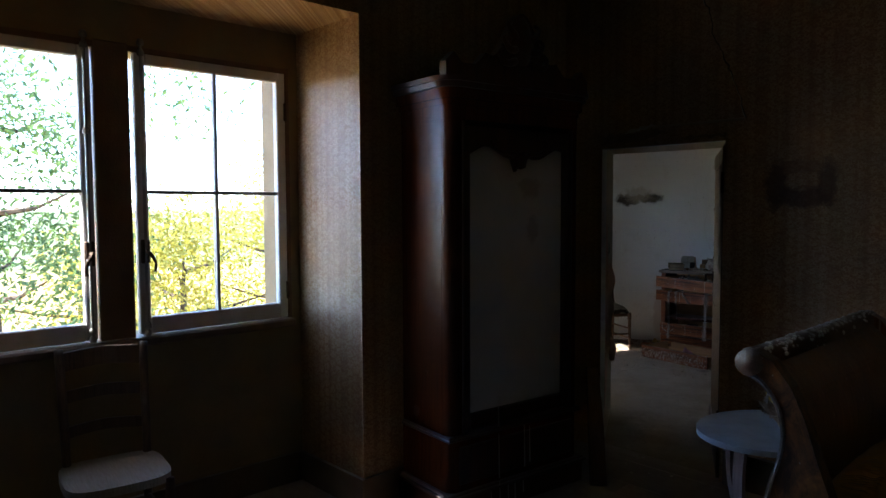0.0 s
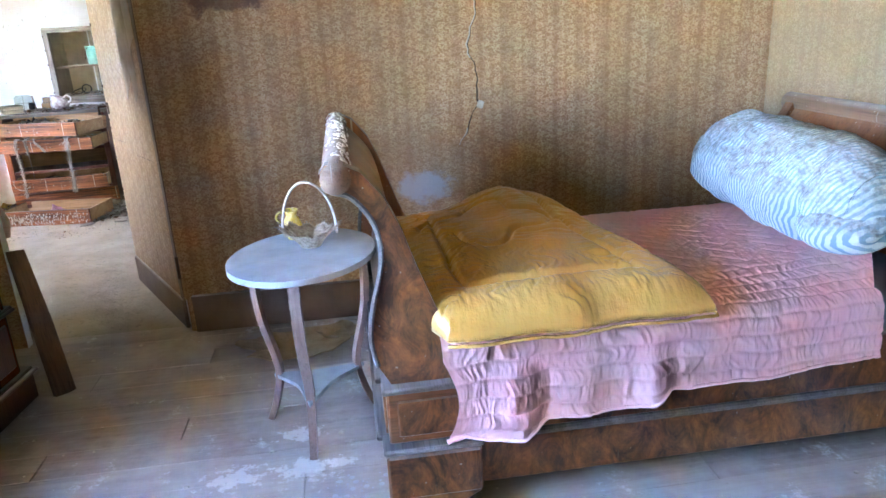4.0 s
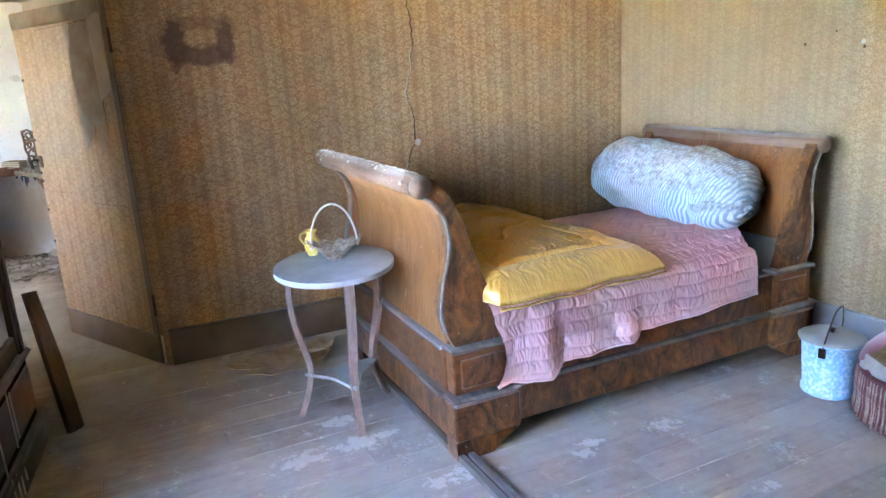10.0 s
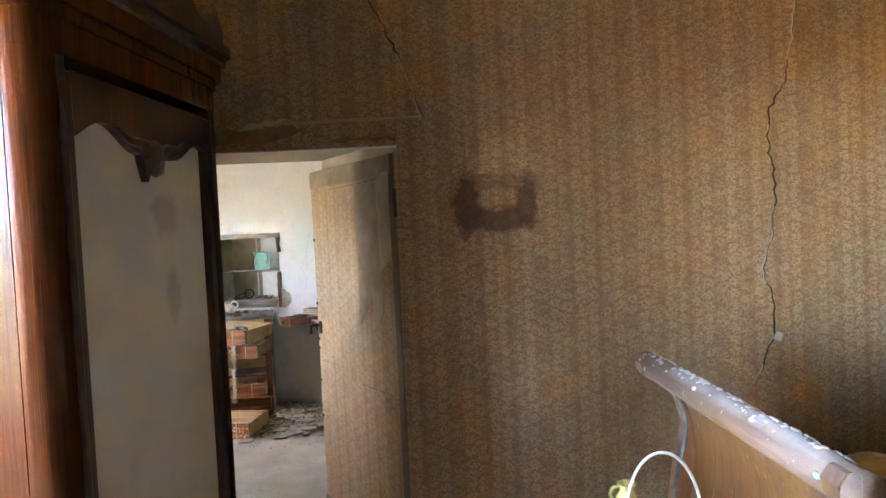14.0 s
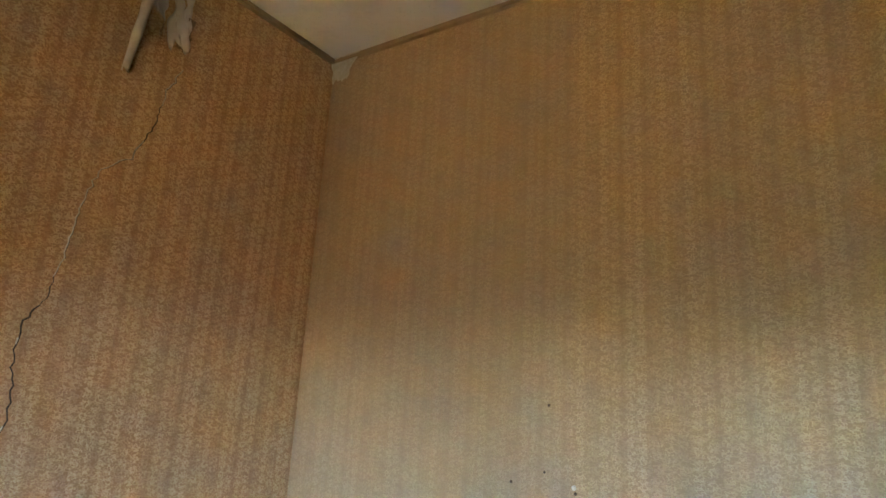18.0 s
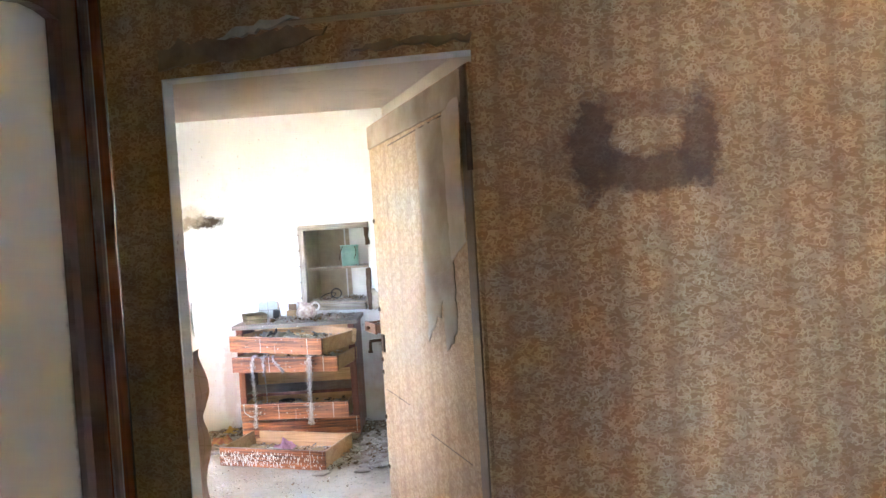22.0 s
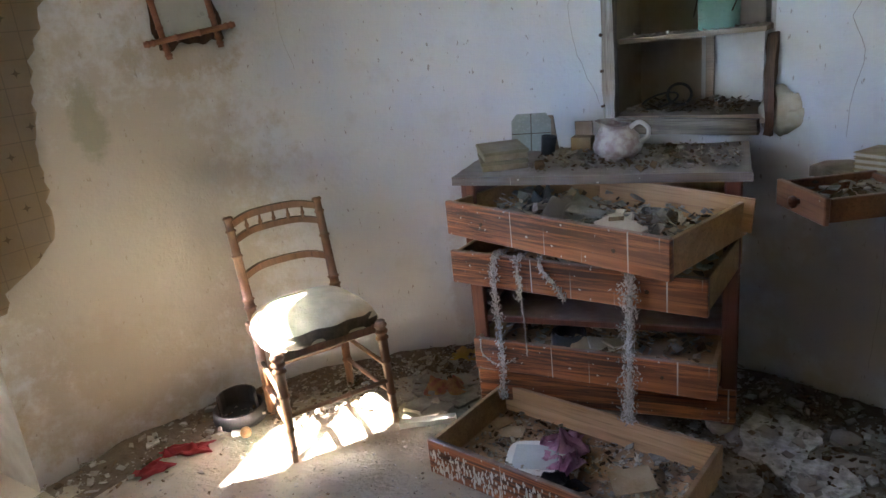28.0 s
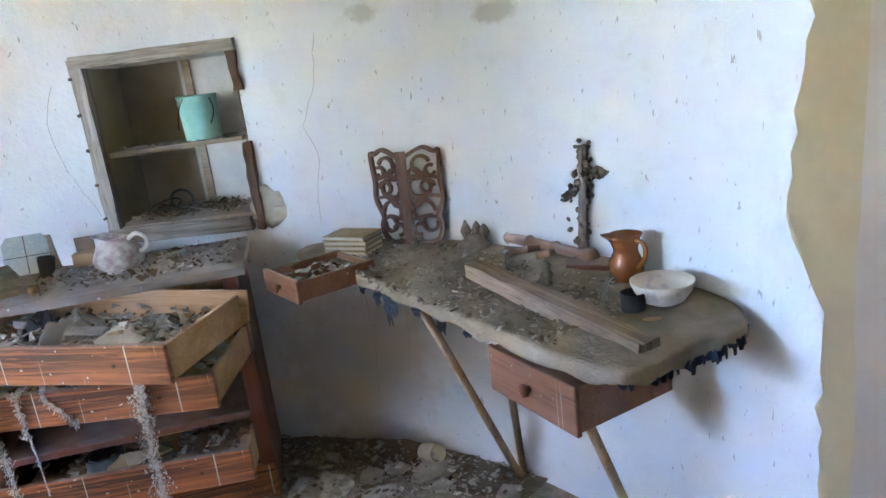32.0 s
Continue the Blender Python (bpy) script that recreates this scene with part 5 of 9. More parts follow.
def flute(u, v):
    a = 6.2832 * u
    r = 0.032 + 0.060 * v ** 1.3 * (1 + 0.12 * math.sin(11 * a) * v)
    return Vector((1.22 * r * math.cos(a), r * math.sin(a), 0.004 + 0.066 * v + 0.012 * v * math.cos(2 * a) + 0.007 * math.sin(11 * a) * v))


bm = bmesh.new()
add_grid(bm, flute, 108, 10, True)
bmesh.ops.solidify(bm, geom=bm.faces[:], thickness=0.003)
body = part("bowl", bm, WICKER, bk, "", True)
for k in range(7):
    v = (k + 0.5) / 7
    part("strand", tube([flute(i / 72, v) * 1.02 for i in range(73)], 0.0022, 5), WICKER, body)
rnd = random.Random(62)
for k in range(96):
    p = flute(k / 96 + rnd.uniform(-0.004, 0.004), 1.0)
    o = Vector((p.x, p.y, 0)).normalized()
    part("rim_straw", tube([p - Vector((0, 0, 0.012)), p + Vector((0, 0, 0.004)), p + o * rnd.uniform(0.006, 0.018) + Vector((rnd.uniform(-0.006, 0.006), rnd.uniform(-0.006, 0.006), rnd.uniform(-0.006, 0.012)))], [0.0016, 0.0014, 0.0008], 4), WICKER, body)
for k in range(22):
    part("stake", tube([flute(k / 22, v / 6) * 1.03 for v in range(7)], 0.0022, 4), WICKER, body)
part("base", lathe([(0, 0), (0.04, 0.0), (0.042, 0.006), (0, 0.008)], 16), WICKER, bk)
hoop = [(0.105 * math.cos(a), 0.004 * math.sin(3 * a), 0.050 + 0.200 * math.sin(a)) for a in [math.pi * i / 30 for i in range(31)]]
part("handle", tube(hoop, 0.0048, 8), plain("white cane", (0.66, 0.63, 0.57), (0.5, 0.47, 0.4), 0.7, scale=60.0), bk, "white wrapped hoop handle", True)
YELLOW = plain("mottled yellow glaze", (0.70, 0.50, 0.06), (0.62, 0.55, 0.22), 0.25, scale=45.0)
jg = thing("jug", "small yellow glazed jug beside the basket", "jug", 0.672, -0.865, 0.722, 200)
part("body", lathe([(0, 0), (0.022, 0.0), (0.024, 0.006), (0.034, 0.035), (0.037, 0.058), (0.03, 0.08), (0.021, 0.094), (0.022, 0.104), (0.03, 0.118), (0.028, 0.119), (0.019, 0.104), (0.017, 0.092), (0, 0.088)], 24), YELLOW, jg, "", True)
part("handle", tube(smooth_path([(0.024, 0, 0.112), (0.05, 0, 0.112), (0.06, 0, 0.09), (0.036, 0, 0.058)], 6), 0.0055, 8), YELLOW, jg, "", True)

# Enamel bucket with lid.
ENAMEL = Nodes("pale blue mottled enamel")
sp = ENAMEL.ramp(ENAMEL.noise(60.0, 2.0), 0.45, 0.62)
ENAMEL = ENAMEL.done(ENAMEL.mix(sp, (0.28, 0.52, 0.72), (0.62, 0.74, 0.82)), 0.3, 0.0, ENAMEL.noise(20.0, 2.0), 0.001)
bu = thing("bucket", "pale blue enamel bucket with a dusty lid", "bucket", 2.69, -2.065, 0, 20)
part("body", lathe([(0, 0.0), (0.105, 0.0), (0.112, 0.006), (0.112, 0.025), (0.106, 0.03), (0.122, 0.245), (0.130, 0.25), (0.130, 0.258), (0.12, 0.256), (0.1, 0.02), (0, 0.02)], 32), ENAMEL, bu, "", True)
lid = part("lid", lathe([(0, 0.259), (0.136, 0.259), (0.138, 0.266), (0.12, 0.276), (0.06, 0.284), (0.0, 0.286)], 32), plain("dusty enamel lid", (0.36, 0.35, 0.31), (0.29, 0.27, 0.23), 0.7, scale=15.0), bu, "dusty beige lid", True)
part("knob", lathe([(0, 0.285), (0.008, 0.285), (0.008, 0.295), (0.015, 0.303), (0, 0.31)], 10), IRON, lid)
part("bail", tube(smooth_path([(-0.128, 0, 0.235), (-0.12, -0.01, 0.30), (-0.06, -0.02, 0.39), (0.0, -0.022, 0.405), (0.06, -0.02, 0.39), (0.12, -0.01, 0.30), (0.128, 0, 0.235)], 5), 0.0035, 6), IRON, bu, "thin wire handle")
for s in (-1, 1):
    part("lug", boxed((0.012, 0.03, 0.045), (0.13 * s, 0, 0.225), bevel=0.003), IRON, bu)
# Tufted slipper armchair, torn crimson velvet with a bullion fringe.
n = Nodes("dusty crimson velvet with fold shading")
dst = n.ramp(n.noise(9.0, 5.0, 0.6), 0.38, 0.66)
up = n.add("SeparateXYZ", Vector=n.t.nodes.new("ShaderNodeNewGeometry").outputs["Normal"]).outputs[2]
cov = n.math("MULTIPLY", dst, n.math("ADD", 0.35, n.math("MULTIPLY", n.ramp(up, 0.1, 0.9), 0.6)))
# Bulges paler, creases darker: dust plus fold shading and sheen put into the colour.
bulge = n.ramp(n.t.nodes.new("ShaderNodeNewGeometry").outputs["Pointiness"], 0.47, 0.53)
cov = n.math("ADD", n.math("MULTIPLY", cov, 0.6), n.math("MULTIPLY", bulge, 0.35))
VELVET = n.done(n.mix(cov, (0.20, 0.012, 0.035), (0.34, 0.15, 0.175)), 0.85, 0.0, n.noise(70.0, 3.0), 0.002, Sheen_Weight=0.5)
LINING = plain("white cotton lining", (0.62, 0.62, 0.60), (0.48, 0.47, 0.44), 0.9, scale=30.0)
CHAIRHOLE = plain("near-black shade of the seat hole", (0.02, 0.015, 0.012), (0.05, 0.035, 0.025), 0.95, scale=30.0)
STRAW = plain("horsehair and straw stuffing", (0.34, 0.26, 0.15), (0.16, 0.12, 0.07), 0.95, scale=40.0)
ac = thing("armchair", "torn tufted crimson velvet tub armchair with fringe", "armchair", 2.80, -2.52, 0, 166)
part("base", lathe([(0, 0.03), (0.30, 0.03), (0.315, 0.05), (0.32, 0.24), (0.30, 0.27), (0, 0.27)], 40), VELVET, ac, "", True)


def seat(u, v):
    a, r = 6.2832 * u, v
    x, y = 0.335 * r * math.cos(a) * 1.02, 0.325 * r * math.sin(a)
    z = 0.255 + 0.125 * (1 - r ** 3.2) ** 0.6 if r < 1 else 0.255
    return Vector((x, y, z + 0.014 * noise.noise(Vector((x * 9, y * 9, 2)))))


bm = bmesh.new()
add_grid(bm, seat, 64, 18, True)
bmesh.ops.remove_doubles(bm, verts=bm.verts[:], dist=0.0005)
part("seat", bm, VELVET, ac, "domed torn velvet seat", True)


def tear(f, u0, u1, v0, v1, out, nu=26, nv=12, rag=0.35):
    """A ragged patch lying on a surface f, lifted by out."""
    bm = bmesh.new()
    def g(u, v):
        k = 1 + rag * noise.noise(Vector((u * 5, v * 0.1, u0 * 7))) if v > 0.5 else 1 + rag * noise.noise(Vector((u * 5, 3.3, v0 * 9)))
        vv = 0.5 + (v - 0.5) * k
        uu = 0.5 + (u - 0.5) * (1 + rag * 0.7 * noise.noise(Vector((v * 4, u0, 1.7))))
        a = f(u0 + (u1 - u0) * uu, v0 + (v1 - v0) * vv)
        b, c = f(u0 + (u1 - u0) * uu + 0.004, v0 + (v1 - v0) * vv), f(u0 + (u1 - u0) * uu, v0 + (v1 - v0) * vv - 0.01)
        nrm = (b - a).cross(c - a)
        nrm = nrm.normalized() if nrm.length > 0 else Vector((0, 0, 1))
        if nrm.z < 0 and abs(nrm.z) > 0.5:
            nrm = -nrm
        return a + nrm * out
    add_grid(bm, g, nu, nv)
    bmesh.ops.solidify(bm, geom=bm.faces[:], thickness=0.003)
    return bm


part("lining", tear(seat, 0.03, 0.20, 0.88, 0.995, 0.006, 40, 12, 0.3), LINING, ac, "white lining showing through a tear", True)
part("lining", tear(seat, -0.07, 0.045, 0.93, 1.0, 0.008, 26, 8, 0.3), LINING, ac, "", True)
part("stuffing", tear(seat, -0.06, 0.04, 0.72, 0.94, 0.006), STRAW, ac, "straw stuffing in a hole", True)
# No real opening here: a near-black sheet on the seat stands for the hole's shade.
part("hollow", tear(seat, -0.065, 0.015, 0.62, 0.76, 0.007), CHAIRHOLE, ac, "near-black patch for the shaded hole in the velvet", True)


def back(u, v):
    """u round the back from one arm to the other, v from the seat up and over."""
    a = radians(95 + 170 * u)
    mid = math.sin(math.pi * u)
    k = min(1.0, max(0.0, (mid - 0.25) / 0.45))
    h = 0.415 + 0.28 * k * k * (3 - 2 * k)
    lean = 0.10 * v * mid
    inner = v < 0.55
    t = v / 0.55 if inner else (v - 0.55) / 0.45
    r = (0.27 + 0.02 * t + lean) if inner else (0.29 + 0.075 * math.sin(math.pi * min(1, t * 0.5 + 0.0)) + lean * (1 - 0.6 * t))
    z = 0.30 + (h - 0.30) * (t ** 0.85) if inner else h - (h - 0.10) * max(0, t - 0.18) / 0.82 + 0.02 * math.sin(math.pi * min(1, t / 0.36))
    p = Vector((r * math.cos(a), r * math.sin(a) * 1.02, z))
    if inner:
        la, lb = u * 6.5 + t * 2.4, u * 6.5 - t * 2.4
        da, db = abs(la - round(la)) * 2, abs(lb - round(lb)) * 2
        puff = 0.050 * math.sqrt(min(da, db)) * min(1, 6 * t) * min(1, (1 - t) * 5 + 0.2)
        p -= Vector((math.cos(a), math.sin(a), 0)) * puff
    return p


bm = bmesh.new()
add_grid(bm, back, 140, 72)
bmesh.ops.solidify(bm, geom=bm.faces[:], thickness=0.012)
bk2 = part("backrest", bm, VELVET, ac, "buttoned velvet back", True)
part("lining", tear(lambda u, v: back(u, v) - Vector((math.cos(radians(95 + 170 * u)), math.sin(radians(95 + 170 * u)), 0)) * 0.02, 0.46, 0.60, 0.36, 0.58, 0.004, 20, 14, 0.25), LINING, bk2, "white lining at the top of the back", True)
part("lining", tear(lambda u, v: back(u, v) - Vector((math.cos(radians(95 + 170 * u)), math.sin(radians(95 + 170 * u)), 0)) * 0.02, 0.10, 0.18, 0.34, 0.44, 0.004, 14, 8, 0.3), LINING, bk2, "", True)
for i in range(26):
    u, v = random.uniform(0.06, 0.94), random.uniform(0.15, 0.5)
    q = back(u, v)
    d = Vector((math.cos(radians(95 + 170 * u)), math.sin(radians(95 + 170 * u)), 0))
    if i < 14:
        part("button", lathe([(0, 0), (0.008, 0.002), (0.006, 0.006), (0, 0.007)], 8, None, Matrix.Translation(q - d * 0.004) @ (-d).to_track_quat("Z", "Y").to_matrix().to_4x4()), VELVET, bk2)
    else:
        part("fleck", lathe([(0, 0), (0.007, 0.001), (0, 0.003)], 6, None, Matrix.Translation(q - d * 0.022) @ (-d).to_track_quat("Z", "Y").to_matrix().to_4x4()), LINING, bk2)
FRINGE_A = plain("faded beige fringe cord", (0.46, 0.34, 0.24), (0.15, 0.05, 0.045), 0.9, scale=75.0)
FRINGE_B = plain("crimson fringe cord", (0.10, 0.02, 0.025), (0.17, 0.05, 0.05), 0.9, scale=60.0)
fr = part("fringe_band", lathe([(0.322, 0.215), (0.334, 0.22), (0.336, 0.235), (0.334, 0.25), (0.322, 0.255)], 48), FRINGE_B, ac, "braided fringe heading", True)
cords = [tube([(0, 0, 0), (0.004, 0.002, -0.07), (0.0, 0.0, -0.13), (0.006, 0.001, -0.19)], [0.0042, 0.005, 0.0042, 0.0055], 5) for _ in range(2)]
cord_me = []
for bmc, mm in zip(cords, (FRINGE_A, FRINGE_B)):
    me = bpy.data.meshes.new("cord")
    bmc.to_mesh(me)
    bmc.free()
    me.materials.append(mm)
    cord_me.append(me)
for i in range(280):
    a = 6.2832 * i / 280 + random.uniform(-0.01, 0.01)
    c = new("cord", cord_me[0 if (i * 7) % 11 < 6 else 1])
    c.parent = fr
    c.matrix_local = pose(0.334 * math.cos(a), 0.334 * math.sin(a), 0.222, random.uniform(-3, 3), 0, math.degrees(a)) @ Matrix.Diagonal((1, 1, random.uniform(0.92, 1.04), 1))

# Rush-seated chair in the window bay.
RUSH = Nodes("dusty rush")
rg = RUSH.noise(1.0, 3.0, 0.6, RUSH.stretch(14, 90, 20))
RUSH = RUSH.done(RUSH.mix(rg, (0.30, 0.27, 0.21), (0.48, 0.45, 0.38)), 0.9, 0.0, rg, 0.006)
CHAIRWOOD = wood("dull brown chair wood", (0.17, 0.11, 0.07), (0.09, 0.055, 0.035), 2, 0.6, 0.8, dust=0.5)
rc = thing("rush_chair", "old wooden chair with a dusty rush seat", "chair", -1.40, -2.92, 0, -8)
for y in (-0.19, 0.19):
    part("front_leg", tube([(0.19, y, 0), (0.19, y, 0.2), (0.19, y, 0.44)], [0.016, 0.021, 0.019], 10), CHAIRWOOD, rc, "", True)
    part("back_post", tube(smooth_path([(-0.17, y * 0.9, 0), (-0.165, y * 0.9, 0.45), (-0.20, y * 0.92, 0.75), (-0.235, y * 0.95, 0.98)], 4), 0.019, 10), CHAIRWOOD, rc, "", True)
    for z in (0.12, 0.25):
        part("stretcher", tube([(0.19, y, z), (-0.17, y * 0.9, z)], 0.011, 8), CHAIRWOOD, rc, "", True)
for z in (0.2, 0.3):
    part("stretcher", tube([(0.19, -0.19, z), (0.19, 0.19, z)], 0.011, 8), CHAIRWOOD, rc, "", True)
for z, h in ((0.60, 0.05), (0.76, 0.055), (0.92, 0.085)):
    xx = -0.18 - 0.055 * (z - 0.45) / 0.5
    part("back_slat", ribbon(smooth_path([(xx, -0.175, z), (xx - 0.025, 0, z + 0.012), (xx, 0.175, z)], 6), h, 0.014, (0, 0, 1)), CHAIRWOOD, rc)
sp = []
for i in range(40):
    a = 6.2832 * i / 40
    c, s = math.cos(a), math.sin(a)
    sp.append((0.215 * abs(c) ** 0.5 * (1 if c > 0 else -1) * 0.98 + 0.01, 0.215 * abs(s) ** 0.5 * (1 if s > 0 else -1)))
bm = prism(sp, 0.425, 0.462, None, None, 0.008)
for v in bm.verts:
    v.co.z += 0.012 * (abs(v.co.x) + abs(v.co.y)) - 0.006
part("seat", bm, RUSH, rc, "dusty woven rush seat")

# Two rails of a dismantled bed on the floor, and fallen plaster sheets.
rl = thing("wooden_rail", "grooved dusty wooden rail lying under the bed", "rail", 1.0, -1.4, 0, 0)
for dx in (-0.022, 0.022):
    pw("bar", boxed((0.028, 1.36, 0.028), (0.992 + dx, -1.40, 0.016), bevel=0.003), GREYWOOD, rl)
pw("groove", boxed((0.018, 1.35, 0.012), (0.992, -1.40, 0.008)), IRON, rl)


def fallen_sheet(name, x, y, sx, sy, seed, material, label, lift=0.02):
    """A curled, broken-edged sheet lying on the floor."""
    bm = bmesh.new()
    pts = [Vector((sx * (0.8 + 0.35 * noise.noise(Vector((math.cos(a) * 2, math.sin(a) * 2, seed)))) * math.cos(a), sy * (0.8 + 0.35 * noise.noise(Vector((math.cos(a) * 2, math.sin(a) * 2, seed + 5)))) * math.sin(a), 0)) for a in [6.2832 * i / 40 for i in range(40)]]
    def f(u, v):
        p = pts[int(round(u * 40)) % 40] * v
        return Vector((x + p.x, y + p.y, 0.006 + lift * (v ** 2) * (0.5 + 0.5 * noise.noise(Vector((p.x * 9, p.y * 9, seed))))))
    add_grid(bm, f, 40, 7, True)
    bmesh.ops.remove_doubles(bm, verts=bm.verts[:], dist=0.0004)
    bmesh.ops.solidify(bm, geom=bm.faces[:], thickness=0.005)
    return solo(name, bm, material, label, "debris")


CARD = plain("brown plaster and paper sheet", (0.43, 0.34, 0.22), (0.29, 0.21, 0.12), 0.9, scale=12.0)
fallen_sheet("fallen_plaster", 0.58, -0.36, 0.33, 0.21, 1.0, CARD, "fallen sheet of plaster and torn paper on the floor", 0.05)
fallen_sheet("fallen_plaster", 0.78, -0.27, 0.14, 0.11, 4.0, CARD, "curled scrap of wallpaper by the skirting", 0.07)
bm = tear(lambda u, v: Vector((1.05 + 0.26 * u, -0.035, 0.20 + 0.22 * v)), 0, 1, 0, 1, -0.0, 16, 8, 0.2)
solo("torn_paper", bm, plain("blue grey wall patch", (0.20, 0.22, 0.25), (0.27, 0.28, 0.29), 0.9, scale=12.0), "blue-grey patch of bared wall behind the table", "paper")

# Crack down the papered wall, its edges curling, and loose paper near the ceiling.
CRACK = plain("dark crack", (0.025, 0.017, 0.01), (0.05, 0.035, 0.02), 0.95)
CURL = plain("pale plaster edge", (0.48, 0.44, 0.36), (0.38, 0.33, 0.25), 0.9, scale=40.0)
ck = thing("crack", "long jagged crack in the papered wall", "crack", 1.6, 0, 1.0, kind="structure")


def crack(points, w, parent, edge=True):
    """A jagged split on the north wall through pairs of x and z."""
    full = []
    for (xa, za), (xb, zb) in zip(points, points[1:]):
        k = max(2, int(math.hypot(xb - xa, zb - za) / 0.022))
        for i in range(k):
            t = i / k
            full.append((xa + (xb - xa) * t + wob(xa + t, 3, za + t * 5, 0.06, 0.016) + wob(za * 3 + t, 7, xa + t * 9, 0.05, 0.010), za + (zb - za) * t))
    full.append(points[-1])
    bm, bm2 = bmesh.new(), bmesh.new()
    for i, ((xa, za), (xb, zb)) in enumerate(zip(full, full[1:])):
        wa = w * (0.35 + 1.5 * abs(noise.noise(Vector((xa * 6, 0, za * 6)))))
        mx, mz = (xa + xb) / 2, (za + zb) / 2
        ln, an = math.hypot(xb - xa, zb - za) * 1.15, math.degrees(math.atan2(xb - xa, zb - za))
        add_box(bm, (wa, 0.003, ln), (mx, -0.0015, mz), (0, an, 0))
        if edge and noise.noise(Vector((xa * 3, 4, za * 3))) > -0.15:
            add_box(bm2, (wa * 0.9, 0.007, ln), (mx - wa * 0.85, -0.003, mz), (0, an, 12), 0.0015)
    pw("split", bm, CRACK, parent)
    if edge:
        pw("curled_edge", bm2, CURL, parent, "pale curled paper edge")


crack([(1.50, 0.90), (1.545, 0.98), (1.56, 1.04), (1.60, 1.10), (1.60, 1.25), (1.56, 1.40), (1.60, 1.55), (1.625, 1.76), (1.60, 1.92), (1.605, 2.09), (1.68, 2.20), (1.70, 2.32), (1.72, 2.43), (1.74, 2.62), (1.79, 2.81), (1.88, 2.90), (1.93, 2.93), (2.02, 3.15), (2.05, 3.35), (2.12, 3.5)], 0.006, ck)
crack([(0.11, 2.12), (0.06, 2.30), (-0.09, 2.62), (-0.10, 2.72), (-0.15, 2.83), (-0.12, 2.98), (-0.05, 3.1)], 0.005, ck)
bm = boxed((0.035, 0.012, 0.04), (1.615, -0.004, 1.10), (0, 20, 0), 0.006)
pw("plug", bm, CURL, ck, "lump of plaster")
TORNBROWN = plain("torn brown paper edge", (0.27, 0.18, 0.10), (0.16, 0.10, 0.05), 0.9, scale=20.0)
lp = thing("loose_wallpaper", "brown wallpaper hanging loose below the ceiling", "paper", 0.7, 0, 3.1)


def flap(x, z, w, h, out, seed):
    def f(u, v):
        e = wob(u * 3, v * 3, seed, 0.7, 0.03)
        return Vector((x + w * u + e, -0.004 - out * v ** 1.5 + wob(u * 2, v, seed, 0.5, 0.012), z - h * v * (1 + 0.3 * noise.noise(Vector((u * 4, seed, 0))))))
    bm = bmesh.new()
    add_grid(bm, f, 14, 12)
    bmesh.ops.solidify(bm, geom=bm.faces[:], thickness=0.002)
    return bm


pw("flap", flap(0.46, 3.46, 0.33, 0.34, 0.05, 1.0), TORN, lp, "", True)
pw("flap", flap(0.37, 3.44, 0.13, 0.22, 0.03, 5.0), CURL, lp, "", True)
pw("flap", flap(-0.03, 3.40, 0.17, 0.2, 0.03, 7.0), CURL, lp, "", True)
pw("flap", flap(-0.15, 3.06, 0.07, 0.09, 0.02, 9.0), CURL, lp, "", True)


def curled(x0, x1, z0, z1, seed):
    """A strip of paper rolled in on itself, open at its lower end."""
    def f(u, v):
        a = 5.2 * u - 0.6
        r = (0.022 + 0.010 * v) * (1 - 0.25 * u) * (1 + 0.25 * noise.noise(Vector((u * 3, v * 4, seed))))
        return Vector((x0 + (x1 - x0) * v + r * math.cos(a), -0.032 - r * math.sin(a), z0 + (z1 - z0) * v + 0.03 * noise.noise(Vector((u * 4, seed, 0))) * (1 - v)))
    bm = bmesh.new()
    add_grid(bm, f, 22, 16)
    bmesh.ops.solidify(bm, geom=bm.faces[:], thickness=0.002)
    return bm


pw("roll", curled(1.80, 1.86, 3.33, 3.85, 1.0), TORN, lp, "curled strip of paper", True)
pw("flap", flap(1.86, 3.86, 0.10, 0.26, 0.04, 11.0), PAPER, lp, "", True)
pw("flap", flap(1.99, 3.92, 0.12, 0.32, 0.025, 13.0), TORN, lp, "", True)
pw("flap", flap(2.06, 3.80, 0.07, 0.20, 0.015, 15.0), TORNBROWN, lp, "", True)

# Papered-over cable strip above the doorway with torn paper.
st = thing("lintel_strip", "paper strip and torn plaster above the doorway", "trim", -0.4, 0, 2.11, kind="structure")
pw("ridge", boxed((0.62, 0.008, 0.014), (-0.20, -0.004, 2.112), (0, 0, 0), 0.003), plain("pale lining strip", (0.40, 0.31, 0.2), (0.32, 0.23, 0.13), 0.8), st)
for k, pts in enumerate(([(-0.83, 2.02), (-0.70, 2.035), (-0.55, 2.03), (-0.42, 2.06), (-0.36, 2.085), (-0.47, 2.10), (-0.62, 2.085), (-0.76, 2.09), (-0.83, 2.075)], [(-0.66, 2.09), (-0.56, 2.095), (-0.44, 2.115), (-0.47, 2.13), (-0.60, 2.11)], [(-0.30, 2.02), (-0.15, 2.025), (0.0, 2.02), (0.0, 2.035), (-0.2, 2.04)])):
    pw("shred", prism(jag(pts, 0.02, 0.016, 20.0 + k), -0.012 - 0.004 * k, -0.002, TO_XZ), TORNBROWN if k != 1 else CURL, st)

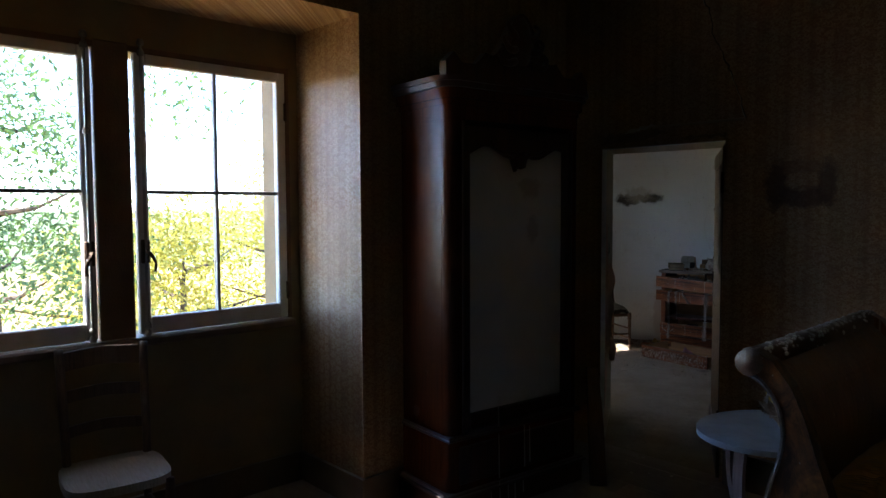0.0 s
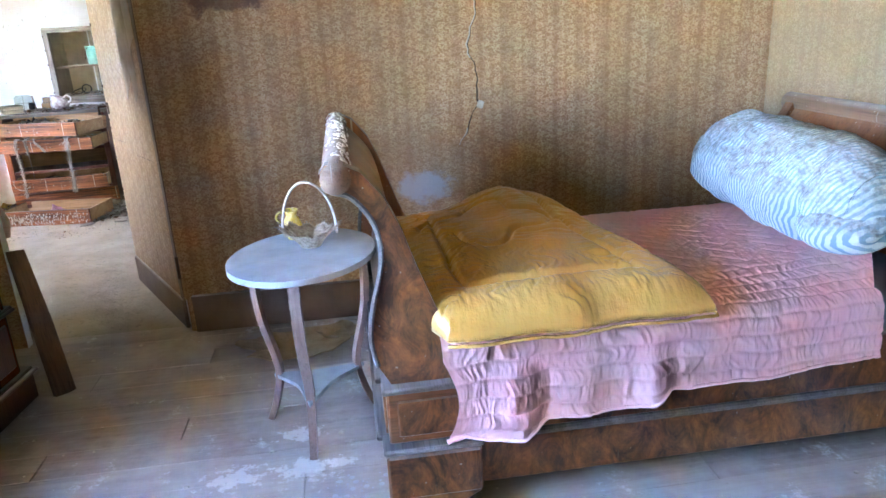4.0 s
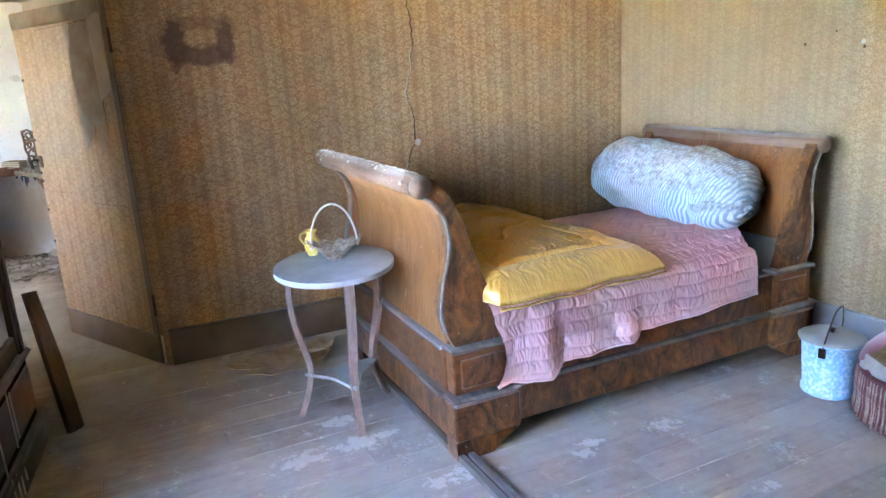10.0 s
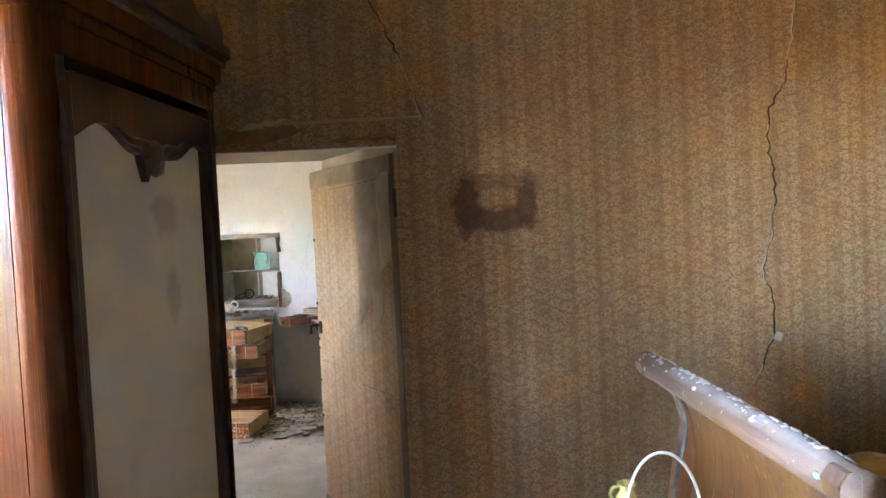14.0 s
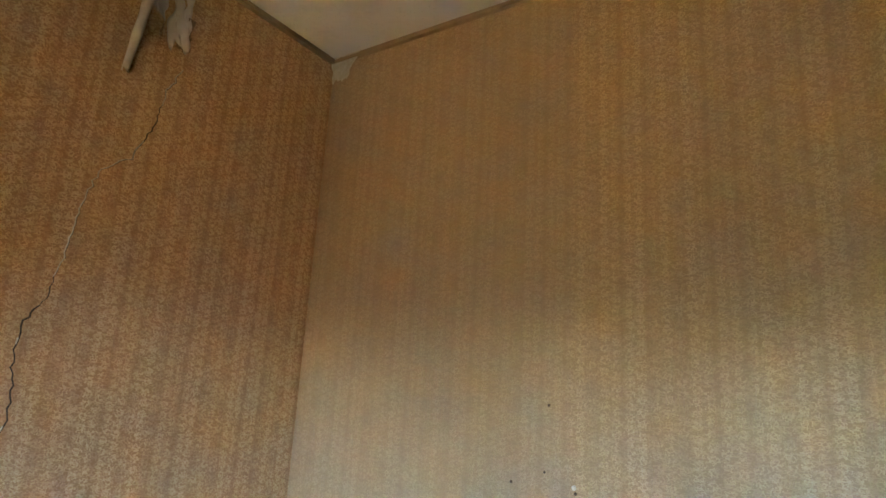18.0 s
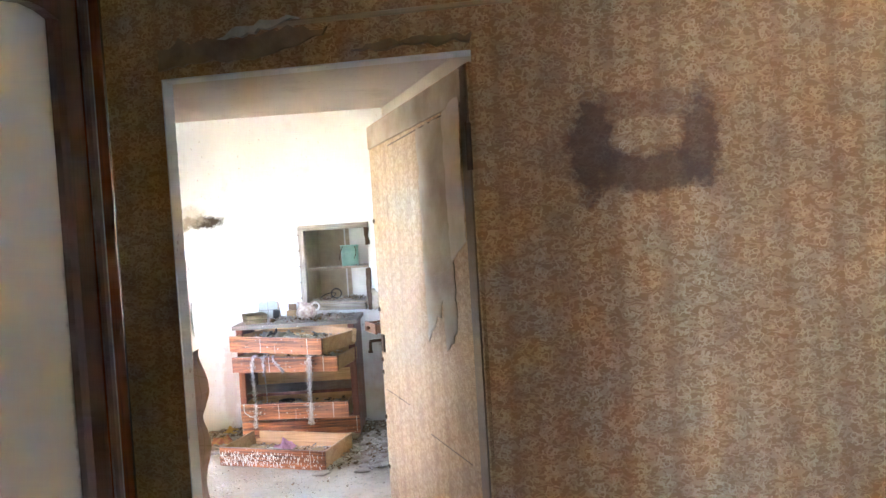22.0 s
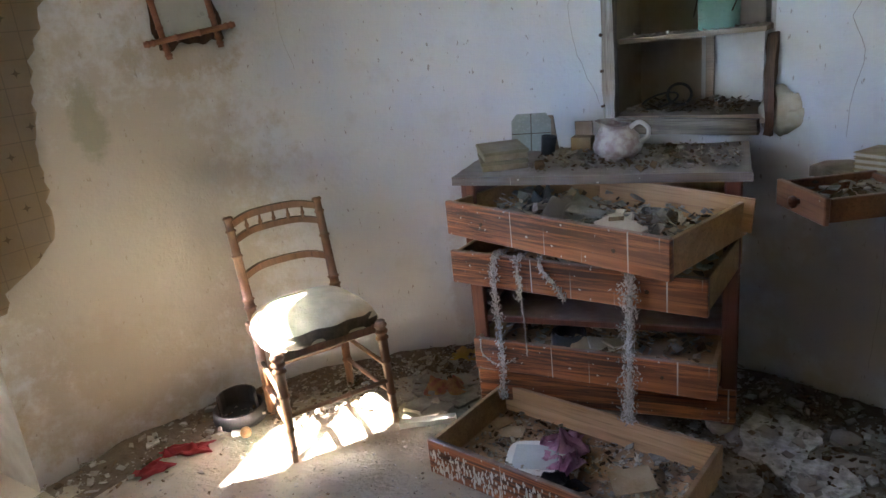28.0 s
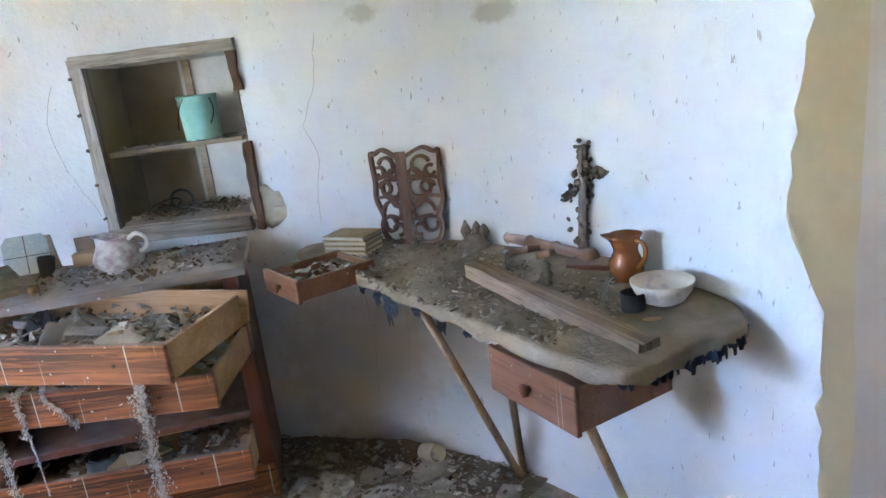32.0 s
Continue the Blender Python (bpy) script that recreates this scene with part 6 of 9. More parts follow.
# Cornice line where wall and ceiling meet, and white flecks of plaster on the east wall.
bm = bmesh.new()
wall_piece(bm, EAST - 0.03, EAST, SOUTH, -0.02, CEIL_A - 0.035, CEIL_A - 0.005)
wall_piece(bm, -0.9, EAST - 0.03, -0.03, 0, CEIL_A - 0.035, CEIL_A - 0.005)
setting("trim", bm, plain("brown paper border", (0.20, 0.13, 0.06), (0.27, 0.19, 0.1), 0.8), "narrow paper border under the ceiling", "trim")
for y, z, s in ((-1.617, 1.894, 0.008), (-1.432, 1.546, 0.008), (-1.743, 1.545, 0.012), (-1.75, 1.52, 0.008), (-1.60, 1.60, 0.006)):
    solo("plaster_fleck", lathe([(0, 0), (s, 0.001), (s * 0.6, 0.004), (0, 0.005)], 8, None, pose(EAST, y, z, 0, -90, 0)), CURL if s > 0.009 else IRON, "small fleck on the papered wall", "fleck", group="flecks on the wall")
bm = tear(lambda u, v: Vector((EAST - 0.002, -1.59 - 0.17 * u, 1.045 + 0.06 * v)), 0, 1, 0, 1, 0.002, 14, 6, 0.25)
solo("torn_patch", bm, CURL, "pale bare patch beside the headboard", "patch")
bm = tear(lambda u, v: Vector((EAST - 0.03 + 0.03 * v, -0.25 * u * (1 - 0.5 * v), CEIL_A - 0.16 * v)), 0, 1, 0, 1, 0.002, 10, 6, 0.4)
solo("fallen_corner", bm, CURL, "crumbled plaster in the ceiling corner", "plaster")

# Small flecks and plaster dust on the boards.
bm = bmesh.new()
for i in range(420):
    x, y = random.uniform(-0.9, 3.1), random.uniform(-4.2, -0.1)
    s = random.choice((0.004, 0.005, 0.007, 0.012)) * random.uniform(0.6, 1.2)
    lathe([(s, 0.0), (s * 0.7, s * 0.4), (0, s * 0.5)], 5, bm, pose(x, y, 0.001, 0, 0, random.uniform(0, 180)))
solo("plaster_crumbs", bm, CURL, "crumbs of plaster scattered on the boards", "crumbs", kind="stuff")
SMEAR = plain("dried lime splash", (0.44, 0.42, 0.40), (0.35, 0.33, 0.31), 0.9, scale=30.0)
for k, (x, y, s) in enumerate(((1.86, -1.91, 0.10), (0.86, -1.52, 0.10), (0.98, -1.80, 0.06), (0.75, -1.62, 0.12), (2.1, -2.3, 0.05), (1.5, -2.5, 0.05), (1.05, -1.95, 0.05))):
    bm = bmesh.new()
    for j in range(34):
        r = s * random.random() ** 0.7
        a = random.uniform(0, 6.28)
        q = random.choice((0.003, 0.004, 0.006, 0.011))
        lathe([(q, 0.0), (q * 0.8, 0.0012), (0, 0.0014)], 7, bm, pose(x + 1.2 * r * math.cos(a), y + 0.8 * r * math.sin(a), 0.0008 + 0.0001 * j))
    solo("lime_splash", bm, SMEAR, "dried white splash on the floorboards", "splash", group="splashes on the floor", kind="stuff")

# Floorboards, laid along x.
bds = []
WIDE = 0.165
row = 0
y = SOUTH
while y < 0.02:
    x = BAY if y < BAY_N and y > BAY_S else WEST
    x0 = x
    k = 0
    while x < EAST + 0.05:
        ln = [1.9, 2.6, 2.2, 1.5][(row * 3 + k) % 4] if k else 0.8 + 0.5 * (row % 4)
        x2 = min(x + ln, EAST + 0.08)
        bds.append((x, x2, y))
        x = x2
        k += 1
    y += WIDE
    row += 1
board_me = {}
for x, x2, y in bds:
    ln = round(x2 - x, 2)
    if ln not in board_me:
        bmb = boxed((ln - 0.003, WIDE - 0.0015, 0.016), (0, 0, 0), bevel=0.001)
        me = bpy.data.meshes.new("floorboard")
        bmb.to_mesh(me)
        bmb.free()
        me.materials.append(FLOOR)
        board_me[ln] = me
    o = new("floorboard", board_me[ln])
    o.parent = FLOOR_A
    o.matrix_world = pose((x + x2) / 2, y + WIDE / 2, -0.008 + random.uniform(-0.0012, 0.0008), random.uniform(-0.25, 0.25), 0, 0)

# Trees beyond the window, and one out of view that only shades it.
BARK = plain("grey bark", (0.10, 0.075, 0.05), (0.06, 0.045, 0.03), 0.95, scale=8.0)


def leaf_mat(name, a, b, glow):
    """Leaves that let part of the sunlight through."""
    n = Nodes(name)
    r = n.t.nodes.new("ShaderNodeNewGeometry").outputs["Random Per Island"]
    m = n.done(n.mix(r, a, b), 0.5, 0.0)
    thin = n.add("BsdfTranslucent", Color=glow)
    both = n.add("MixShader", Fac=0.45)
    n.t.links.new(n.bsdf.outputs[0], both.inputs[1])
    n.t.links.new(thin.outputs[0], both.inputs[2])
    n.t.links.new(both.outputs[0], n.t.nodes["Material Output"].inputs["Surface"])
    return m


LEAF_Y = leaf_mat("yellow green leaves", (0.15, 0.17, 0.03), (0.28, 0.26, 0.06), (0.42, 0.38, 0.06))
LEAF_G = leaf_mat("dark green leaves", (0.04, 0.09, 0.035), (0.09, 0.15, 0.07), (0.12, 0.20, 0.06))
GAP_A, GAP_B = Vector((-1.12, -1.86)), Vector((-0.74, -1.47))


def in_gap(p):
    """Whether a leaf would stand in the gap through which a sliver of sun falls on the floor by the armoire."""
    k = p.z / math.tan(SUN_EL)
    q = Vector((p.x + SUN_TRAVEL[0] * k, p.y + SUN_TRAVEL[1] * k))
    f = max(0.0, min(1.0, (q - GAP_A).dot(GAP_B - GAP_A) / (GAP_B - GAP_A).length_squared))
    return (q - GAP_A.lerp(GAP_B, f)).length < 0.15


def tree(x, y, top, wide, mat, seed, leaves=3200, low=0.25):
    rnd = random.Random(seed)
    t = thing("tree", "leafy tree outside the window", "tree", x, y, -3.8, group="trees outside")
    h = top + 3.8
    trunk = tube([(0, 0, -0.1), (0.06, 0.04, h * 0.3), (0.02, -0.05, h * 0.6), (0, 0, h * 0.85)], [0.16, 0.12, 0.08, 0.02], 10)
    tips = []
    for k in range(12):
        a, z = k * 2.4 + rnd.random(), h * (low + (0.8 - low) * k / 11)
        r = wide * (1 - 0.5 * abs(z / h - 0.5)) * rnd.uniform(0.6, 0.95)
        e = Vector((r * math.cos(a), r * math.sin(a), z + 0.25 * r))
        tube([(0.02, 0, z), e * 0.5 + Vector((0, 0, z * 0.48)), e], [0.05, 0.03, 0.01], 6, trunk)
        tips.append(e)
    part("trunk", trunk, BARK, t)
    verts, faces = [], []
    cl = tips + [Vector((rnd.gauss(0, wide * 0.45), rnd.gauss(0, wide * 0.45), h * rnd.uniform(low, 0.97))) for _ in range(26)]
    for i in range(leaves):
        c = cl[i % len(cl)]
        p = c + Vector((rnd.gauss(0, 0.42), rnd.gauss(0, 0.42), rnd.gauss(0, 0.36)))
        s = rnd.uniform(0.035, 0.07)
        if in_gap(p + Vector((x, y, -3.8))):
            continue
        q = Euler((rnd.uniform(-1, 1), rnd.uniform(-1, 1), rnd.uniform(0, 6.3))).to_matrix()
        b = len(verts)
        for v in ((-s, 0, 0), (0, -s * 0.5, 0.01), (s * 1.2, 0, -0.02), (0, s * 0.5, 0.01)):
            verts.append(p + q @ Vector(v))
        faces.append((b, b + 1, b + 2, b + 3))
    me = bpy.data.meshes.new("crown")
    me.from_pydata(verts, [], faces)
    me.materials.append(mat)
    o = new("crown", me)
    o.parent = t


tree(-9.8, -1.9, 4.4, 1.9, LEAF_G, 1, 11000)
tree(-12.0, 4.4, 3.4, 2.4, LEAF_Y, 2, 10000)
tree(-10.8, 1.3, 1.5, 2.0, LEAF_Y, 3, 9000)
tree(-15.0, -5.0, 4.0, 2.6, LEAF_G, 4, 7000)
tree(-16.0, 1.0, 0.9, 2.6, LEAF_Y, 5, 6000)
tree(-15.5, 8.5, 3.5, 2.8, LEAF_Y, 6, 3600)
# Unseen high-crowned tree, added only to block the sun from the bay window.
tree(-5.5, -7.6, 9.0, 2.1, LEAF_G, 7, 26000, 0.70)
# ---- room B, the round room ----
LIMESTONE = plain("grey rubble", (0.34, 0.31, 0.26), (0.24, 0.21, 0.17), 0.95, scale=30.0)
GREEN = plain("jade green enamel", (0.24, 0.50, 0.41), (0.32, 0.57, 0.48), 0.3, scale=18.0)
DARKSTUFF = plain("black rubber", (0.02, 0.02, 0.022), (0.04, 0.04, 0.04), 0.6, scale=20.0)
PALE = plain("yellowed paper", (0.55, 0.50, 0.40), (0.44, 0.38, 0.28), 0.9, scale=20.0)


def mixed_bits(name, dark, light):
    """Scraps that differ from piece to piece."""
    n = Nodes(name)
    r = n.t.nodes.new("ShaderNodeNewGeometry").outputs["Random Per Island"]
    col = n.mix(r, dark, light)
    return n.done(n.mix(n.ramp(n.noise(40.0, 3.0), 0.35, 0.7), col, tuple((p + q) / 3 for p, q in zip(dark, light))), 0.93, 0.0, n.noise(90.0), 0.001)


LEAFBITS = mixed_bits("brown leaf litter", (0.05, 0.035, 0.02), (0.24, 0.16, 0.085))
GREYBITS = mixed_bits("grey plaster flakes", (0.20, 0.18, 0.15), (0.54, 0.51, 0.46))
n = Nodes("grey lint")
isl = n.t.nodes.new("ShaderNodeNewGeometry").outputs["Random Per Island"]
LINT = n.done(n.mix(n.math("POWER", isl, 0.7), (0.16, 0.145, 0.13), (0.62, 0.60, 0.57)), 0.95, 0.0, n.noise(90.0), 0.001)
CLEAR = Nodes("dusty clear glass").done((0.85, 0.88, 0.86), 0.12, 0.0, Transmission_Weight=0.85, IOR=1.45)
SOOT = plain("dark rust", (0.09, 0.045, 0.02), (0.05, 0.025, 0.012), 0.9, scale=30.0)

# Window of the round room, at the outer side of its deep reveal.
w2 = thing("window_2", "small white barred window in a deep reveal", "window", ring(191, CR + 0.4).x, ring(191, CR + 0.4).y, 0.8, kind="structure")
wl, wr = ring(WIN_B[0], CR + 0.42), ring(WIN_B[1], CR + 0.42)
wa = math.degrees(math.atan2((wr - wl).y, (wr - wl).x))
wm, ww = (wl + wr) / 2, (wr - wl).length
zm, zh = (WIN_B[2] + WIN_B[3]) / 2, WIN_B[3] - WIN_B[2]
for s in (-1, 1):
    c = wm + (wr - wl).normalized() * s * (ww / 2 - 0.03)
    pw("window_frame", boxed((0.06, 0.05, zh), (c.x, c.y, zm), (0, 0, wa), 0.005), WHITEPAINT, w2)
for z in (WIN_B[2] + 0.03, WIN_B[3] - 0.03):
    pw("window_frame", boxed((ww - 0.1, 0.05, 0.06), (wm.x, wm.y, z), (0, 0, wa), 0.005), WHITEPAINT, w2)
pw("muntin", boxed((0.03, 0.04, zh - 0.12), (wm.x, wm.y, zm), (0, 0, wa), 0.004), WHITEPAINT, w2)
for k in (1, 2):
    pw("muntin", boxed((ww - 0.12, 0.035, 0.022), (wm.x, wm.y, WIN_B[2] + zh * k / 3), (0, 0, wa), 0.004), WHITEPAINT, w2)
p = pw("pane", boxed((ww - 0.1, 0.003, zh - 0.1), (wm.x, wm.y, zm), (0, 0, wa)), GLASS, w2, "dusty pane")
p.visible_shadow = False
REVEAL = plain("flaking white reveal", (0.62, 0.60, 0.54), (0.42, 0.39, 0.33), 0.9, scale=7.0)
bm = bmesh.new()
upright(bm, [ring(WIN_B[0], CR + 0.002) + Vector((0.003, -0.006, 0)), ring(WIN_B[0], CR + 0.40) + Vector((0.003, -0.006, 0))], 0.0, WIN_B[3])
setting("trim_reveal", bm, REVEAL, "flaking whitewashed window reveal", "reveal")

# Old wallpaper left on the round wall beside the window and by the door.
n = Nodes("old tile-pattern wallpaper")
sep = n.add("SeparateXYZ", Vector=n.co)
ang_ = n.math("ARCTAN2", n.math("SUBTRACT", sep.outputs[1], CY), n.math("SUBTRACT", sep.outputs[0], CX))
uu = n.math("DIVIDE", n.math("MULTIPLY", ang_, CR), 0.085)
vv = n.math("DIVIDE", sep.outputs[2], 0.085)
fu, fv = n.math("FRACT", uu), n.math("FRACT", vv)
grid_l = n.math("MAXIMUM", n.ramp(n.math("ABSOLUTE", n.math("SUBTRACT", fu, 0.5)), 0.47, 0.49), n.ramp(n.math("ABSOLUTE", n.math("SUBTRACT", fv, 0.5)), 0.475, 0.49))
du, dv = n.math("ABSOLUTE", n.math("SUBTRACT", fu, 0.5)), n.math("ABSOLUTE", n.math("SUBTRACT", fv, 0.5))
odd = n.math("MODULO", n.math("ADD", n.math("FLOOR", uu), n.math("FLOOR", vv)), 2.0)
star = n.math("MULTIPLY", n.ramp(n.math("ADD", n.math("MULTIPLY", n.math("MULTIPLY", du, dv), 40.0), n.math("ADD", du, dv)), 0.26, 0.16), n.math("GREATER_THAN", n.math("ABSOLUTE", odd), 0.5))
base = n.mix(n.ramp(n.noise(3.0, 4.0), 0.3, 0.7), (0.40, 0.32, 0.22), (0.33, 0.255, 0.17))
col = n.mix(n.math("MULTIPLY", grid_l, 0.5), base, (0.20, 0.15, 0.10))
TILEPAPER = n.done(n.mix(n.math("MULTIPLY", star, 0.7), col, (0.12, 0.085, 0.055)), 0.8, 0.0, n.noise(30.0, 3.0), 0.002)


def wall_sheet(edge_a, edge_b, z0, z1, lift, nz=40):
    """A thin sheet on the round wall between two angles that are functions of height."""
    bm = bmesh.new()
    def f(u, v):
        z = z0 + (z1 - z0) * v
        a0, a1 = edge_a(z), edge_b(z)
        q = ring(a0 + (a1 - a0) * u, CR - lift)
        return Vector((q.x + wob(q.x, q.y, z, 0.5, 0.012), q.y + wob(q.y, q.x, z, 0.6, 0.012), z))
    add_grid(bm, f, 14, nz)
    bmesh.ops.solidify(bm, geom=bm.faces[:], thickness=0.003)
    return bm


def left_edge(z):
    pts = ((0.60, 176.5), (0.73, 175.0), (0.80, 171.0), (0.86, 168.5), (1.1, 168.0), (1.38, 166.6), (1.62, 163.5), (1.8, 160.8), (2.1, 159.5), (2.6, 162.0))
    return float(np.interp(z, [p[0] for p in pts], [p[1] for p in pts])) + wob(z, 2, 0, 0.05, 1.1) + wob(z, 5, 1, 0.014, 0.5)


solo("old_wallpaper", wall_sheet(left_edge, lambda z: 177.8, 0.66, 2.6, 0.008, 60), TILEPAPER, "torn strip of brown tile-pattern wallpaper", "wallpaper", kind="structure")
solo("old_wallpaper", wall_sheet(lambda z: 2.2 + wob(z, 1, 3, 0.1, 0.5), lambda z: float(np.interp(z, [0, 0.52, 0.93, 1.08, 1.25, 1.5, 2.4], [5.5, 5.8, 5.5, 9.3, 8.8, 7.4, 7.0])) + wob(z, 7, 0, 0.05, 0.6) + wob(z, 3, 1, 0.013, 0.45), 0.1, 2.6, 0.008, 60), OLD_PAPER, "torn yellow wallpaper edge", "wallpaper", kind="structure")
solo("old_wallpaper", wall_sheet(lambda z: -30.0, lambda z: 2.6 + wob(z, 1, 3, 0.1, 0.5), 0.02, 2.8, 0.012, 40), plain("pale pink brown paper", (0.56, 0.46, 0.36), (0.47, 0.37, 0.28), 0.85, scale=4.0), "pale brown papered wall by the door", "wallpaper", kind="structure")

# Torn paper and plaster on the white reveal of the doorway.
rv = thing("torn_reveal_paper", "pink and green paper peeling off the door reveal", "wallpaper", L0.x, L0.y, 1.0)
dirv = (L1 - L0).normalized()
n = Nodes("faded pink flowered wallpaper")
sep = n.add("SeparateXYZ", Vector=n.co)
fu = n.math("FRACT", n.math("DIVIDE", sep.outputs[1], 0.075))
fv = n.math("FRACT", n.math("DIVIDE", n.math("ADD", sep.outputs[2], n.math("MULTIPLY", sep.outputs[1], 0.35)), 0.11))
lines = n.math("MAXIMUM", n.ramp(n.math("ABSOLUTE", n.math("SUBTRACT", fu, 0.5)), 0.46, 0.49), n.ramp(n.math("ABSOLUTE", n.math("SUBTRACT", fv, 0.5)), 0.475, 0.49))
fl_ = n.ramp(n.math("ADD", n.math("ADD", n.math("ABSOLUTE", n.math("SUBTRACT", fu, 0.5)), n.math("ABSOLUTE", n.math("SUBTRACT", fv, 0.5))), n.math("MULTIPLY", n.noise(60.0, 2.0), 0.3)), 0.40, 0.28)
col = n.mix(n.ramp(n.noise(6.0, 4.0), 0.35, 0.65), (0.62, 0.47, 0.38), (0.60, 0.42, 0.40))
col = n.mix(n.math("MULTIPLY", lines, 0.35), col, (0.35, 0.22, 0.15))
PINKPAPER = n.done(n.mix(n.math("MULTIPLY", fl_, 0.6), col, (0.58, 0.33, 0.12)), 0.85, 0.0, n.noise(30.0, 3.0), 0.002)
TEAL = plain("dull teal paper", (0.22, 0.27, 0.23), (0.28, 0.32, 0.28), 0.8, scale=9.0)


RVM = Matrix(((dirv.x, 0, dirv.y, L0.x), (dirv.y, 0, -dirv.x, L0.y), (0, 1, 0, 0), (0, 0, 0, 1)))
pw("sheet", prism(jag([(0.005, 0.25), (0.10, 0.30), (0.22, 0.36), (0.30, 0.55), (0.26, 0.75), (0.24, 1.0), (0.235, 1.14), (0.262, 1.25), (0.20, 1.36), (0.165, 1.40), (0.14, 1.445), (0.095, 1.485), (0.04, 1.50), (0.005, 1.518)], 0.025, 0.014, 3.0), 0.004, 0.006, RVM), PINKPAPER, rv)
pw("sheet", prism(jag([(0.125, 1.365), (0.15, 1.385), (0.255, 1.322), (0.235, 1.30), (0.17, 1.295), (0.085, 1.285), (0.11, 1.32)], 0.03, 0.006, 6.0), 0.014, 0.016, RVM), TEAL, rv, "teal scrap")
pw("sheet", prism(jag([(0.09, 1.48), (0.145, 1.49), (0.15, 1.455), (0.12, 1.46)], 0.02, 0.006, 9.0), 0.012, 0.014, RVM), TEAL, rv, "grey folded edge")


def hanging(u, v):
    """Loose paper standing off the reveal, ragged at its free edge."""
    z = 0.58 + 0.64 * v
    rag = 0.5 + 0.5 * noise.noise(Vector((z * 9, 2.0, 0))) + 0.3 * noise.noise(Vector((z * 31, 5.0, 0)))
    q = L0 + dirv * (0.22 + 0.13 * u * rag) + Vector((dirv.y, -dirv.x, 0)) * (0.008 + u * (0.02 + 0.05 * abs(noise.noise(Vector((z * 5, 9.0, 0))))))
    return Vector((q.x, q.y, z))


bm = bmesh.new()
add_grid(bm, hanging, 6, 48)
bmesh.ops.solidify(bm, geom=bm.faces[:], thickness=0.002)
pw("loose_strip", bm, PINKPAPER, rv, "torn strip standing off the wall")
pw("curl", tube([L0 + dirv * 0.28 + Vector((0.03, 0, 0.70)), L0 + dirv * 0.32 + Vector((0.045, 0, 0.60)), L0 + dirv * 0.34 + Vector((0.04, 0, 0.52))], [0.012, 0.03, 0.018], 8), PINKPAPER, rv, "curled paper", True)

# Cupboard niche with shelf.
NL, NR = ring(NICHE[1]), ring(NICHE[0])
na = math.degrees(math.atan2((NR - NL).y, (NR - NL).x))
NWID = (NR - NL).length
nc = thing("wall_cupboard", "open wall cupboard with flaking frame and one shelf", "cupboard", NL.x, NL.y, NICHE[2], na)
HN = NICHE[3] - NICHE[2]
# Left side and left back are browner than the pale remainder.
GREYIN = plain("olive brown niche plaster", (0.36, 0.30, 0.21), (0.27, 0.22, 0.15), 0.9, scale=8.0)
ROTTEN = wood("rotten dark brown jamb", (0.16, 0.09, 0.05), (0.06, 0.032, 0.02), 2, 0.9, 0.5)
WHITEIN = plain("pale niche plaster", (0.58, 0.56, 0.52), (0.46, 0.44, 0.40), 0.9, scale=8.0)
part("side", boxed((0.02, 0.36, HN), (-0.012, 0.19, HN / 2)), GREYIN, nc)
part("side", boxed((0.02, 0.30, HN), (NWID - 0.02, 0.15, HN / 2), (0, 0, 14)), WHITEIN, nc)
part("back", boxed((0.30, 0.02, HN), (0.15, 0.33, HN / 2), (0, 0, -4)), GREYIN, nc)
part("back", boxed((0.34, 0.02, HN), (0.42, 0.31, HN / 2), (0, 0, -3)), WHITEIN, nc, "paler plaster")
part("corner_post", boxed((0.03, 0.03, HN), (0.285, 0.305, HN / 2)), RAWWOOD, nc)
part("corner_post", boxed((0.025, 0.025, HN), (0.47, 0.285, HN / 2)), WHITEIN, nc)
part("top", boxed((NWID + 0.02, 0.38, 0.02), (NWID / 2, 0.18, HN + 0.008)), WHITEIN, nc)
part("bottom", boxed((NWID + 0.02, 0.38, 0.03), (NWID / 2, 0.18, 0.0)), RAWWOOD, nc, "dirty bottom board")


def rough_bar(sx, sy, sz, at, turn=(0, 0, 0), amount=0.006, seed=0.0):
    """A weathered bar: a box cut finely with an uneven surface."""
    bm = boxed((sx, sy, sz), at, turn)
    bmesh.ops.subdivide_edges(bm, edges=bm.edges[:], cuts=7, use_grid_fill=True)
    for v in bm.verts:
        v.co += Vector((wob(v.co.x, v.co.y, v.co.z + seed, 0.05, amount), wob(v.co.y, v.co.z, v.co.x + seed, 0.05, amount), wob(v.co.z, v.co.x, v.co.y + seed, 0.05, amount)))
    return bm


part("shelf", rough_bar(NWID - 0.05, 0.26, 0.018, (NWID / 2 - 0.01, 0.17, 0.29), (0, -1, 0), 0.004, 2.0), RAWWOOD, nc, "dusty shelf board")
part("frame", rough_bar(0.045, 0.05, HN + 0.07, (0.0, -0.012, HN / 2), (0, 0, 0), 0.006, 1.0), DIRTYPAINT, nc, "flaking grey frame")
HPAINT = wood("dirty flaking paint laid flat", (0.40, 0.36, 0.30), (0.10, 0.075, 0.052), 0, 0.85, 0.5, dust=0.4)
part("frame", rough_bar(NWID + 0.04, 0.05, 0.042, (NWID / 2, -0.012, HN + 0.02), (0, 0, 0), 0.006, 4.0), HPAINT, nc)
part("frame", rough_bar(NWID - 0.02, 0.06, 0.055, (NWID / 2 - 0.03, -0.014, -0.02), (0, 1, 0), 0.006, 6.0), HPAINT, nc)
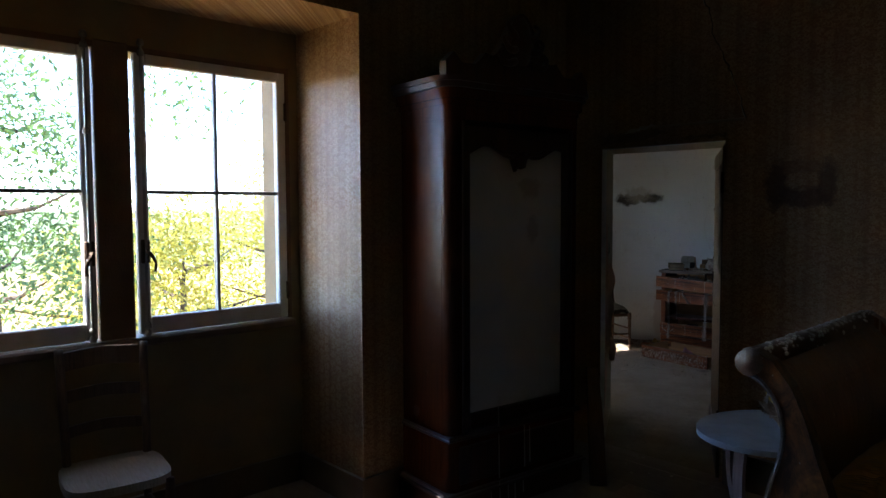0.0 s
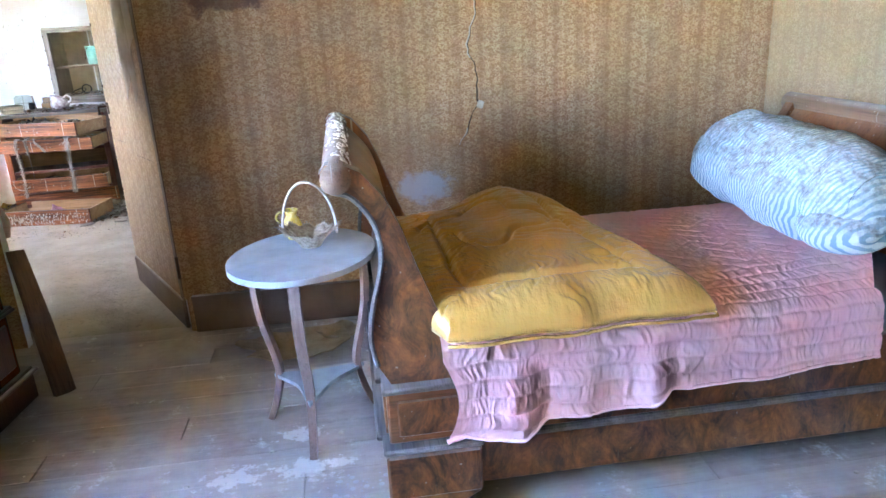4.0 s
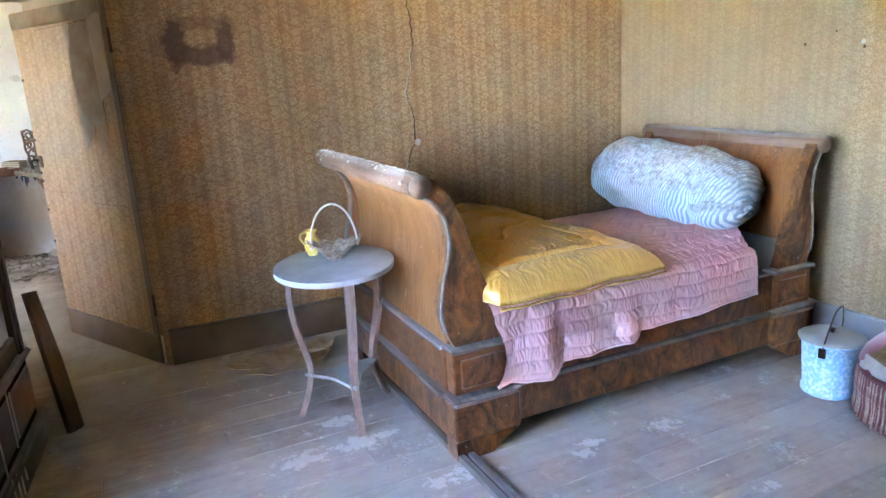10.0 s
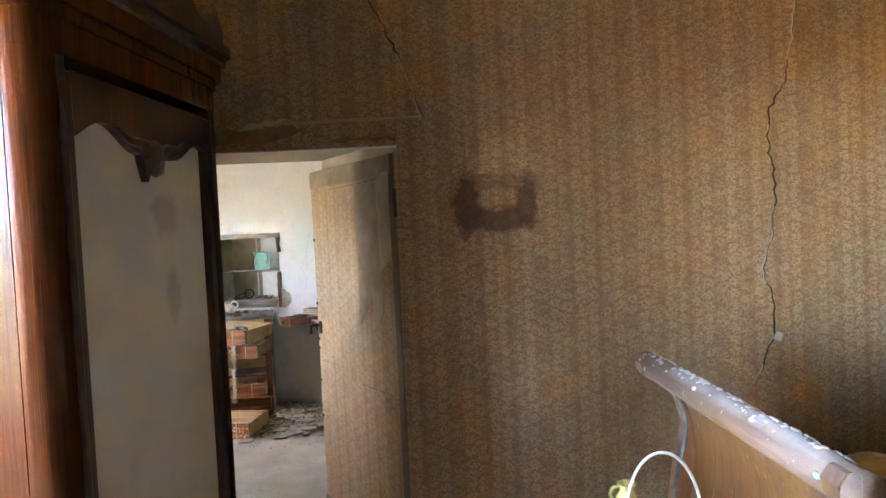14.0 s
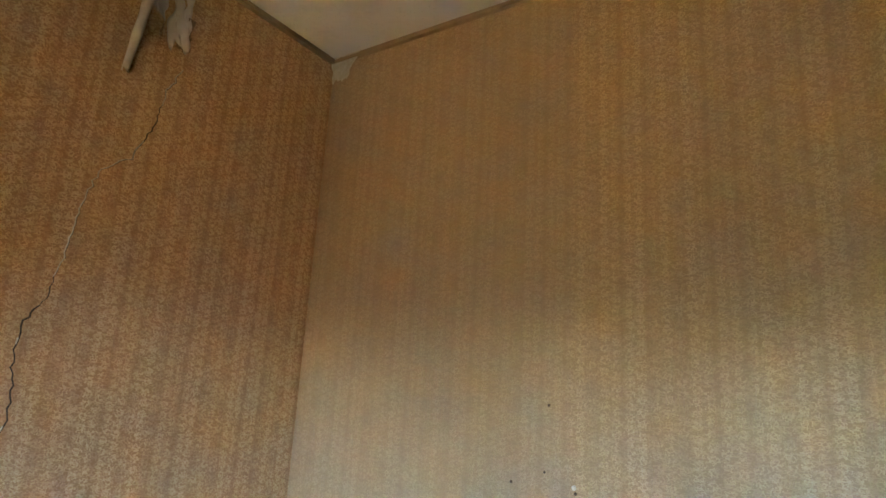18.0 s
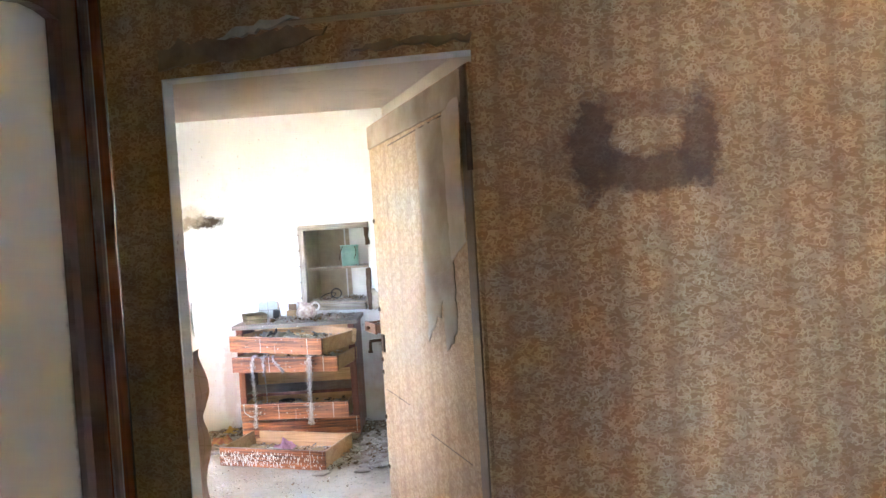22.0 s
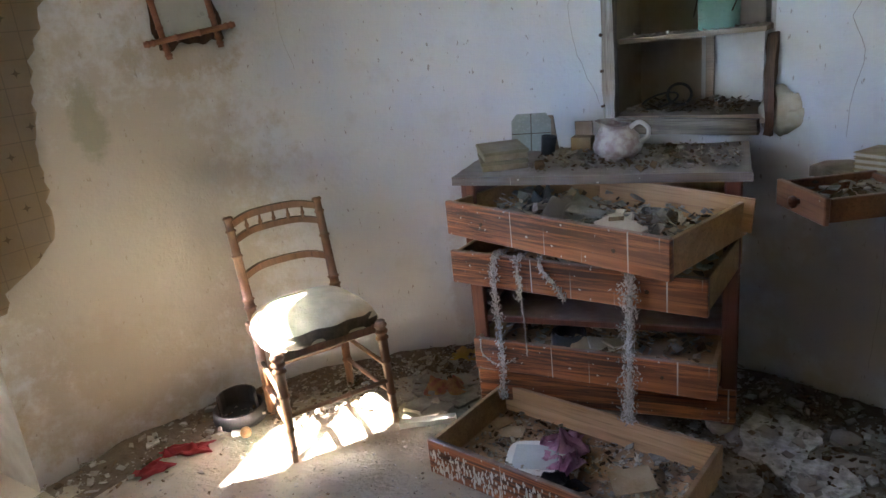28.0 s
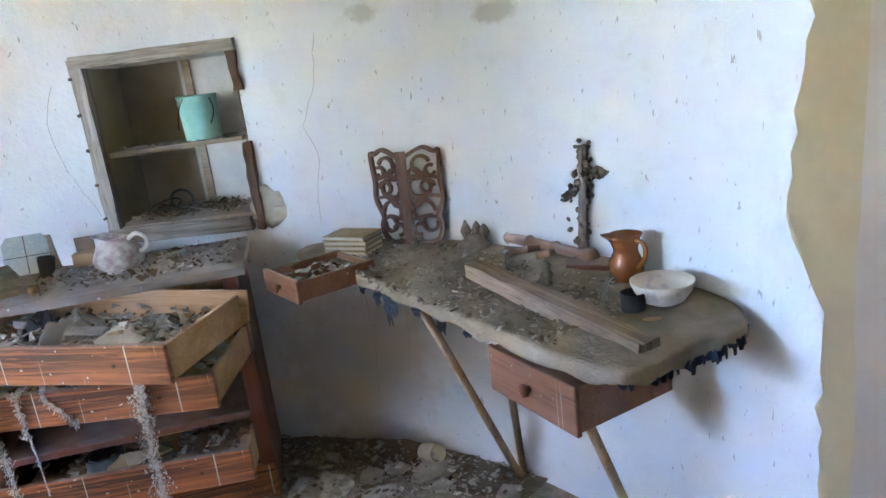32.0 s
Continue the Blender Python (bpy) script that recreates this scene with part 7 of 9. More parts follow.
part("frame", rough_bar(0.032, 0.045, HN * 0.55, (NWID - 0.005, -0.004, HN * 0.18), (0, 1, 0), 0.012, 8.0), ROTTEN, nc, "rotten brown jamb")
part("frame", rough_bar(0.035, 0.045, HN * 0.26, (NWID - 0.0, -0.004, HN * 0.9), (0, -2, 0), 0.012, 9.0), ROTTEN, nc)
bm = lathe([(0, -0.01), (0.075, -0.006), (0.088, 0.002), (0.06, 0.010), (0, 0.013)], 18, None, pose(NWID + 0.045, -0.002, 0.03, 90, 0, 0))
for v in bm.verts:
    v.co += Vector((wob(v.co.x, v.co.y, v.co.z, 0.04, 0.03), wob(v.co.y, 3, v.co.z, 0.03, 0.008), wob(v.co.z, v.co.x, 5, 0.04, 0.03)))
part("broken_plaster", bm, plain("raw broken plaster", (0.46, 0.42, 0.33), (0.33, 0.29, 0.2), 0.95, scale=25.0), nc, "lump of broken plaster", True)
for i in range(5):
    part("latch_nail", boxed((0.012, 0.03, 0.01), (-0.022, -0.03, 0.06 + 0.13 * i), (0, 20 * (i % 3 - 1), 0)), IRON, nc)
NM = pose(NL.x, NL.y, NICHE[2], 0, 0, na)
gb = thing("enamel_can", "jade green enamel can with wire handle", "can")
gb.matrix_world = NM @ pose(0.345, 0.17, 0.299)
part("body", lathe([(0, 0), (0.066, 0.0), (0.07, 0.004), (0.076, 0.165), (0.08, 0.168), (0.078, 0.174), (0.072, 0.17), (0.064, 0.01), (0, 0.01)], 28), GREEN, gb, "", True)
part("bail", tube(smooth_path([(-0.03, -0.075, 0.165), (-0.05, -0.085, 0.12), (-0.068, -0.07, 0.06), (-0.075, -0.05, 0.05)], 5), 0.003, 6), IRON, gb)
part("bail", tube(smooth_path([(0.065, -0.05, 0.16), (0.075, -0.055, 0.11), (0.06, -0.068, 0.06)], 5), 0.003, 6), IRON, gb)


def heap(name, label, m, sx, sy, n, s0, s1, mats, seed, high=0.02):
    """A litter of small bent flakes and chips over a patch sx by sy, one object for each material."""
    rnd = random.Random(seed)
    for k, mat in enumerate(mats):
        verts, faces = [], []
        for i in range(n):
            x, y = rnd.uniform(-0.5, 0.5) * sx, rnd.uniform(-0.5, 0.5) * sy
            s = rnd.uniform(s0, s1) * (0.6 + 0.8 * rnd.random() ** 3)
            z = rnd.random() ** 2 * high + s * 0.15
            q = Euler((rnd.uniform(-0.7, 0.7), rnd.uniform(-0.7, 0.7), rnd.uniform(0, 6.3))).to_matrix()
            th = s * rnd.uniform(0.08, 0.35)
            b = len(verts)
            c = [(-s, -s * rnd.uniform(0.3, 0.8)), (s * rnd.uniform(0.5, 1), -s * 0.5), (s, s * rnd.uniform(0.2, 0.7)), (-s * rnd.uniform(0.3, 1), s * 0.6)]
            for zz in (0, th):
                for cx_, cy_ in c:
                    verts.append(m @ (Vector((x, y, z)) + q @ Vector((cx_, cy_, zz + 0.2 * s * (cx_ / s) ** 2))))
            faces += [(b, b + 3, b + 2, b + 1), (b + 4, b + 5, b + 6, b + 7)] + [(b + j, b + (j + 1) % 4, b + 4 + (j + 1) % 4, b + 4 + j) for j in range(4)]
        me = bpy.data.meshes.new(name)
        me.from_pydata(verts, [], faces)
        me.materials.append(mat)
        tagged(new(name, me), label, "rubble", kind="stuff")


heap("niche_litter", "dead leaves and dirt in the cupboard", NM @ pose(0.25, 0.16, 0.016), 0.42, 0.26, 160, 0.006, 0.018, (LEAFBITS, LIMESTONE), 3, 0.02)
heap("shelf_litter", "dust and flakes on the shelf", NM @ pose(0.26, 0.1, 0.30), 0.48, 0.14, 50, 0.004, 0.01, (LIMESTONE,), 4, 0.006)
wr_ = thing("wire_coil", "rusty coil of wire in the cupboard", "wire")
wr_.matrix_world = NM @ pose(0.17, 0.13, 0.02)
part("loop", tube([(0.07 * math.cos(a) - 0.03, 0.03 * math.sin(a), 0.03 + 0.028 * math.sin(a + 0.6)) for a in [0.25 * i for i in range(26)]], 0.004, 6), DARKSTUFF, wr_)
part("loop", tube([(0.045 * math.cos(a) + 0.04, 0.02, 0.05 + 0.04 * math.sin(a)) for a in [0.25 * i for i in range(26)]], 0.006, 6), DARKSTUFF, wr_)

# Chest of drawers, its drawers pulled out and askew.
CHM = pose(-2.16, 3.15, 0, 0, 0, 8.8)
ch = thing("chest_of_drawers", "rotten rosewood chest, drawers hanging out askew", "chest", -2.16, 3.15, 0, 8.8)
CW, CD, CH = 0.885, 0.43, 0.885
part("side", boxed((0.025, CD, CH - 0.05), (0.0125, CD / 2, CH / 2 + 0.025), bevel=0.003), CARCASS, ch)
part("side", boxed((0.025, CD, CH - 0.05), (CW - 0.0125, CD / 2, CH / 2 + 0.025), bevel=0.003), CARCASS, ch)
part("back", boxed((CW - 0.05, 0.012, CH - 0.1), (CW / 2, CD - 0.008, CH / 2 + 0.03)), PINE, ch)
part("post", boxed((0.05, 0.03, CH - 0.05), (0.025, -0.004, CH / 2 + 0.025), bevel=0.006), wood("worn red post", (0.24, 0.08, 0.035), (0.14, 0.045, 0.02), 2, 0.5, 1.0), ch)
part("post", boxed((0.05, 0.03, CH - 0.05), (CW - 0.025, -0.004, CH / 2 + 0.025), bevel=0.006), CARCASS, ch)
part("top", rough_bar(CW + 0.05, CD + 0.035, 0.028, (CW / 2, CD / 2 - 0.012, CH + 0.012), (0, 0, 0), 0.003, 3.0), wood("grey dirty chest top", (0.25, 0.22, 0.19), (0.14, 0.11, 0.09), 0, 0.85, 1.0, drips=0.8, dust=0.7), ch, "dirty warped top")
for z in (0.725, 0.565, 0.385, 0.2):
    part("rail", boxed((CW - 0.08, 0.04, 0.026), (CW / 2, 0.012, z), bevel=0.004), CARCASS, ch)
for z in (0.71, 0.55, 0.37, 0.19):
    part("dust_board", boxed((CW - 0.05, CD - 0.06, 0.008), (CW / 2, CD / 2 + 0.01, z)), CARCASS, ch)
part("plinth", boxed((CW, 0.03, 0.13), (CW / 2, -0.008, 0.125), bevel=0.006), ROSEWOOD, ch)
for x in (0.05, CW - 0.05):
    for y in (0.03, CD - 0.05):
        part("foot", lathe([(0, 0), (0.035, 0.0), (0.045, 0.02), (0.045, 0.045), (0.03, 0.062), (0, 0.062)], 16, None, pose(x, y, -0.002)), RAWWOOD, ch, "pale bun foot", True)


def drawer_parts(front_ob, w, d, h, inside):
    """Sides, back and bottom behind a drawer front, in its own coordinates."""
    part("drawer_side", boxed((0.014, d, h - 0.012), (0.012, d / 2 + 0.01, h / 2), bevel=0.002), inside, front_ob)
    part("drawer_side", boxed((0.014, d, h - 0.012), (w - 0.012, d / 2 + 0.01, h / 2), bevel=0.002), inside, front_ob)
    part("drawer_back", boxed((w - 0.04, 0.012, h - 0.02), (w / 2, d, h / 2), bevel=0.002), inside, front_ob)
    part("drawer_bottom", boxed((w - 0.03, d - 0.02, 0.008), (w / 2, d / 2, 0.012)), inside, front_ob)


def chest_drawer(x, y, z, rz, w, d, h, label):
    f = part("drawer", boxed((w, 0.02, h), (w / 2, 0, h / 2), bevel=0.003), ROSEWOOD, ch, label)
    f.matrix_local = CHM.inverted() @ pose(x, y, z, 0, 0, rz)
    drawer_parts(f, w, d, h, PINE)
    for kx in (0.2, 0.8):
        part("keyhole", lathe([(0, 0), (0.006, 0), (0.006, 0.003), (0, 0.003)], 8, None, pose(kx * w, -0.011, h / 2, 90, 0, 0)), IRON, f)
    return pose(x, y, z, 0, 0, rz)


D1 = chest_drawer(-2.165, 3.045, 0.738, -17.7, 0.825, 0.40, 0.115, "top drawer pulled out askew, full of rubbish")
D2 = chest_drawer(-2.118, 2.965, 0.60, -4.2, 0.81, 0.40, 0.11, "second drawer pulled far out")
D4 = chest_drawer(-2.14, 3.095, 0.215, 3.0, 0.82, 0.40, 0.118, "bottom drawer half open")
BITS = (LEAFBITS, GREYBITS, LIMESTONE, PALE)
heap("drawer_rubbish", "leaves, scraps and glass in the top drawer", D1 @ pose(0.43, 0.2, 0.03), 0.74, 0.33, 240, 0.006, 0.026, BITS, 11, 0.06)
heap("drawer_rubbish", "litter in the second drawer", D2 @ pose(0.4, 0.2, 0.03), 0.74, 0.33, 90, 0.008, 0.03, (LEAFBITS, GREYBITS), 12, 0.05)
heap("drawer_rubbish", "litter in the bottom drawer", D4 @ pose(0.4, 0.2, 0.03), 0.74, 0.33, 120, 0.006, 0.025, (LEAFBITS, GREYBITS, LIMESTONE), 13, 0.03)

# Drawer lying on the floor.
FDM = pose(-2.15, 2.745, 0.0, 0, 0, -9.0)
fd = thing("drawer_box", "loose drawer on the floor, splashed white, full of litter", "drawer", -2.15, 2.745, 0, -9.0)
part("front", boxed((0.81, 0.02, 0.13), (0.405, 0, 0.066), bevel=0.003), ROSEWOOD, fd, "front spattered with droppings")
part("side", boxed((0.015, 0.42, 0.12), (0.012, 0.22, 0.062), bevel=0.002), PINE, fd)
part("side", boxed((0.015, 0.42, 0.12), (0.798, 0.22, 0.062), bevel=0.002), PINE, fd)
part("back", boxed((0.775, 0.014, 0.115), (0.405, 0.422, 0.062), bevel=0.002), PINE, fd)
part("bottom", boxed((0.78, 0.41, 0.008), (0.405, 0.215, 0.012)), PINE, fd)
bm = bmesh.new()
rnd = random.Random(5)
for i in range(420):
    x, z = rnd.uniform(0.01, 0.79), 0.012 + 0.09 * rnd.random() ** 1.2
    if x > 0.5 and rnd.random() < 0.45:
        continue
    s = rnd.uniform(0.002, 0.006)
    lathe([(s, 0), (s * 0.8, 0.0015), (0, 0.002)], 5, bm, pose(x, -0.0102, z, 90, 0, 0) @ Matrix.Diagonal((0.7, rnd.uniform(1, 3.2), 1, 1)))
sp_ = part("white_crust", bm, WHITEDRIP, fd, "white droppings")
sp_["kind"] = "stuff"
heap("drawer_litter", "seed husks and scraps in the loose drawer", FDM @ pose(0.41, 0.21, 0.018), 0.75, 0.38, 330, 0.004, 0.013, (GREYBITS, LEAFBITS, LIMESTONE, PALE), 15, 0.012)


def crumple(name, m, sx, sy, h, seed, material, label, category):
    """A crumpled cloth."""
    bm = bmesh.new()
    def f(u, v):
        x, y = (u - 0.5) * sx, (v - 0.5) * sy
        z = h * (0.5 + 0.9 * noise.noise(Vector((u * 3.3, v * 3.3, seed))) + 0.45 * noise.noise(Vector((u * 8, v * 8, seed + 9))))
        z *= 0.25 + math.sin(math.pi * u) * math.sin(math.pi * v)
        return Vector((x + 0.25 * sx * noise.noise(Vector((u * 2.5, v * 2.5, seed + 3))), y + 0.25 * sy * noise.noise(Vector((u * 2.5, v * 2.5, seed + 6))), max(0.004, z)))
    add_grid(bm, f, 34, 34)
    bmesh.ops.solidify(bm, geom=bm.faces[:], thickness=0.003)
    bm.transform(m)
    return solo(name, bm, material, label, category, smooth=True)


MAUVE = plain("mauve satin rag", (0.54, 0.32, 0.46), (0.36, 0.15, 0.24), 0.5, scale=20.0)
crumple("rag", FDM @ pose(0.35, 0.27, 0.045, 0, 0, 30), 0.15, 0.12, 0.06, 1.0, MAUVE, "crumpled mauve rag in the loose drawer", "rag")
crumple("rag", FDM @ pose(0.40, 0.20, 0.04, 0, 0, 75), 0.12, 0.07, 0.05, 12.0, MAUVE, "twisted mauve strip in the loose drawer", "rag")
crumple("rag", FDM @ pose(0.42, 0.12, 0.025, 0, 0, -20), 0.13, 0.10, 0.04, 6.0, DARKSTUFF, "small black cloth in the loose drawer", "rag")
tr = thing("tray", "white dented enamel tray in the loose drawer", "tray")
tr.matrix_world = FDM @ pose(0.29, 0.19, 0.03, 14, -6, 18)
part("rim", prism([(0.10 * abs(math.cos(a)) ** 0.5 * (1 if math.cos(a) > 0 else -1), 0.07 * abs(math.sin(a)) ** 0.5 * (1 if math.sin(a) > 0 else -1)) for a in [6.2832 * i / 28 + 0.01 for i in range(28)]], 0, 0.012, None, None, 0.004), WHITEPAINT, tr)
part("floor", boxed((0.15, 0.1, 0.004), (0, 0, 0.014), bevel=0.001), plain("grey blue enamel", (0.45, 0.50, 0.52), (0.36, 0.4, 0.42), 0.4), tr)
for i, (x, y, s, rz) in enumerate(((0.14, 0.28, 0.08, 20), (0.60, 0.24, 0.13, 40), (0.08, 0.3, 0.06, 65), (0.7, 0.12, 0.05, 10))):
    bm = boxed((s, s * 0.8, 0.003), (0, 0, 0), bevel=0.0008)
    solo("card", bm, CARD, "scrap of brown card in the loose drawer", "card", FDM @ pose(x, y, 0.034 + 0.004 * i, 6, -5, rz), "cards in the drawer")

# Things in the top drawer.
crumple("rag", D1 @ pose(0.25, 0.22, 0.055, 0, 0, 10), 0.16, 0.14, 0.08, 2.0, DARKSTUFF, "dark rag in the top drawer", "rag")
crumple("rag", D1 @ pose(0.36, 0.2, 0.06, 0, 0, 40), 0.17, 0.15, 0.08, 3.5, LINT, "grey woollen rag in the top drawer", "rag")
jr = thing("glass_jar", "empty glass jar lying in the top drawer", "jar")
jr.matrix_world = D1 @ pose(0.61, 0.21, 0.088, 0, 90, 10)
part("body", lathe([(0, 0), (0.026, 0), (0.028, 0.01), (0.028, 0.075), (0.02, 0.085), (0.02, 0.095), (0, 0.095)], 18), CLEAR, jr, "", True)
bm = boxed((0.16, 0.09, 0.004), (0, 0, 0), bevel=0.001)
solo("card", bm, PALE, "pale card in the top drawer", "card", D1 @ pose(0.62, 0.07, 0.095, 14, 4, -25), "cards in the drawer")
bm = boxed((0.11, 0.05, 0.006), (0, 0, 0), bevel=0.002)
solo("knife_box", bm, STEEL, "flat tin in the top drawer", "tin", D1 @ pose(0.46, 0.14, 0.1, 8, 8, 15))
bm = boxed((0.5, 0.006, 0.10), (0, 0, 0), bevel=0.002)
solo("thin_board", bm, PINE, "thin curved board at the back of the top drawer", "board", D1 @ pose(0.6, 0.375, 0.085, -8, 3, 3))
bl = thing("belt_coil", "coiled dark leather belt in the bottom drawer", "belt")
bl.matrix_world = D4 @ pose(0.30, 0.16, 0.03)
for r in (0.06, 0.05):
    part("coil", ribbon([(r * math.cos(a), r * math.sin(a), 0.04) for a in [6.2832 * i / 24 for i in range(24)]], 0.06, 0.003, (0, 0, 1)), DARKSTUFF, bl)
for i in range(3):
    bm = boxed((0.09, 0.06, 0.008), (0, 0, 0), bevel=0.002)
    solo("box_scrap", bm, PALE if i else CARD, "broken box piece in the bottom drawer", "box", D4 @ pose(0.37 + 0.05 * i, 0.12 + 0.02 * i, 0.075, 30 - 12 * i, 14, 30 * i), "box scraps")

# Lint and dirty lace hanging from the drawers.
def lint(points, wid, seed, label="matted grey lint hanging from a drawer"):
    rnd = random.Random(seed)
    t = thing("hanging_lint", label, "lint", *points[0], group="hanging lint")
    path = smooth_path(points, 8)
    bm = bmesh.new()
    tube(path, [0.0016 + wid * 0.10 * (1 + noise.noise(p * 30)) for p in path], 5, bm)
    ln = sum((b - a).length for a, b in zip(path, path[1:]))
    for i in range(int(ln * 1500 * max(0.15, wid / 0.024))):
        k = rnd.uniform(0, len(path) - 1.001)
        p = path[int(k)].lerp(path[int(k) + 1], k % 1)
        w = wid * (0.55 + 0.5 * noise.noise(Vector((p.z * 25, seed, 0))))
        p = p + Vector((rnd.gauss(0, w * 0.46), rnd.uniform(-w * 0.5, 0.0), rnd.gauss(0, 0.004)))
        s_ = rnd.uniform(0.0014, 0.0055)
        lathe([(0, -s_), (s_ * 0.7, -s_ * 0.3), (s_ * 0.6, s_ * 0.5), (0, s_)], 4, bm, Matrix.Translation(p) @ pose(0, 0, 0, rnd.uniform(-60, 60), rnd.uniform(-60, 60), rnd.uniform(0, 360)) @ Matrix.Diagonal((0.6, 0.6, rnd.uniform(1, 2.2), 1)))
    pw("strand", bm, LINT, t)


def on(m, x, y, z):
    return m @ Vector((x, y, z))


lint([on(D2, 0.175, 0.02, 0.115), on(D2, 0.172, -0.02, 0.10), on(D2, 0.165, -0.022, 0.0), on(D2, 0.17, -0.02, -0.12), on(D2, 0.165, -0.01, -0.28), on(D2, 0.15, 0.0, -0.40)], 0.032, 1)
lint([on(D2, 0.25, 0.02, 0.115), on(D2, 0.25, -0.018, 0.10), on(D2, 0.255, -0.02, 0.02), on(D2, 0.25, -0.02, -0.02)], 0.024, 2)
lint([on(D2, 0.255, -0.02, 0.0), on(D2, 0.262, -0.02, -0.1), on(D2, 0.258, -0.01, -0.22)], 0.003, 3, "single thread hanging from a drawer")
lint([on(D2, 0.32, 0.01, 0.115), on(D2, 0.33, -0.018, 0.09), on(D2, 0.37, -0.018, 0.045), on(D2, 0.40, -0.018, 0.0)], 0.026, 4)
lint([on(D2, 0.60, 0.0, 0.118), on(D2, 0.605, -0.025, 0.10), on(D2, 0.605, -0.028, 0.0), on(D2, 0.60, -0.03, -0.12), on(D2, 0.595, -0.02, -0.27), on(D2, 0.585, -0.012, -0.37)], 0.050, 5)
lint([on(D4, 0.03, -0.012, 0.12), on(D4, 0.035, -0.014, 0.06), on(D4, 0.10, -0.014, 0.025), on(D4, 0.16, -0.014, 0.06)], 0.004, 6, "looped thread on the bottom drawer")

# On the chest.
TOPZ = 0.914


def on_chest(x, y, rz=0, dz=0.0, rx=0, ry=0):
    return CHM @ pose(x, y, TOPZ + dz, rx, ry, rz)


for k, (dz, rz, sx) in enumerate(((0.0, 22, 0.155), (0.034, 26, 0.15))):
    bx = thing("flat_box", "small dirty decorated box stacked on the chest", "box", group="stacked boxes")
    bx.matrix_world = on_chest(0.105, 0.145, rz, dz)
    part("body", boxed((sx, 0.20, 0.02), (0, 0, 0.011), bevel=0.002), plain("box paper", (0.34, 0.30, 0.20), (0.22, 0.18, 0.11), 0.8, scale=25.0), bx)
    part("lid", boxed((sx + 0.006, 0.206, 0.012), (0, 0, 0.027), bevel=0.002), plain("mossy box lid", (0.26, 0.24, 0.15), (0.18, 0.16, 0.10), 0.85, scale=20.0), bx, "worn lid")
gf = thing("leaning_picture", "small leaning picture glass with cut corners", "frame")
gf.matrix_world = on_chest(0.155, 0.365, 4, 0.002, -14)
oc = [(-0.075, 0), (0.075, 0), (0.075, 0.115), (0.055, 0.14), (-0.055, 0.14), (-0.075, 0.115)]
part("glass", prism(oc, -0.003, 0.003, TO_XZ), plain("greenish grey glass", (0.34, 0.37, 0.33), (0.27, 0.30, 0.27), 0.25, scale=10.0), gf)
part("came", boxed((0.003, 0.008, 0.138), (0.0, 0, 0.07)), IRON, gf)
part("came", boxed((0.146, 0.008, 0.003), (0, 0, 0.065)), IRON, gf)
part("back_support", prism([(0.075, 0), (0.10, 0.0), (0.08, 0.13), (0.065, 0.13)], 0.0, 0.03, TO_XZ), RAWWOOD, gf)
cp = thing("cup", "small dark metal cup on the chest", "cup")
cp.matrix_world = on_chest(0.235, 0.285, 0, 0.001, 0, 8)
part("body", lathe([(0, 0), (0.022, 0), (0.024, 0.004), (0.028, 0.07), (0.025, 0.07), (0.021, 0.006), (0, 0.006)], 18), DARKSTUFF, cp, "", True)
sb = thing("card_box", "small open brown cardboard box", "box")
sb.matrix_world = on_chest(0.355, 0.335, -6)
part("body", boxed((0.075, 0.05, 0.055), (0, 0, 0.0285), bevel=0.002), plain("brown card", (0.36, 0.24, 0.12), (0.27, 0.17, 0.08), 0.85, scale=15.0), sb)
part("lid", boxed((0.065, 0.006, 0.05), (0.0, 0.02, 0.082), bevel=0.001), plain("dark card", (0.20, 0.13, 0.07), (0.14, 0.09, 0.05), 0.85), sb)
n = Nodes("pink mottled china")
CHINA = n.done(n.mix(n.ramp(n.noise(28.0, 4.0), 0.4, 0.62), (0.46, 0.43, 0.39), (0.25, 0.18, 0.17)), 0.4, 0.0, n.noise(50.0, 3.0), 0.001)
jb = thing("china_jug", "squat pink and white china jug, dirty", "jug")
jb.matrix_world = on_chest(0.50, 0.185, -14)
jug_prof = [(0, 0), (0.045, 0.0), (0.05, 0.005), (0.078, 0.03), (0.083, 0.05), (0.072, 0.078), (0.05, 0.1), (0.043, 0.108), (0.046, 0.118), (0.04, 0.118), (0.038, 0.1), (0, 0.09)]
bm = lathe(jug_prof, 32)
for v in bm.verts:
    if v.co.z > 0.1 and v.co.x < -0.01:
        v.co.x -= 0.03 * (v.co.z - 0.095) / 0.023
        v.co.z += 0.014
part("body", bm, CHINA, jb, "", True)
part("handle", tube(smooth_path([(0.045, 0, 0.108), (0.075, 0, 0.125), (0.105, 0, 0.105), (0.10, 0, 0.075), (0.074, 0, 0.062)], 6), 0.0075, 8), WHITEPAINT, jb, "white loop handle", True)
bb = thing("light_bulb", "dead light bulb lying on the chest", "bulb")
bb.matrix_world = on_chest(0.665, 0.20, 30, 0.018, 0, 80)
part("glass", lathe([(0, -0.018), (0.012, -0.014), (0.018, 0), (0.014, 0.014), (0.008, 0.022), (0.008, 0.03)], 16), CLEAR, bb, "", True)
part("cap", lathe([(0.009, 0.028), (0.0095, 0.045), (0.006, 0.05), (0, 0.05)], 12), STEEL, bb, "", True)
ep = thing("egg_cup", "small dirty pot on the chest's edge", "pot")
ep.matrix_world = on_chest(0.26, 0.06, 0)
part("body", lathe([(0, 0), (0.014, 0), (0.018, 0.01), (0.016, 0.028), (0.012, 0.028), (0.01, 0.008), (0, 0.008)], 12), LEAFBITS, ep, "", True)
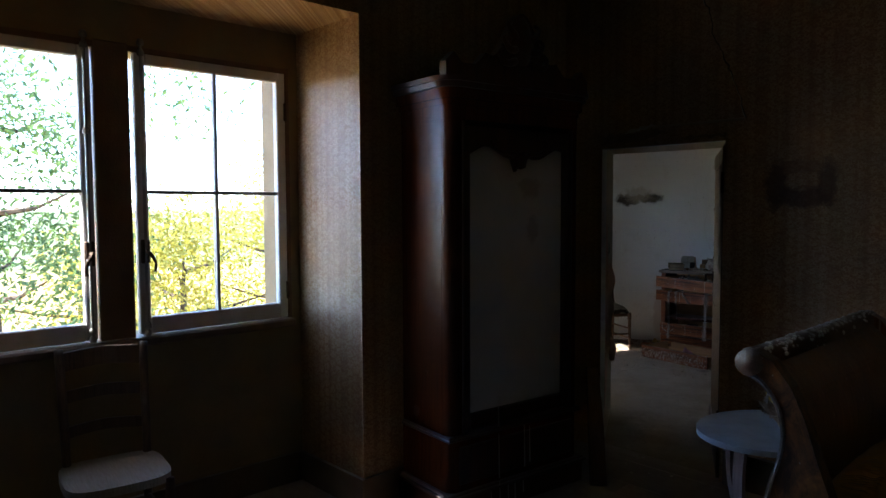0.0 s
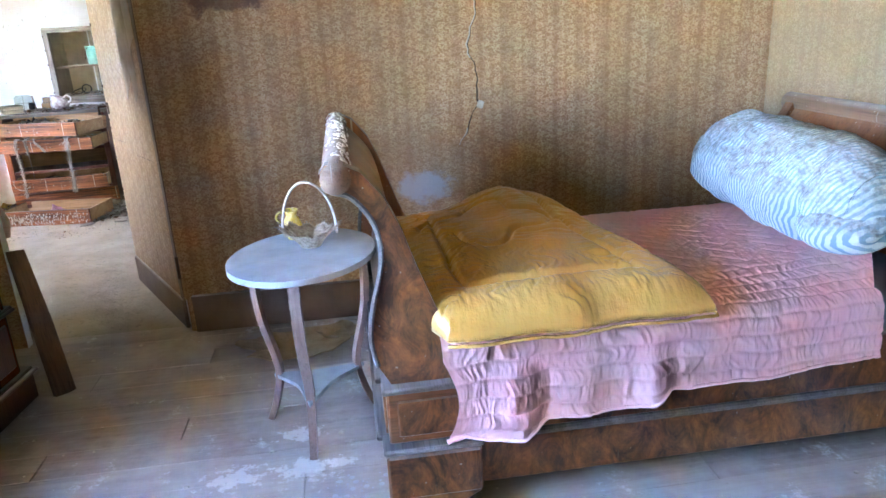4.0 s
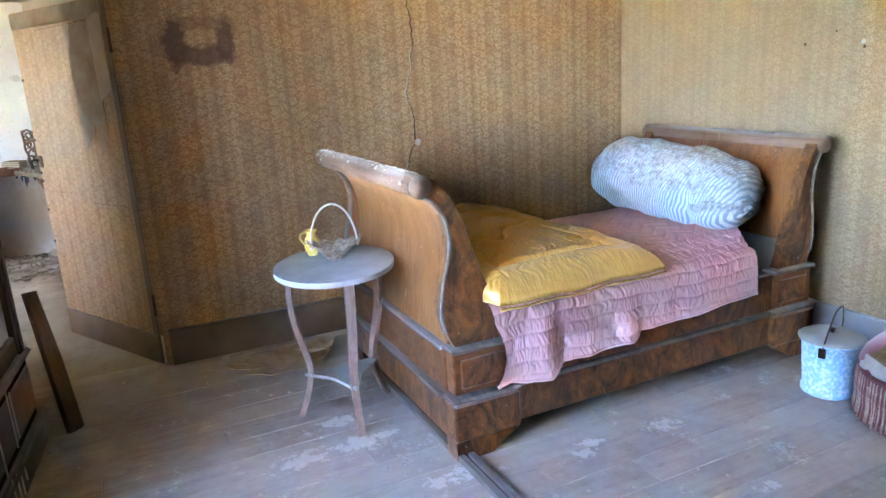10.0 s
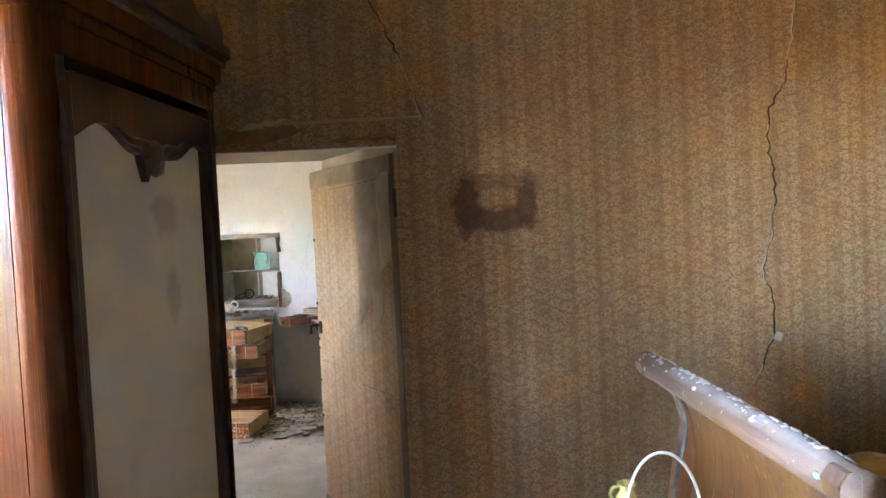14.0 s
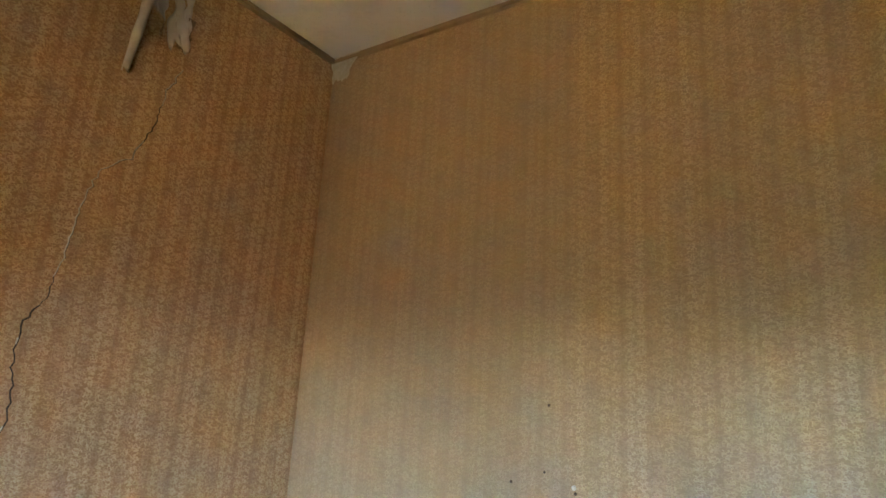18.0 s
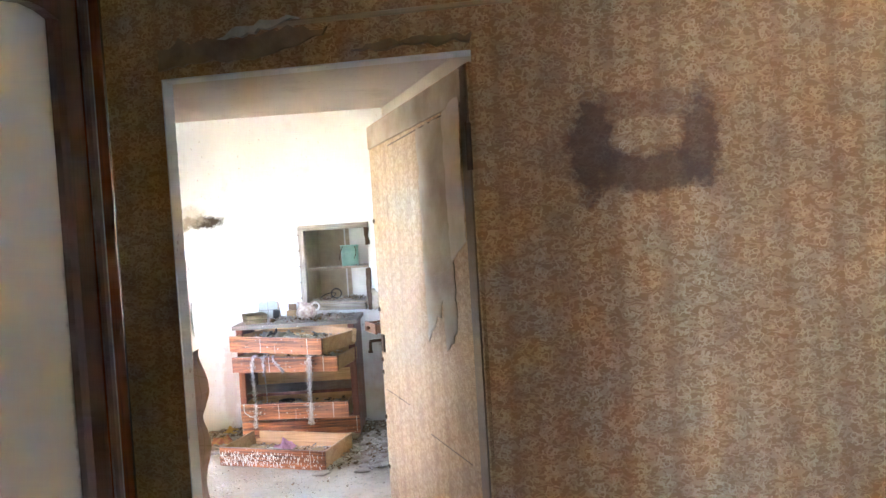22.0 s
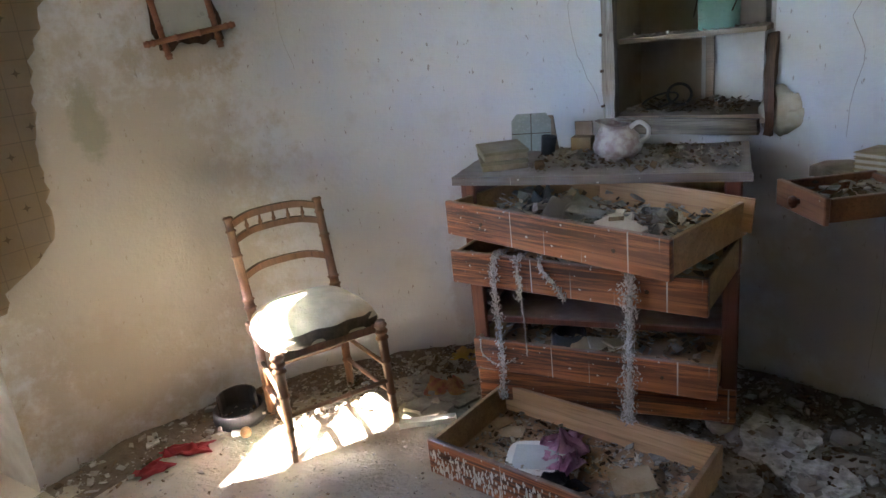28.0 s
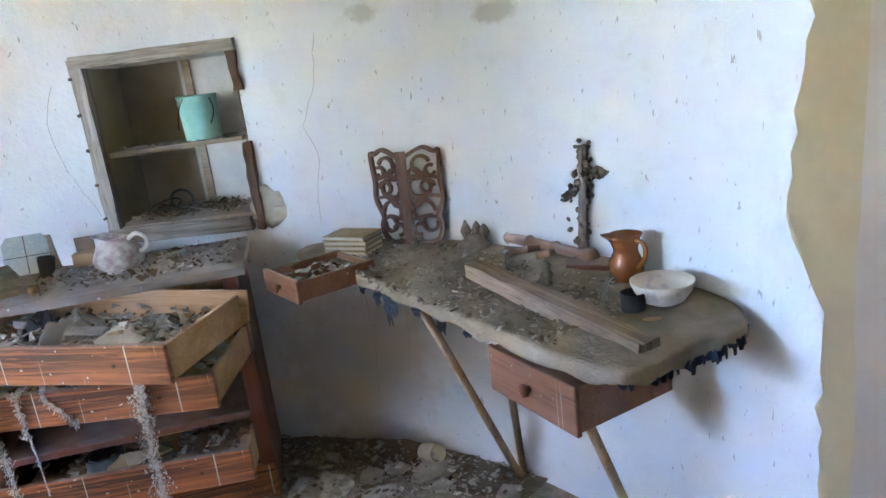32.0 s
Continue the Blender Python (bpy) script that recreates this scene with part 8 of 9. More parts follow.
heap("chest_litter", "flakes, leaves and crumbs on the chest", on_chest(0.55, 0.2), 0.66, 0.36, 230, 0.004, 0.014, (GREYBITS, LEAFBITS, LIMESTONE), 21, 0.012)

# Upholstered chair in the sun.
OAKTURN = wood("worn turned beech", (0.22, 0.11, 0.055), (0.10, 0.048, 0.024), 2, 0.5, 0.8, dust=0.3)
n = Nodes("cream seat cloth")
SEATCLOTH = n.done(n.mix(n.ramp(n.noise(12.0, 5.0), 0.35, 0.7), (0.60, 0.56, 0.42), (0.42, 0.39, 0.27)), 0.9, 0.0, n.math("ADD", n.noise(120.0, 2.0), n.noise(25.0, 4.0)), 0.002)
uc = thing("upholstered_chair", "turned wooden chair with a torn cream seat", "chair", -2.70, 2.875, 0, -30)
def turned(a, b, r0, r1, marks):
    """A turned bar from a to b with raised rings at the given fractions."""
    a, b = Vector(a), Vector(b)
    fr = sorted({0.0, 1.0, *[m + d for m in marks for d in (-0.016, -0.008, 0.008, 0.016)]})
    fr = [f for f in fr if 0 <= f <= 1]
    rad = []
    for f in fr:
        r = r0 + (r1 - r0) * f
        rad.append(r * (1.28 if any(abs(f - m) < 0.01 for m in marks) else 1.0))
    return tube([a.lerp(b, f) for f in fr], rad, 12)


for y in (-0.2, 0.2):
    part("front_leg", turned((0.19, y, 0), (0.185, y * 0.96, 0.42), 0.012, 0.02, (0.12, 0.3, 0.62, 0.84, 0.9, 0.96)), OAKTURN, uc, "", True)
    yb_ = y * 0.86
    part("back_post", turned((-0.19, yb_, 0), (-0.17, yb_, 0.42), 0.015, 0.019, (0.3,)), OAKTURN, uc, "", True)
    part("back_post", turned((-0.17, yb_, 0.42), (-0.245, yb_ * 1.02, 0.815), 0.019, 0.015, (0.12, 0.2, 0.62, 0.86, 0.98)), OAKTURN, uc, "", True)
    for z in (0.13, 0.24):
        part("stretcher", tube([(0.19, y * 0.98, z), (-0.185, yb_, z)], 0.009, 8), OAKTURN, uc, "", True)
    part("seat_rail", boxed((0.34, 0.02, 0.045), (0.0, y * 0.93, 0.40), (0, 0, 4 if y < 0 else -4), 0.004), OAKTURN, uc)
part("stretcher", turned((0.19, -0.19, 0.18), (0.19, 0.19, 0.18), 0.009, 0.009, (0.4, 0.6)), OAKTURN, uc, "", True)
part("stretcher", tube([(-0.185, -0.17, 0.2), (-0.185, 0.17, 0.2)], 0.009, 8), OAKTURN, uc, "", True)
part("seat_rail", boxed((0.022, 0.36, 0.045), (0.175, 0, 0.40), bevel=0.004), OAKTURN, uc)
part("seat_rail", boxed((0.022, 0.32, 0.045), (-0.172, 0, 0.40), bevel=0.004), OAKTURN, uc)
for z, h, bow in ((0.785, 0.026, 0.03), (0.725, 0.024, 0.03), (0.585, 0.026, 0.035)):
    xx = -0.17 - 0.075 * (z - 0.42) / 0.395
    part("back_rail", ribbon(smooth_path([(xx, -0.165, z), (xx - bow, -0.08, z + 0.018), (xx - bow, 0.08, z + 0.018), (xx, 0.165, z)], 6), h, 0.017, (0, 0, 1)), OAKTURN, uc)
for k in range(5):
    y = -0.11 + 0.055 * k
    xx = -0.235 - 0.03 + 0.02 * abs(y) / 0.11
    part("spindle", lathe([(0.004, 0), (0.005, 0.012), (0.009, 0.022), (0.005, 0.032), (0.004, 0.048)], 8, None, pose(xx, y, 0.745)), OAKTURN, uc, "", True)


def cushion(u, v):
    a = 6.2832 * u
    c, s = math.cos(a), math.sin(a)
    k = (abs(c) ** 4 + abs(s) ** 4) ** -0.25
    x, y = 0.205 * k * c * v, (0.215 + 0.012 * c) * k * s * v
    z = 0.425 + 0.085 * (1 - v ** 3.2) ** 0.75 if v < 1 else 0.418
    ridge = 0.004 * (abs(x - 0.03 * math.sin(y * 9)) < 0.006)
    return Vector((x, y, z + 0.006 * noise.noise(Vector((x * 14, y * 14, 0))) + ridge))


bm = bmesh.new()
add_grid(bm, cushion, 60, 16, True)
bmesh.ops.remove_doubles(bm, verts=bm.verts[:], dist=0.0004)
cu = part("seat", bm, SEATCLOTH, uc, "domed cream seat, front edge torn", True)
part("torn_edge", tear(cushion, -0.10, 0.12, 0.91, 1.0, 0.003, 30, 8, 0.4), plain("black seat webbing", (0.05, 0.045, 0.035), (0.12, 0.1, 0.07), 0.9, scale=40.0), cu, "dark torn webbing", True)
for i in range(14):
    part("tack", lathe([(0, 0), (0.005, 0.001), (0, 0.004)], 8, None, pose(0.187, -0.16 + 0.024 * i, 0.412, 0, 90, 0)), IRON, cu)

# Rustic crossed-bar mirror on the wall.
ma = 149.0
mc = ring(ma, CR - 0.03)
MM = Matrix.Translation((mc.x, mc.y, 1.585)) @ pose(0, 0, 0, 0, 0, ma - 90) @ pose(0, 0, 0, 4, -7, 0)
mi = thing("wall_mirror", "small mirror in a crossed-stick frame hanging crooked", "mirror")
mi.matrix_world = MM
BAMBOO = wood("reddish stick wood", (0.28, 0.12, 0.06), (0.16, 0.06, 0.03), 0, 0.5, 0.6)
# The glass is matte; the pale wall it would reflect is its base colour.
part("glass", boxed((0.19, 0.006, 0.23), (0, 0.002, 0), bevel=0.001), plain("pale mirror glass, reflected wall in its colour", (0.56, 0.58, 0.52), (0.46, 0.48, 0.43), 0.3, 0.1, scale=9.0, grain=20.0, depth=0.00001), mi, "pale mirror glass, reflected wall in its colour")
for s in (-1, 1):
    st_ = part("stick", turned((0.095 * s, -0.006, -0.185), (0.095 * s, -0.006, 0.185), 0.011, 0.011, (0.04, 0.1, 0.3, 0.55, 0.75, 0.9, 0.96)), BAMBOO, mi, "", True)
    st_ = part("stick", turned((-0.165, -0.012, 0.118 * s), (0.165, -0.012, 0.118 * s), 0.0105, 0.0105, (0.04, 0.1, 0.35, 0.6, 0.9, 0.96)), BAMBOO, mi, "", True)
bm = tear(lambda u, v: MM @ Vector((-0.115 + 0.235 * u, 0.016, -0.155 + 0.30 * v)), 0, 1, 0, 1, 0.0, 20, 14, 0.25)
solo("soot_mark", bm, SOOT, "dark sooty shadow on the wall behind the mirror", "stain", kind="structure")
# Ironing-board table along the wall.
BOARDCLOTH = plain("filthy grey-brown cloth", (0.30, 0.265, 0.195), (0.16, 0.135, 0.095), 0.95, scale=9.0, grain=70.0, depth=0.005)
OL = [(-1.12, 3.55), (-1.03, 3.42), (-0.875, 3.13), (-0.71, 2.85), (-0.575, 2.60), (-0.43, 2.345), (-0.36, 2.26), (-0.325, 2.247), (-0.17, 2.315), (-0.05, 2.375), (-0.015, 2.42), (-0.005, 2.52), (-0.06, 2.70), (-0.15, 2.90), (-0.30, 3.12), (-0.47, 3.30), (-0.70, 3.47), (-0.90, 3.58), (-1.05, 3.62)]
tb = thing("ironing_table", "long narrow table with filthy cloth, against the round wall", "table", -0.55, 2.95, 0)
cxy = Vector((sum(p[0] for p in OL) / len(OL), sum(p[1] for p in OL) / len(OL)))
bm = bmesh.new()
dense = [(p.x, p.y) for p in smooth_path([(x, y, 0) for x, y in OL + OL[:1]], 5)][:-1]
ND = len(dense)


def cloth(u, v):
    x, y = dense[int(round(u * ND)) % ND]
    q = cxy.lerp(Vector((x, y)), min(1.0, v * 1.25))
    drop = max(0.0, v - 0.8) / 0.2
    z = 0.865 + wob(q.x, q.y, 0, 0.12, 0.008) + wob(q.x, q.y, 4, 0.03, 0.004) - drop ** 1.5 * (0.035 + 0.02 * noise.noise(Vector((x * 18, y * 18, 1))))
    return Vector((q.x, q.y, z))


add_grid(bm, cloth, ND, 24, True)
bmesh.ops.remove_doubles(bm, verts=bm.verts[:], dist=0.0004)
bmesh.ops.solidify(bm, geom=bm.faces[:], thickness=0.006)
pw("cloth", bm, BOARDCLOTH, tb, "filthy padded cloth", True)
inner = [tuple(cxy.lerp(Vector(p), 0.985)) for p in OL]
pw("board", prism(inner, 0.828, 0.852), PINE, tb)
BLUE = plain("dark blue shreds", (0.03, 0.05, 0.09), (0.05, 0.07, 0.11), 0.9, scale=40.0)
rnd = random.Random(31)
for i, (x, y, l) in enumerate(((-0.83, 3.05, 0.05), (-0.80, 3.0, 0.09), (-0.78, 2.965, 0.06), (-0.72, 2.87, 0.035), (-0.66, 2.76, 0.05), (-0.60, 2.66, 0.03), (-0.88, 3.14, 0.03), (-0.28, 2.272, 0.018), (-0.19, 2.31, 0.02), (-0.12, 2.34, 0.022), (-0.05, 2.385, 0.02))):
    def shred(u, v, x=x, y=y, l=l, i=i):
        return Vector((x + 0.03 * (u - 0.5) * (1 - 0.5 * v) + wob(v, i, 0, 0.3, 0.008), y - 0.03 * (u - 0.5) + wob(v, i, 2, 0.3, 0.006), 0.835 - l * v * (1 + 0.4 * noise.noise(Vector((u * 3, i, 0))))))
    b2 = bmesh.new()
    add_grid(b2, shred, 5, 6)
    bmesh.ops.solidify(b2, geom=b2.faces[:], thickness=0.002)
    pw("shred", b2, BLUE, tb, "torn blue cloth")
NEAR_EDGE = [Vector((-0.345, 2.25, 0)), Vector((-0.17, 2.312, 0)), Vector((-0.05, 2.372, 0)), Vector((-0.01, 2.43, 0))]
for i in range(30):
    u = 2.999 * i / 29
    q = NEAR_EDGE[int(u)].lerp(NEAR_EDGE[int(u) + 1], u % 1)
    l, turn = rnd.uniform(0.012, 0.036), rnd.uniform(-0.4, 0.4)

    def tuft(a, b, q=q, l=l, turn=turn, i=i):
        w = 0.024 * (a - 0.5) * (1 - 0.6 * b)
        return Vector((q.x + w * math.cos(0.4 + turn), q.y - 0.004 + w * math.sin(0.4 + turn) - 0.006 * b, 0.842 - l * b * (1 + 0.5 * noise.noise(Vector((a * 4, i, 0))))))

    b2 = bmesh.new()
    add_grid(b2, tuft, 4, 4)
    bmesh.ops.solidify(b2, geom=b2.faces[:], thickness=0.004)
    pw("shred", b2, BLUE, tb, "dark ragged cloth edge")
STICK = wood("pale broom stick", (0.42, 0.29, 0.16), (0.30, 0.19, 0.10), 2, 0.6, 1.0)
for a, b in (((-0.71, 2.89, 0.83), (-0.425, 3.225, 0.0)), ((-0.365, 2.50, 0.65), (-0.13, 2.80, 0.0)), ((-0.47, 3.09, 0.83), (-0.415, 3.235, 0.0))):
    pw("leg", tube([a, b], 0.013, 10), STICK, tb, "round wooden prop", True)


def open_drawer(fl, fr, ztop, h, depth, label, sag=0.0):
    """A small drawer from the front's left and right corners, running back under the board."""
    a, b = Vector((*fl, 0)), Vector((*fr, 0))
    rz = math.degrees(math.atan2((b - a).y, (b - a).x))
    w = (b - a).length
    f = part("drawer", boxed((w, 0.016, h), (w / 2, 0, h / 2), bevel=0.003), DRAWERWOOD, tb, label)
    f.matrix_local = tb.matrix_basis.inverted() @ pose(a.x, a.y, ztop - h, sag, 0, rz)
    drawer_parts(f, w, depth, h, DRAWERWOOD)
    part("knob", lathe([(0, 0), (0.008, 0.0), (0.008, 0.008), (0.017, 0.014), (0.017, 0.022), (0.008, 0.028), (0, 0.029)], 14, None, pose(w * 0.5, -0.008, h * 0.5, 90, 0, 0)), DRAWERWOOD, f, "turned knob", True)
    return pose(a.x, a.y, ztop - h, sag, 0, rz)


DRAWERWOOD = wood("reddish drawer wood", (0.26, 0.12, 0.06), (0.15, 0.06, 0.03), 0, 0.55, 1.0, drips=0.3, dust=0.4)
S1 = open_drawer((-1.185, 3.24), (-1.055, 3.04), 0.90, 0.075, 0.26, "small drawer hanging open")
S2 = open_drawer((-0.54, 2.745), (-0.388, 2.44), 0.745, 0.13, 0.30, "larger drawer pulled out under the table")
heap("drawer_scraps", "scraps in the small drawer", S1 @ pose(0.12, 0.1, 0.03), 0.18, 0.16, 26, 0.008, 0.022, (GREYBITS, LEAFBITS), 41, 0.03)

# On the table.
TZ = 0.868
heap("table_litter", "dust, leaves and crumbs on the table", pose(-0.60, 3.0, TZ - 0.002, 0, 0, -58), 1.2, 0.40, 620, 0.003, 0.011, (GREYBITS, LEAFBITS, LIMESTONE), 43, 0.01)
PASTE = plain("brown stacked board", (0.38, 0.29, 0.17), (0.26, 0.19, 0.10), 0.9, scale=30.0)
for k in range(4):
    bk_ = thing("flat_book", "worm-eaten tan book in a small stack", "book", -0.905, 3.425, TZ + 0.002 + 0.017 * k, -32 + 2 * (k % 3), group="stacked books")
    part("page_block", boxed((0.165, 0.115, 0.010), (0, 0, 0.0075), bevel=0.001), PALE, bk_)
    part("cover", boxed((0.172, 0.12, 0.0025), (0, 0, 0.0014)), PASTE, bk_)
    part("cover", boxed((0.172, 0.12, 0.0025), (0, 0, 0.0138)), PASTE, bk_)

# Fretwork folding stand: two pierced panels of scrolls.
FRET = wood("dark fretwork wood", (0.13, 0.065, 0.04), (0.07, 0.032, 0.02), 2, 0.6, 0.6, dust=0.2)
fs = thing("fretwork_stand", "dark pierced fretwork folding stand", "stand", -0.705, 3.42, TZ)
for yaw, w in ((143, 0.125), (-17, 0.135)):
    hgt = 0.335
    pn = part("panel", ribbon(smooth_path([(0.008, 0, 0.0), (0.008, 0, 0.16), (0.008, 0, hgt * 0.97)], 4), 0.02, 0.012, (1, 0, 0)), FRET, fs, "pierced scrollwork panel")
    pn.matrix_local = pose(0, 0, 0, 0, 0, yaw)
    outer = smooth_path([(0.01, 0, 0.012), (0.05, 0, 0.0), (w * 0.75, 0, 0.012), (w * 0.9, 0, 0.06), (w * 0.82, 0, 0.10), (w, 0, 0.16), (w * 0.96, 0, 0.22), (w, 0, 0.29), (w * 0.99, 0, 0.325), (w * 0.9, 0, 0.318), (w * 0.6, 0, 0.335), (0.03, 0, 0.315), (0.01, 0, 0.30)], 4)
    part("border", ribbon(outer, 0.016, 0.013, (0, 1, 0)), FRET, pn)
    for kx, kz, r, t0, t1 in ((0.5, 0.275, 0.034, 0.3, 5.6), (0.45, 0.20, 0.042, 2.6, 8.2), (0.62, 0.20, 0.026, 0.0, 5.0), (0.45, 0.115, 0.042, 0.0, 4.2), (0.62, 0.07, 0.030, 1.4, 6.6), (0.3, 0.05, 0.024, 0.2, 5.0), (0.28, 0.155, 0.022, 3.0, 7.6), (0.75, 0.255, 0.02, 1.0, 6.0), (0.3, 0.245, 0.022, 0.0, 5.0)):
        pts = [(w * kx + r * (1 - 0.25 * s) * math.cos(t0 + (t1 - t0) * s), 0, kz + r * (1 - 0.25 * s) * math.sin(t0 + (t1 - t0) * s)) for s in [i / 14 for i in range(15)]]
        part("scroll", ribbon(pts, 0.014, 0.011, (0, 1, 0)), FRET, pn)
    for a_, b_ in (((0.01, 0.155), (w * 0.95, 0.165)), ((0.01, 0.235), (w * 0.94, 0.228)), ((0.01, 0.085), (w * 0.85, 0.09))):
        part("bar", ribbon([(a_[0], 0, a_[1]), (w * 0.5, 0, (a_[1] + b_[1]) / 2 + 0.012), (b_[0], 0, b_[1])], 0.008, 0.011, (0, 1, 0)), FRET, pn)

# Cross crusted with dirt on a wooden foot.
CRUST = plain("crusted brown metal", (0.095, 0.072, 0.055), (0.19, 0.16, 0.13), 0.95, scale=50.0)
cz = thing("crucifix", "crusted standing cross on a dark wooden foot", "cross", -0.215, 2.955, TZ, -30)
part("foot", boxed((0.12, 0.09, 0.018), (0.03, -0.05, 0.009), bevel=0.003), CARCASS, cz, "dark wooden foot")


def lumpy(pts, r, seed):
    path = smooth_path(pts, 6)
    bm = tube(path, [r * (0.75 + 0.5 * abs(noise.noise(Vector((i * 0.7, seed, 0))))) for i in range(len(path))], 8)
    rr = random.Random(int(seed * 10))
    for i in range(len(path) * 3):
        q = rr.choice(path) + Vector((rr.gauss(0, r * 0.8), rr.gauss(0, r * 0.8), rr.gauss(0, 0.006)))
        bmesh.ops.create_icosphere(bm, subdivisions=1, radius=rr.uniform(0.004, 0.012), matrix=Matrix.Translation(q) @ Euler((rr.uniform(0, 3), rr.uniform(0, 3), 0)).to_matrix().to_4x4() @ Matrix.Diagonal((1.0, 0.6, 1.3, 1.0)))
    return bm


part("shaft", lumpy([(0, 0, 0.018), (0.003, 0, 0.12), (0.012, 0, 0.24), (0.016, 0, 0.335)], 0.018, 1.0), CRUST, cz)
part("arm", lumpy([(-0.040, 0, 0.190), (0.006, 0, 0.228), (0.062, 0, 0.268)], 0.012, 2.0), CRUST, cz)
part("boss", lumpy([(0.06, 0, 0.25), (0.066, 0, 0.275)], 0.017, 3.0), CRUST, cz)

# Turned wooden tool lying along the wall.
TURNED = wood("pinkish turned wood", (0.33, 0.20, 0.13), (0.22, 0.125, 0.08), 0, 0.6, 0.8, dust=0.4)
tl = thing("wooden_clamp", "turned wooden hand tool lying by the wall", "tool", -0.30, 3.08, TZ + 0.024, -62)
part("bar", turned((-0.19, 0, 0), (0.19, 0, 0), 0.018, 0.018, (0.03, 0.3, 0.62, 0.97)), TURNED, tl, "", True)
part("knob", lathe([(0, -0.02), (0.022, -0.016), (0.028, 0), (0.022, 0.016), (0, 0.02)], 16, None, pose(0.19, 0, 0, 0, 90, 0)), TURNED, tl, "", True)
part("spindle", turned((-0.01, 0, -0.002), (-0.05, -0.10, -0.004), 0.010, 0.012, (0.5,)), TURNED, tl, "", True)
part("knob", lathe([(0, -0.012), (0.016, -0.01), (0.021, 0), (0.016, 0.01), (0, 0.012)], 16, None, pose(-0.052, -0.105, -0.002, 90, 0, -22)), TURNED, tl, "", True)
part("spindle", turned((0.06, 0, -0.004), (0.04, -0.07, -0.006), 0.010, 0.010, (0.5,)), TURNED, tl, "", True)

# Brown pitcher and white bowl.
BROWNGLAZE = plain("brown glaze", (0.24, 0.085, 0.025), (0.16, 0.05, 0.015), 0.18, scale=14.0)
pt = thing("pitcher", "brown glazed pottery pitcher", "pitcher", -0.165, 2.735, TZ, 200)
bm = lathe([(0, 0), (0.032, 0.0), (0.036, 0.006), (0.045, 0.035), (0.044, 0.055), (0.033, 0.078), (0.031, 0.088), (0.036, 0.112), (0.044, 0.128), (0.040, 0.128), (0.03, 0.1), (0.028, 0.085), (0, 0.078)], 28)
for v in bm.verts:
    if v.co.z > 0.105 and v.co.x > 0.02:
        v.co.x += 0.02 * (v.co.z - 0.105) / 0.02
        v.co.z += 0.004
part("body", bm, BROWNGLAZE, pt, "", True)
part("handle", tube(smooth_path([(-0.004, 0.034, 0.118), (-0.006, 0.062, 0.112), (-0.006, 0.068, 0.08), (-0.004, 0.043, 0.045)], 6), 0.006, 8), BROWNGLAZE, pt, "", True)
n = Nodes("white china with faded flowers")
sepz = n.add("SeparateXYZ", Vector=n.co).outputs[2]
fl_ = n.math("MULTIPLY", n.ramp(n.noise(34.0, 2.0), 0.58, 0.62), n.math("MULTIPLY", n.ramp(sepz, 0.018, 0.028), n.ramp(sepz, 0.058, 0.048)))
BOWLMAT = n.done(n.mix(n.math("MULTIPLY", fl_, 0.6), n.mix(n.ramp(n.noise(9.0), 0.35, 0.7), (0.54, 0.51, 0.43), (0.42, 0.38, 0.31)), (0.30, 0.27, 0.30)), 0.3, 0.0, n.noise(30.0), 0.0006)
bw = thing("bowl", "white china bowl with faded flower band", "bowl", -0.145, 2.545, TZ)
part("body", lathe([(0, 0), (0.032, 0.0), (0.034, 0.008), (0.05, 0.014), (0.066, 0.038), (0.074, 0.060), (0.071, 0.061), (0.060, 0.038), (0.044, 0.018), (0, 0.015)], 36), BOWLMAT, bw, "", True)

# Small glass and metal oddments.
def small(name, label, cat, x, y, prof, mat, m2=None, squash=1.0):
    t = thing(name, label, cat, x, y, TZ + 0.001)
    p_ = part("body", lathe(prof, 16, None, m2, squash), mat, t, "", True)
    return t


small("glass_tube", "glass stem standing on the table", "glass", -0.69, 3.335, [(0, 0), (0.014, 0), (0.012, 0.006), (0.007, 0.014), (0.006, 0.10), (0.008, 0.105), (0, 0.105)], CLEAR)
small("broken_goblet", "broken clear glass goblet stem", "glass", -0.445, 2.925, [(0, 0), (0.02, 0), (0.018, 0.004), (0.008, 0.012), (0.007, 0.05), (0.01, 0.07), (0, 0.07)], CLEAR)
small("brass_tap", "tarnished little metal fitting", "fitting", -0.365, 2.785, [(0, 0), (0.012, 0), (0.016, 0.008), (0.012, 0.02), (0.018, 0.032), (0.01, 0.045), (0.014, 0.058), (0.006, 0.07), (0, 0.072)], plain("tarnished brass", (0.22, 0.19, 0.12), (0.12, 0.10, 0.06), 0.45, 0.8, scale=40.0))
small("metal_cup", "small dark metal cup", "cup", -0.222, 2.528, [(0, 0), (0.026, 0), (0.028, 0.004), (0.029, 0.046), (0.026, 0.046), (0.024, 0.006), (0, 0.006)], DARKSTUFF)
small("rubber_ring", "dark rubber ring lying flat", "ring", -0.335, 2.68, [(0.028, 0), (0.036, 0.003), (0.034, 0.007), (0.027, 0.006), (0.028, 0)], DARKSTUFF)
small("spatula_tip", "small wooden spoon bowl", "spoon", -0.205, 2.455, [(0, 0), (0.02, 0.002), (0.022, 0.006), (0, 0.008)], PINE, None, 0.5)
small("shell_dish", "grey scalloped dish with peaked rim", "dish", -0.50, 3.27, [(0, 0), (0.06, 0.004), (0.055, 0.014), (0.03, 0.03), (0.02, 0.04), (0, 0.042)], CRUST)
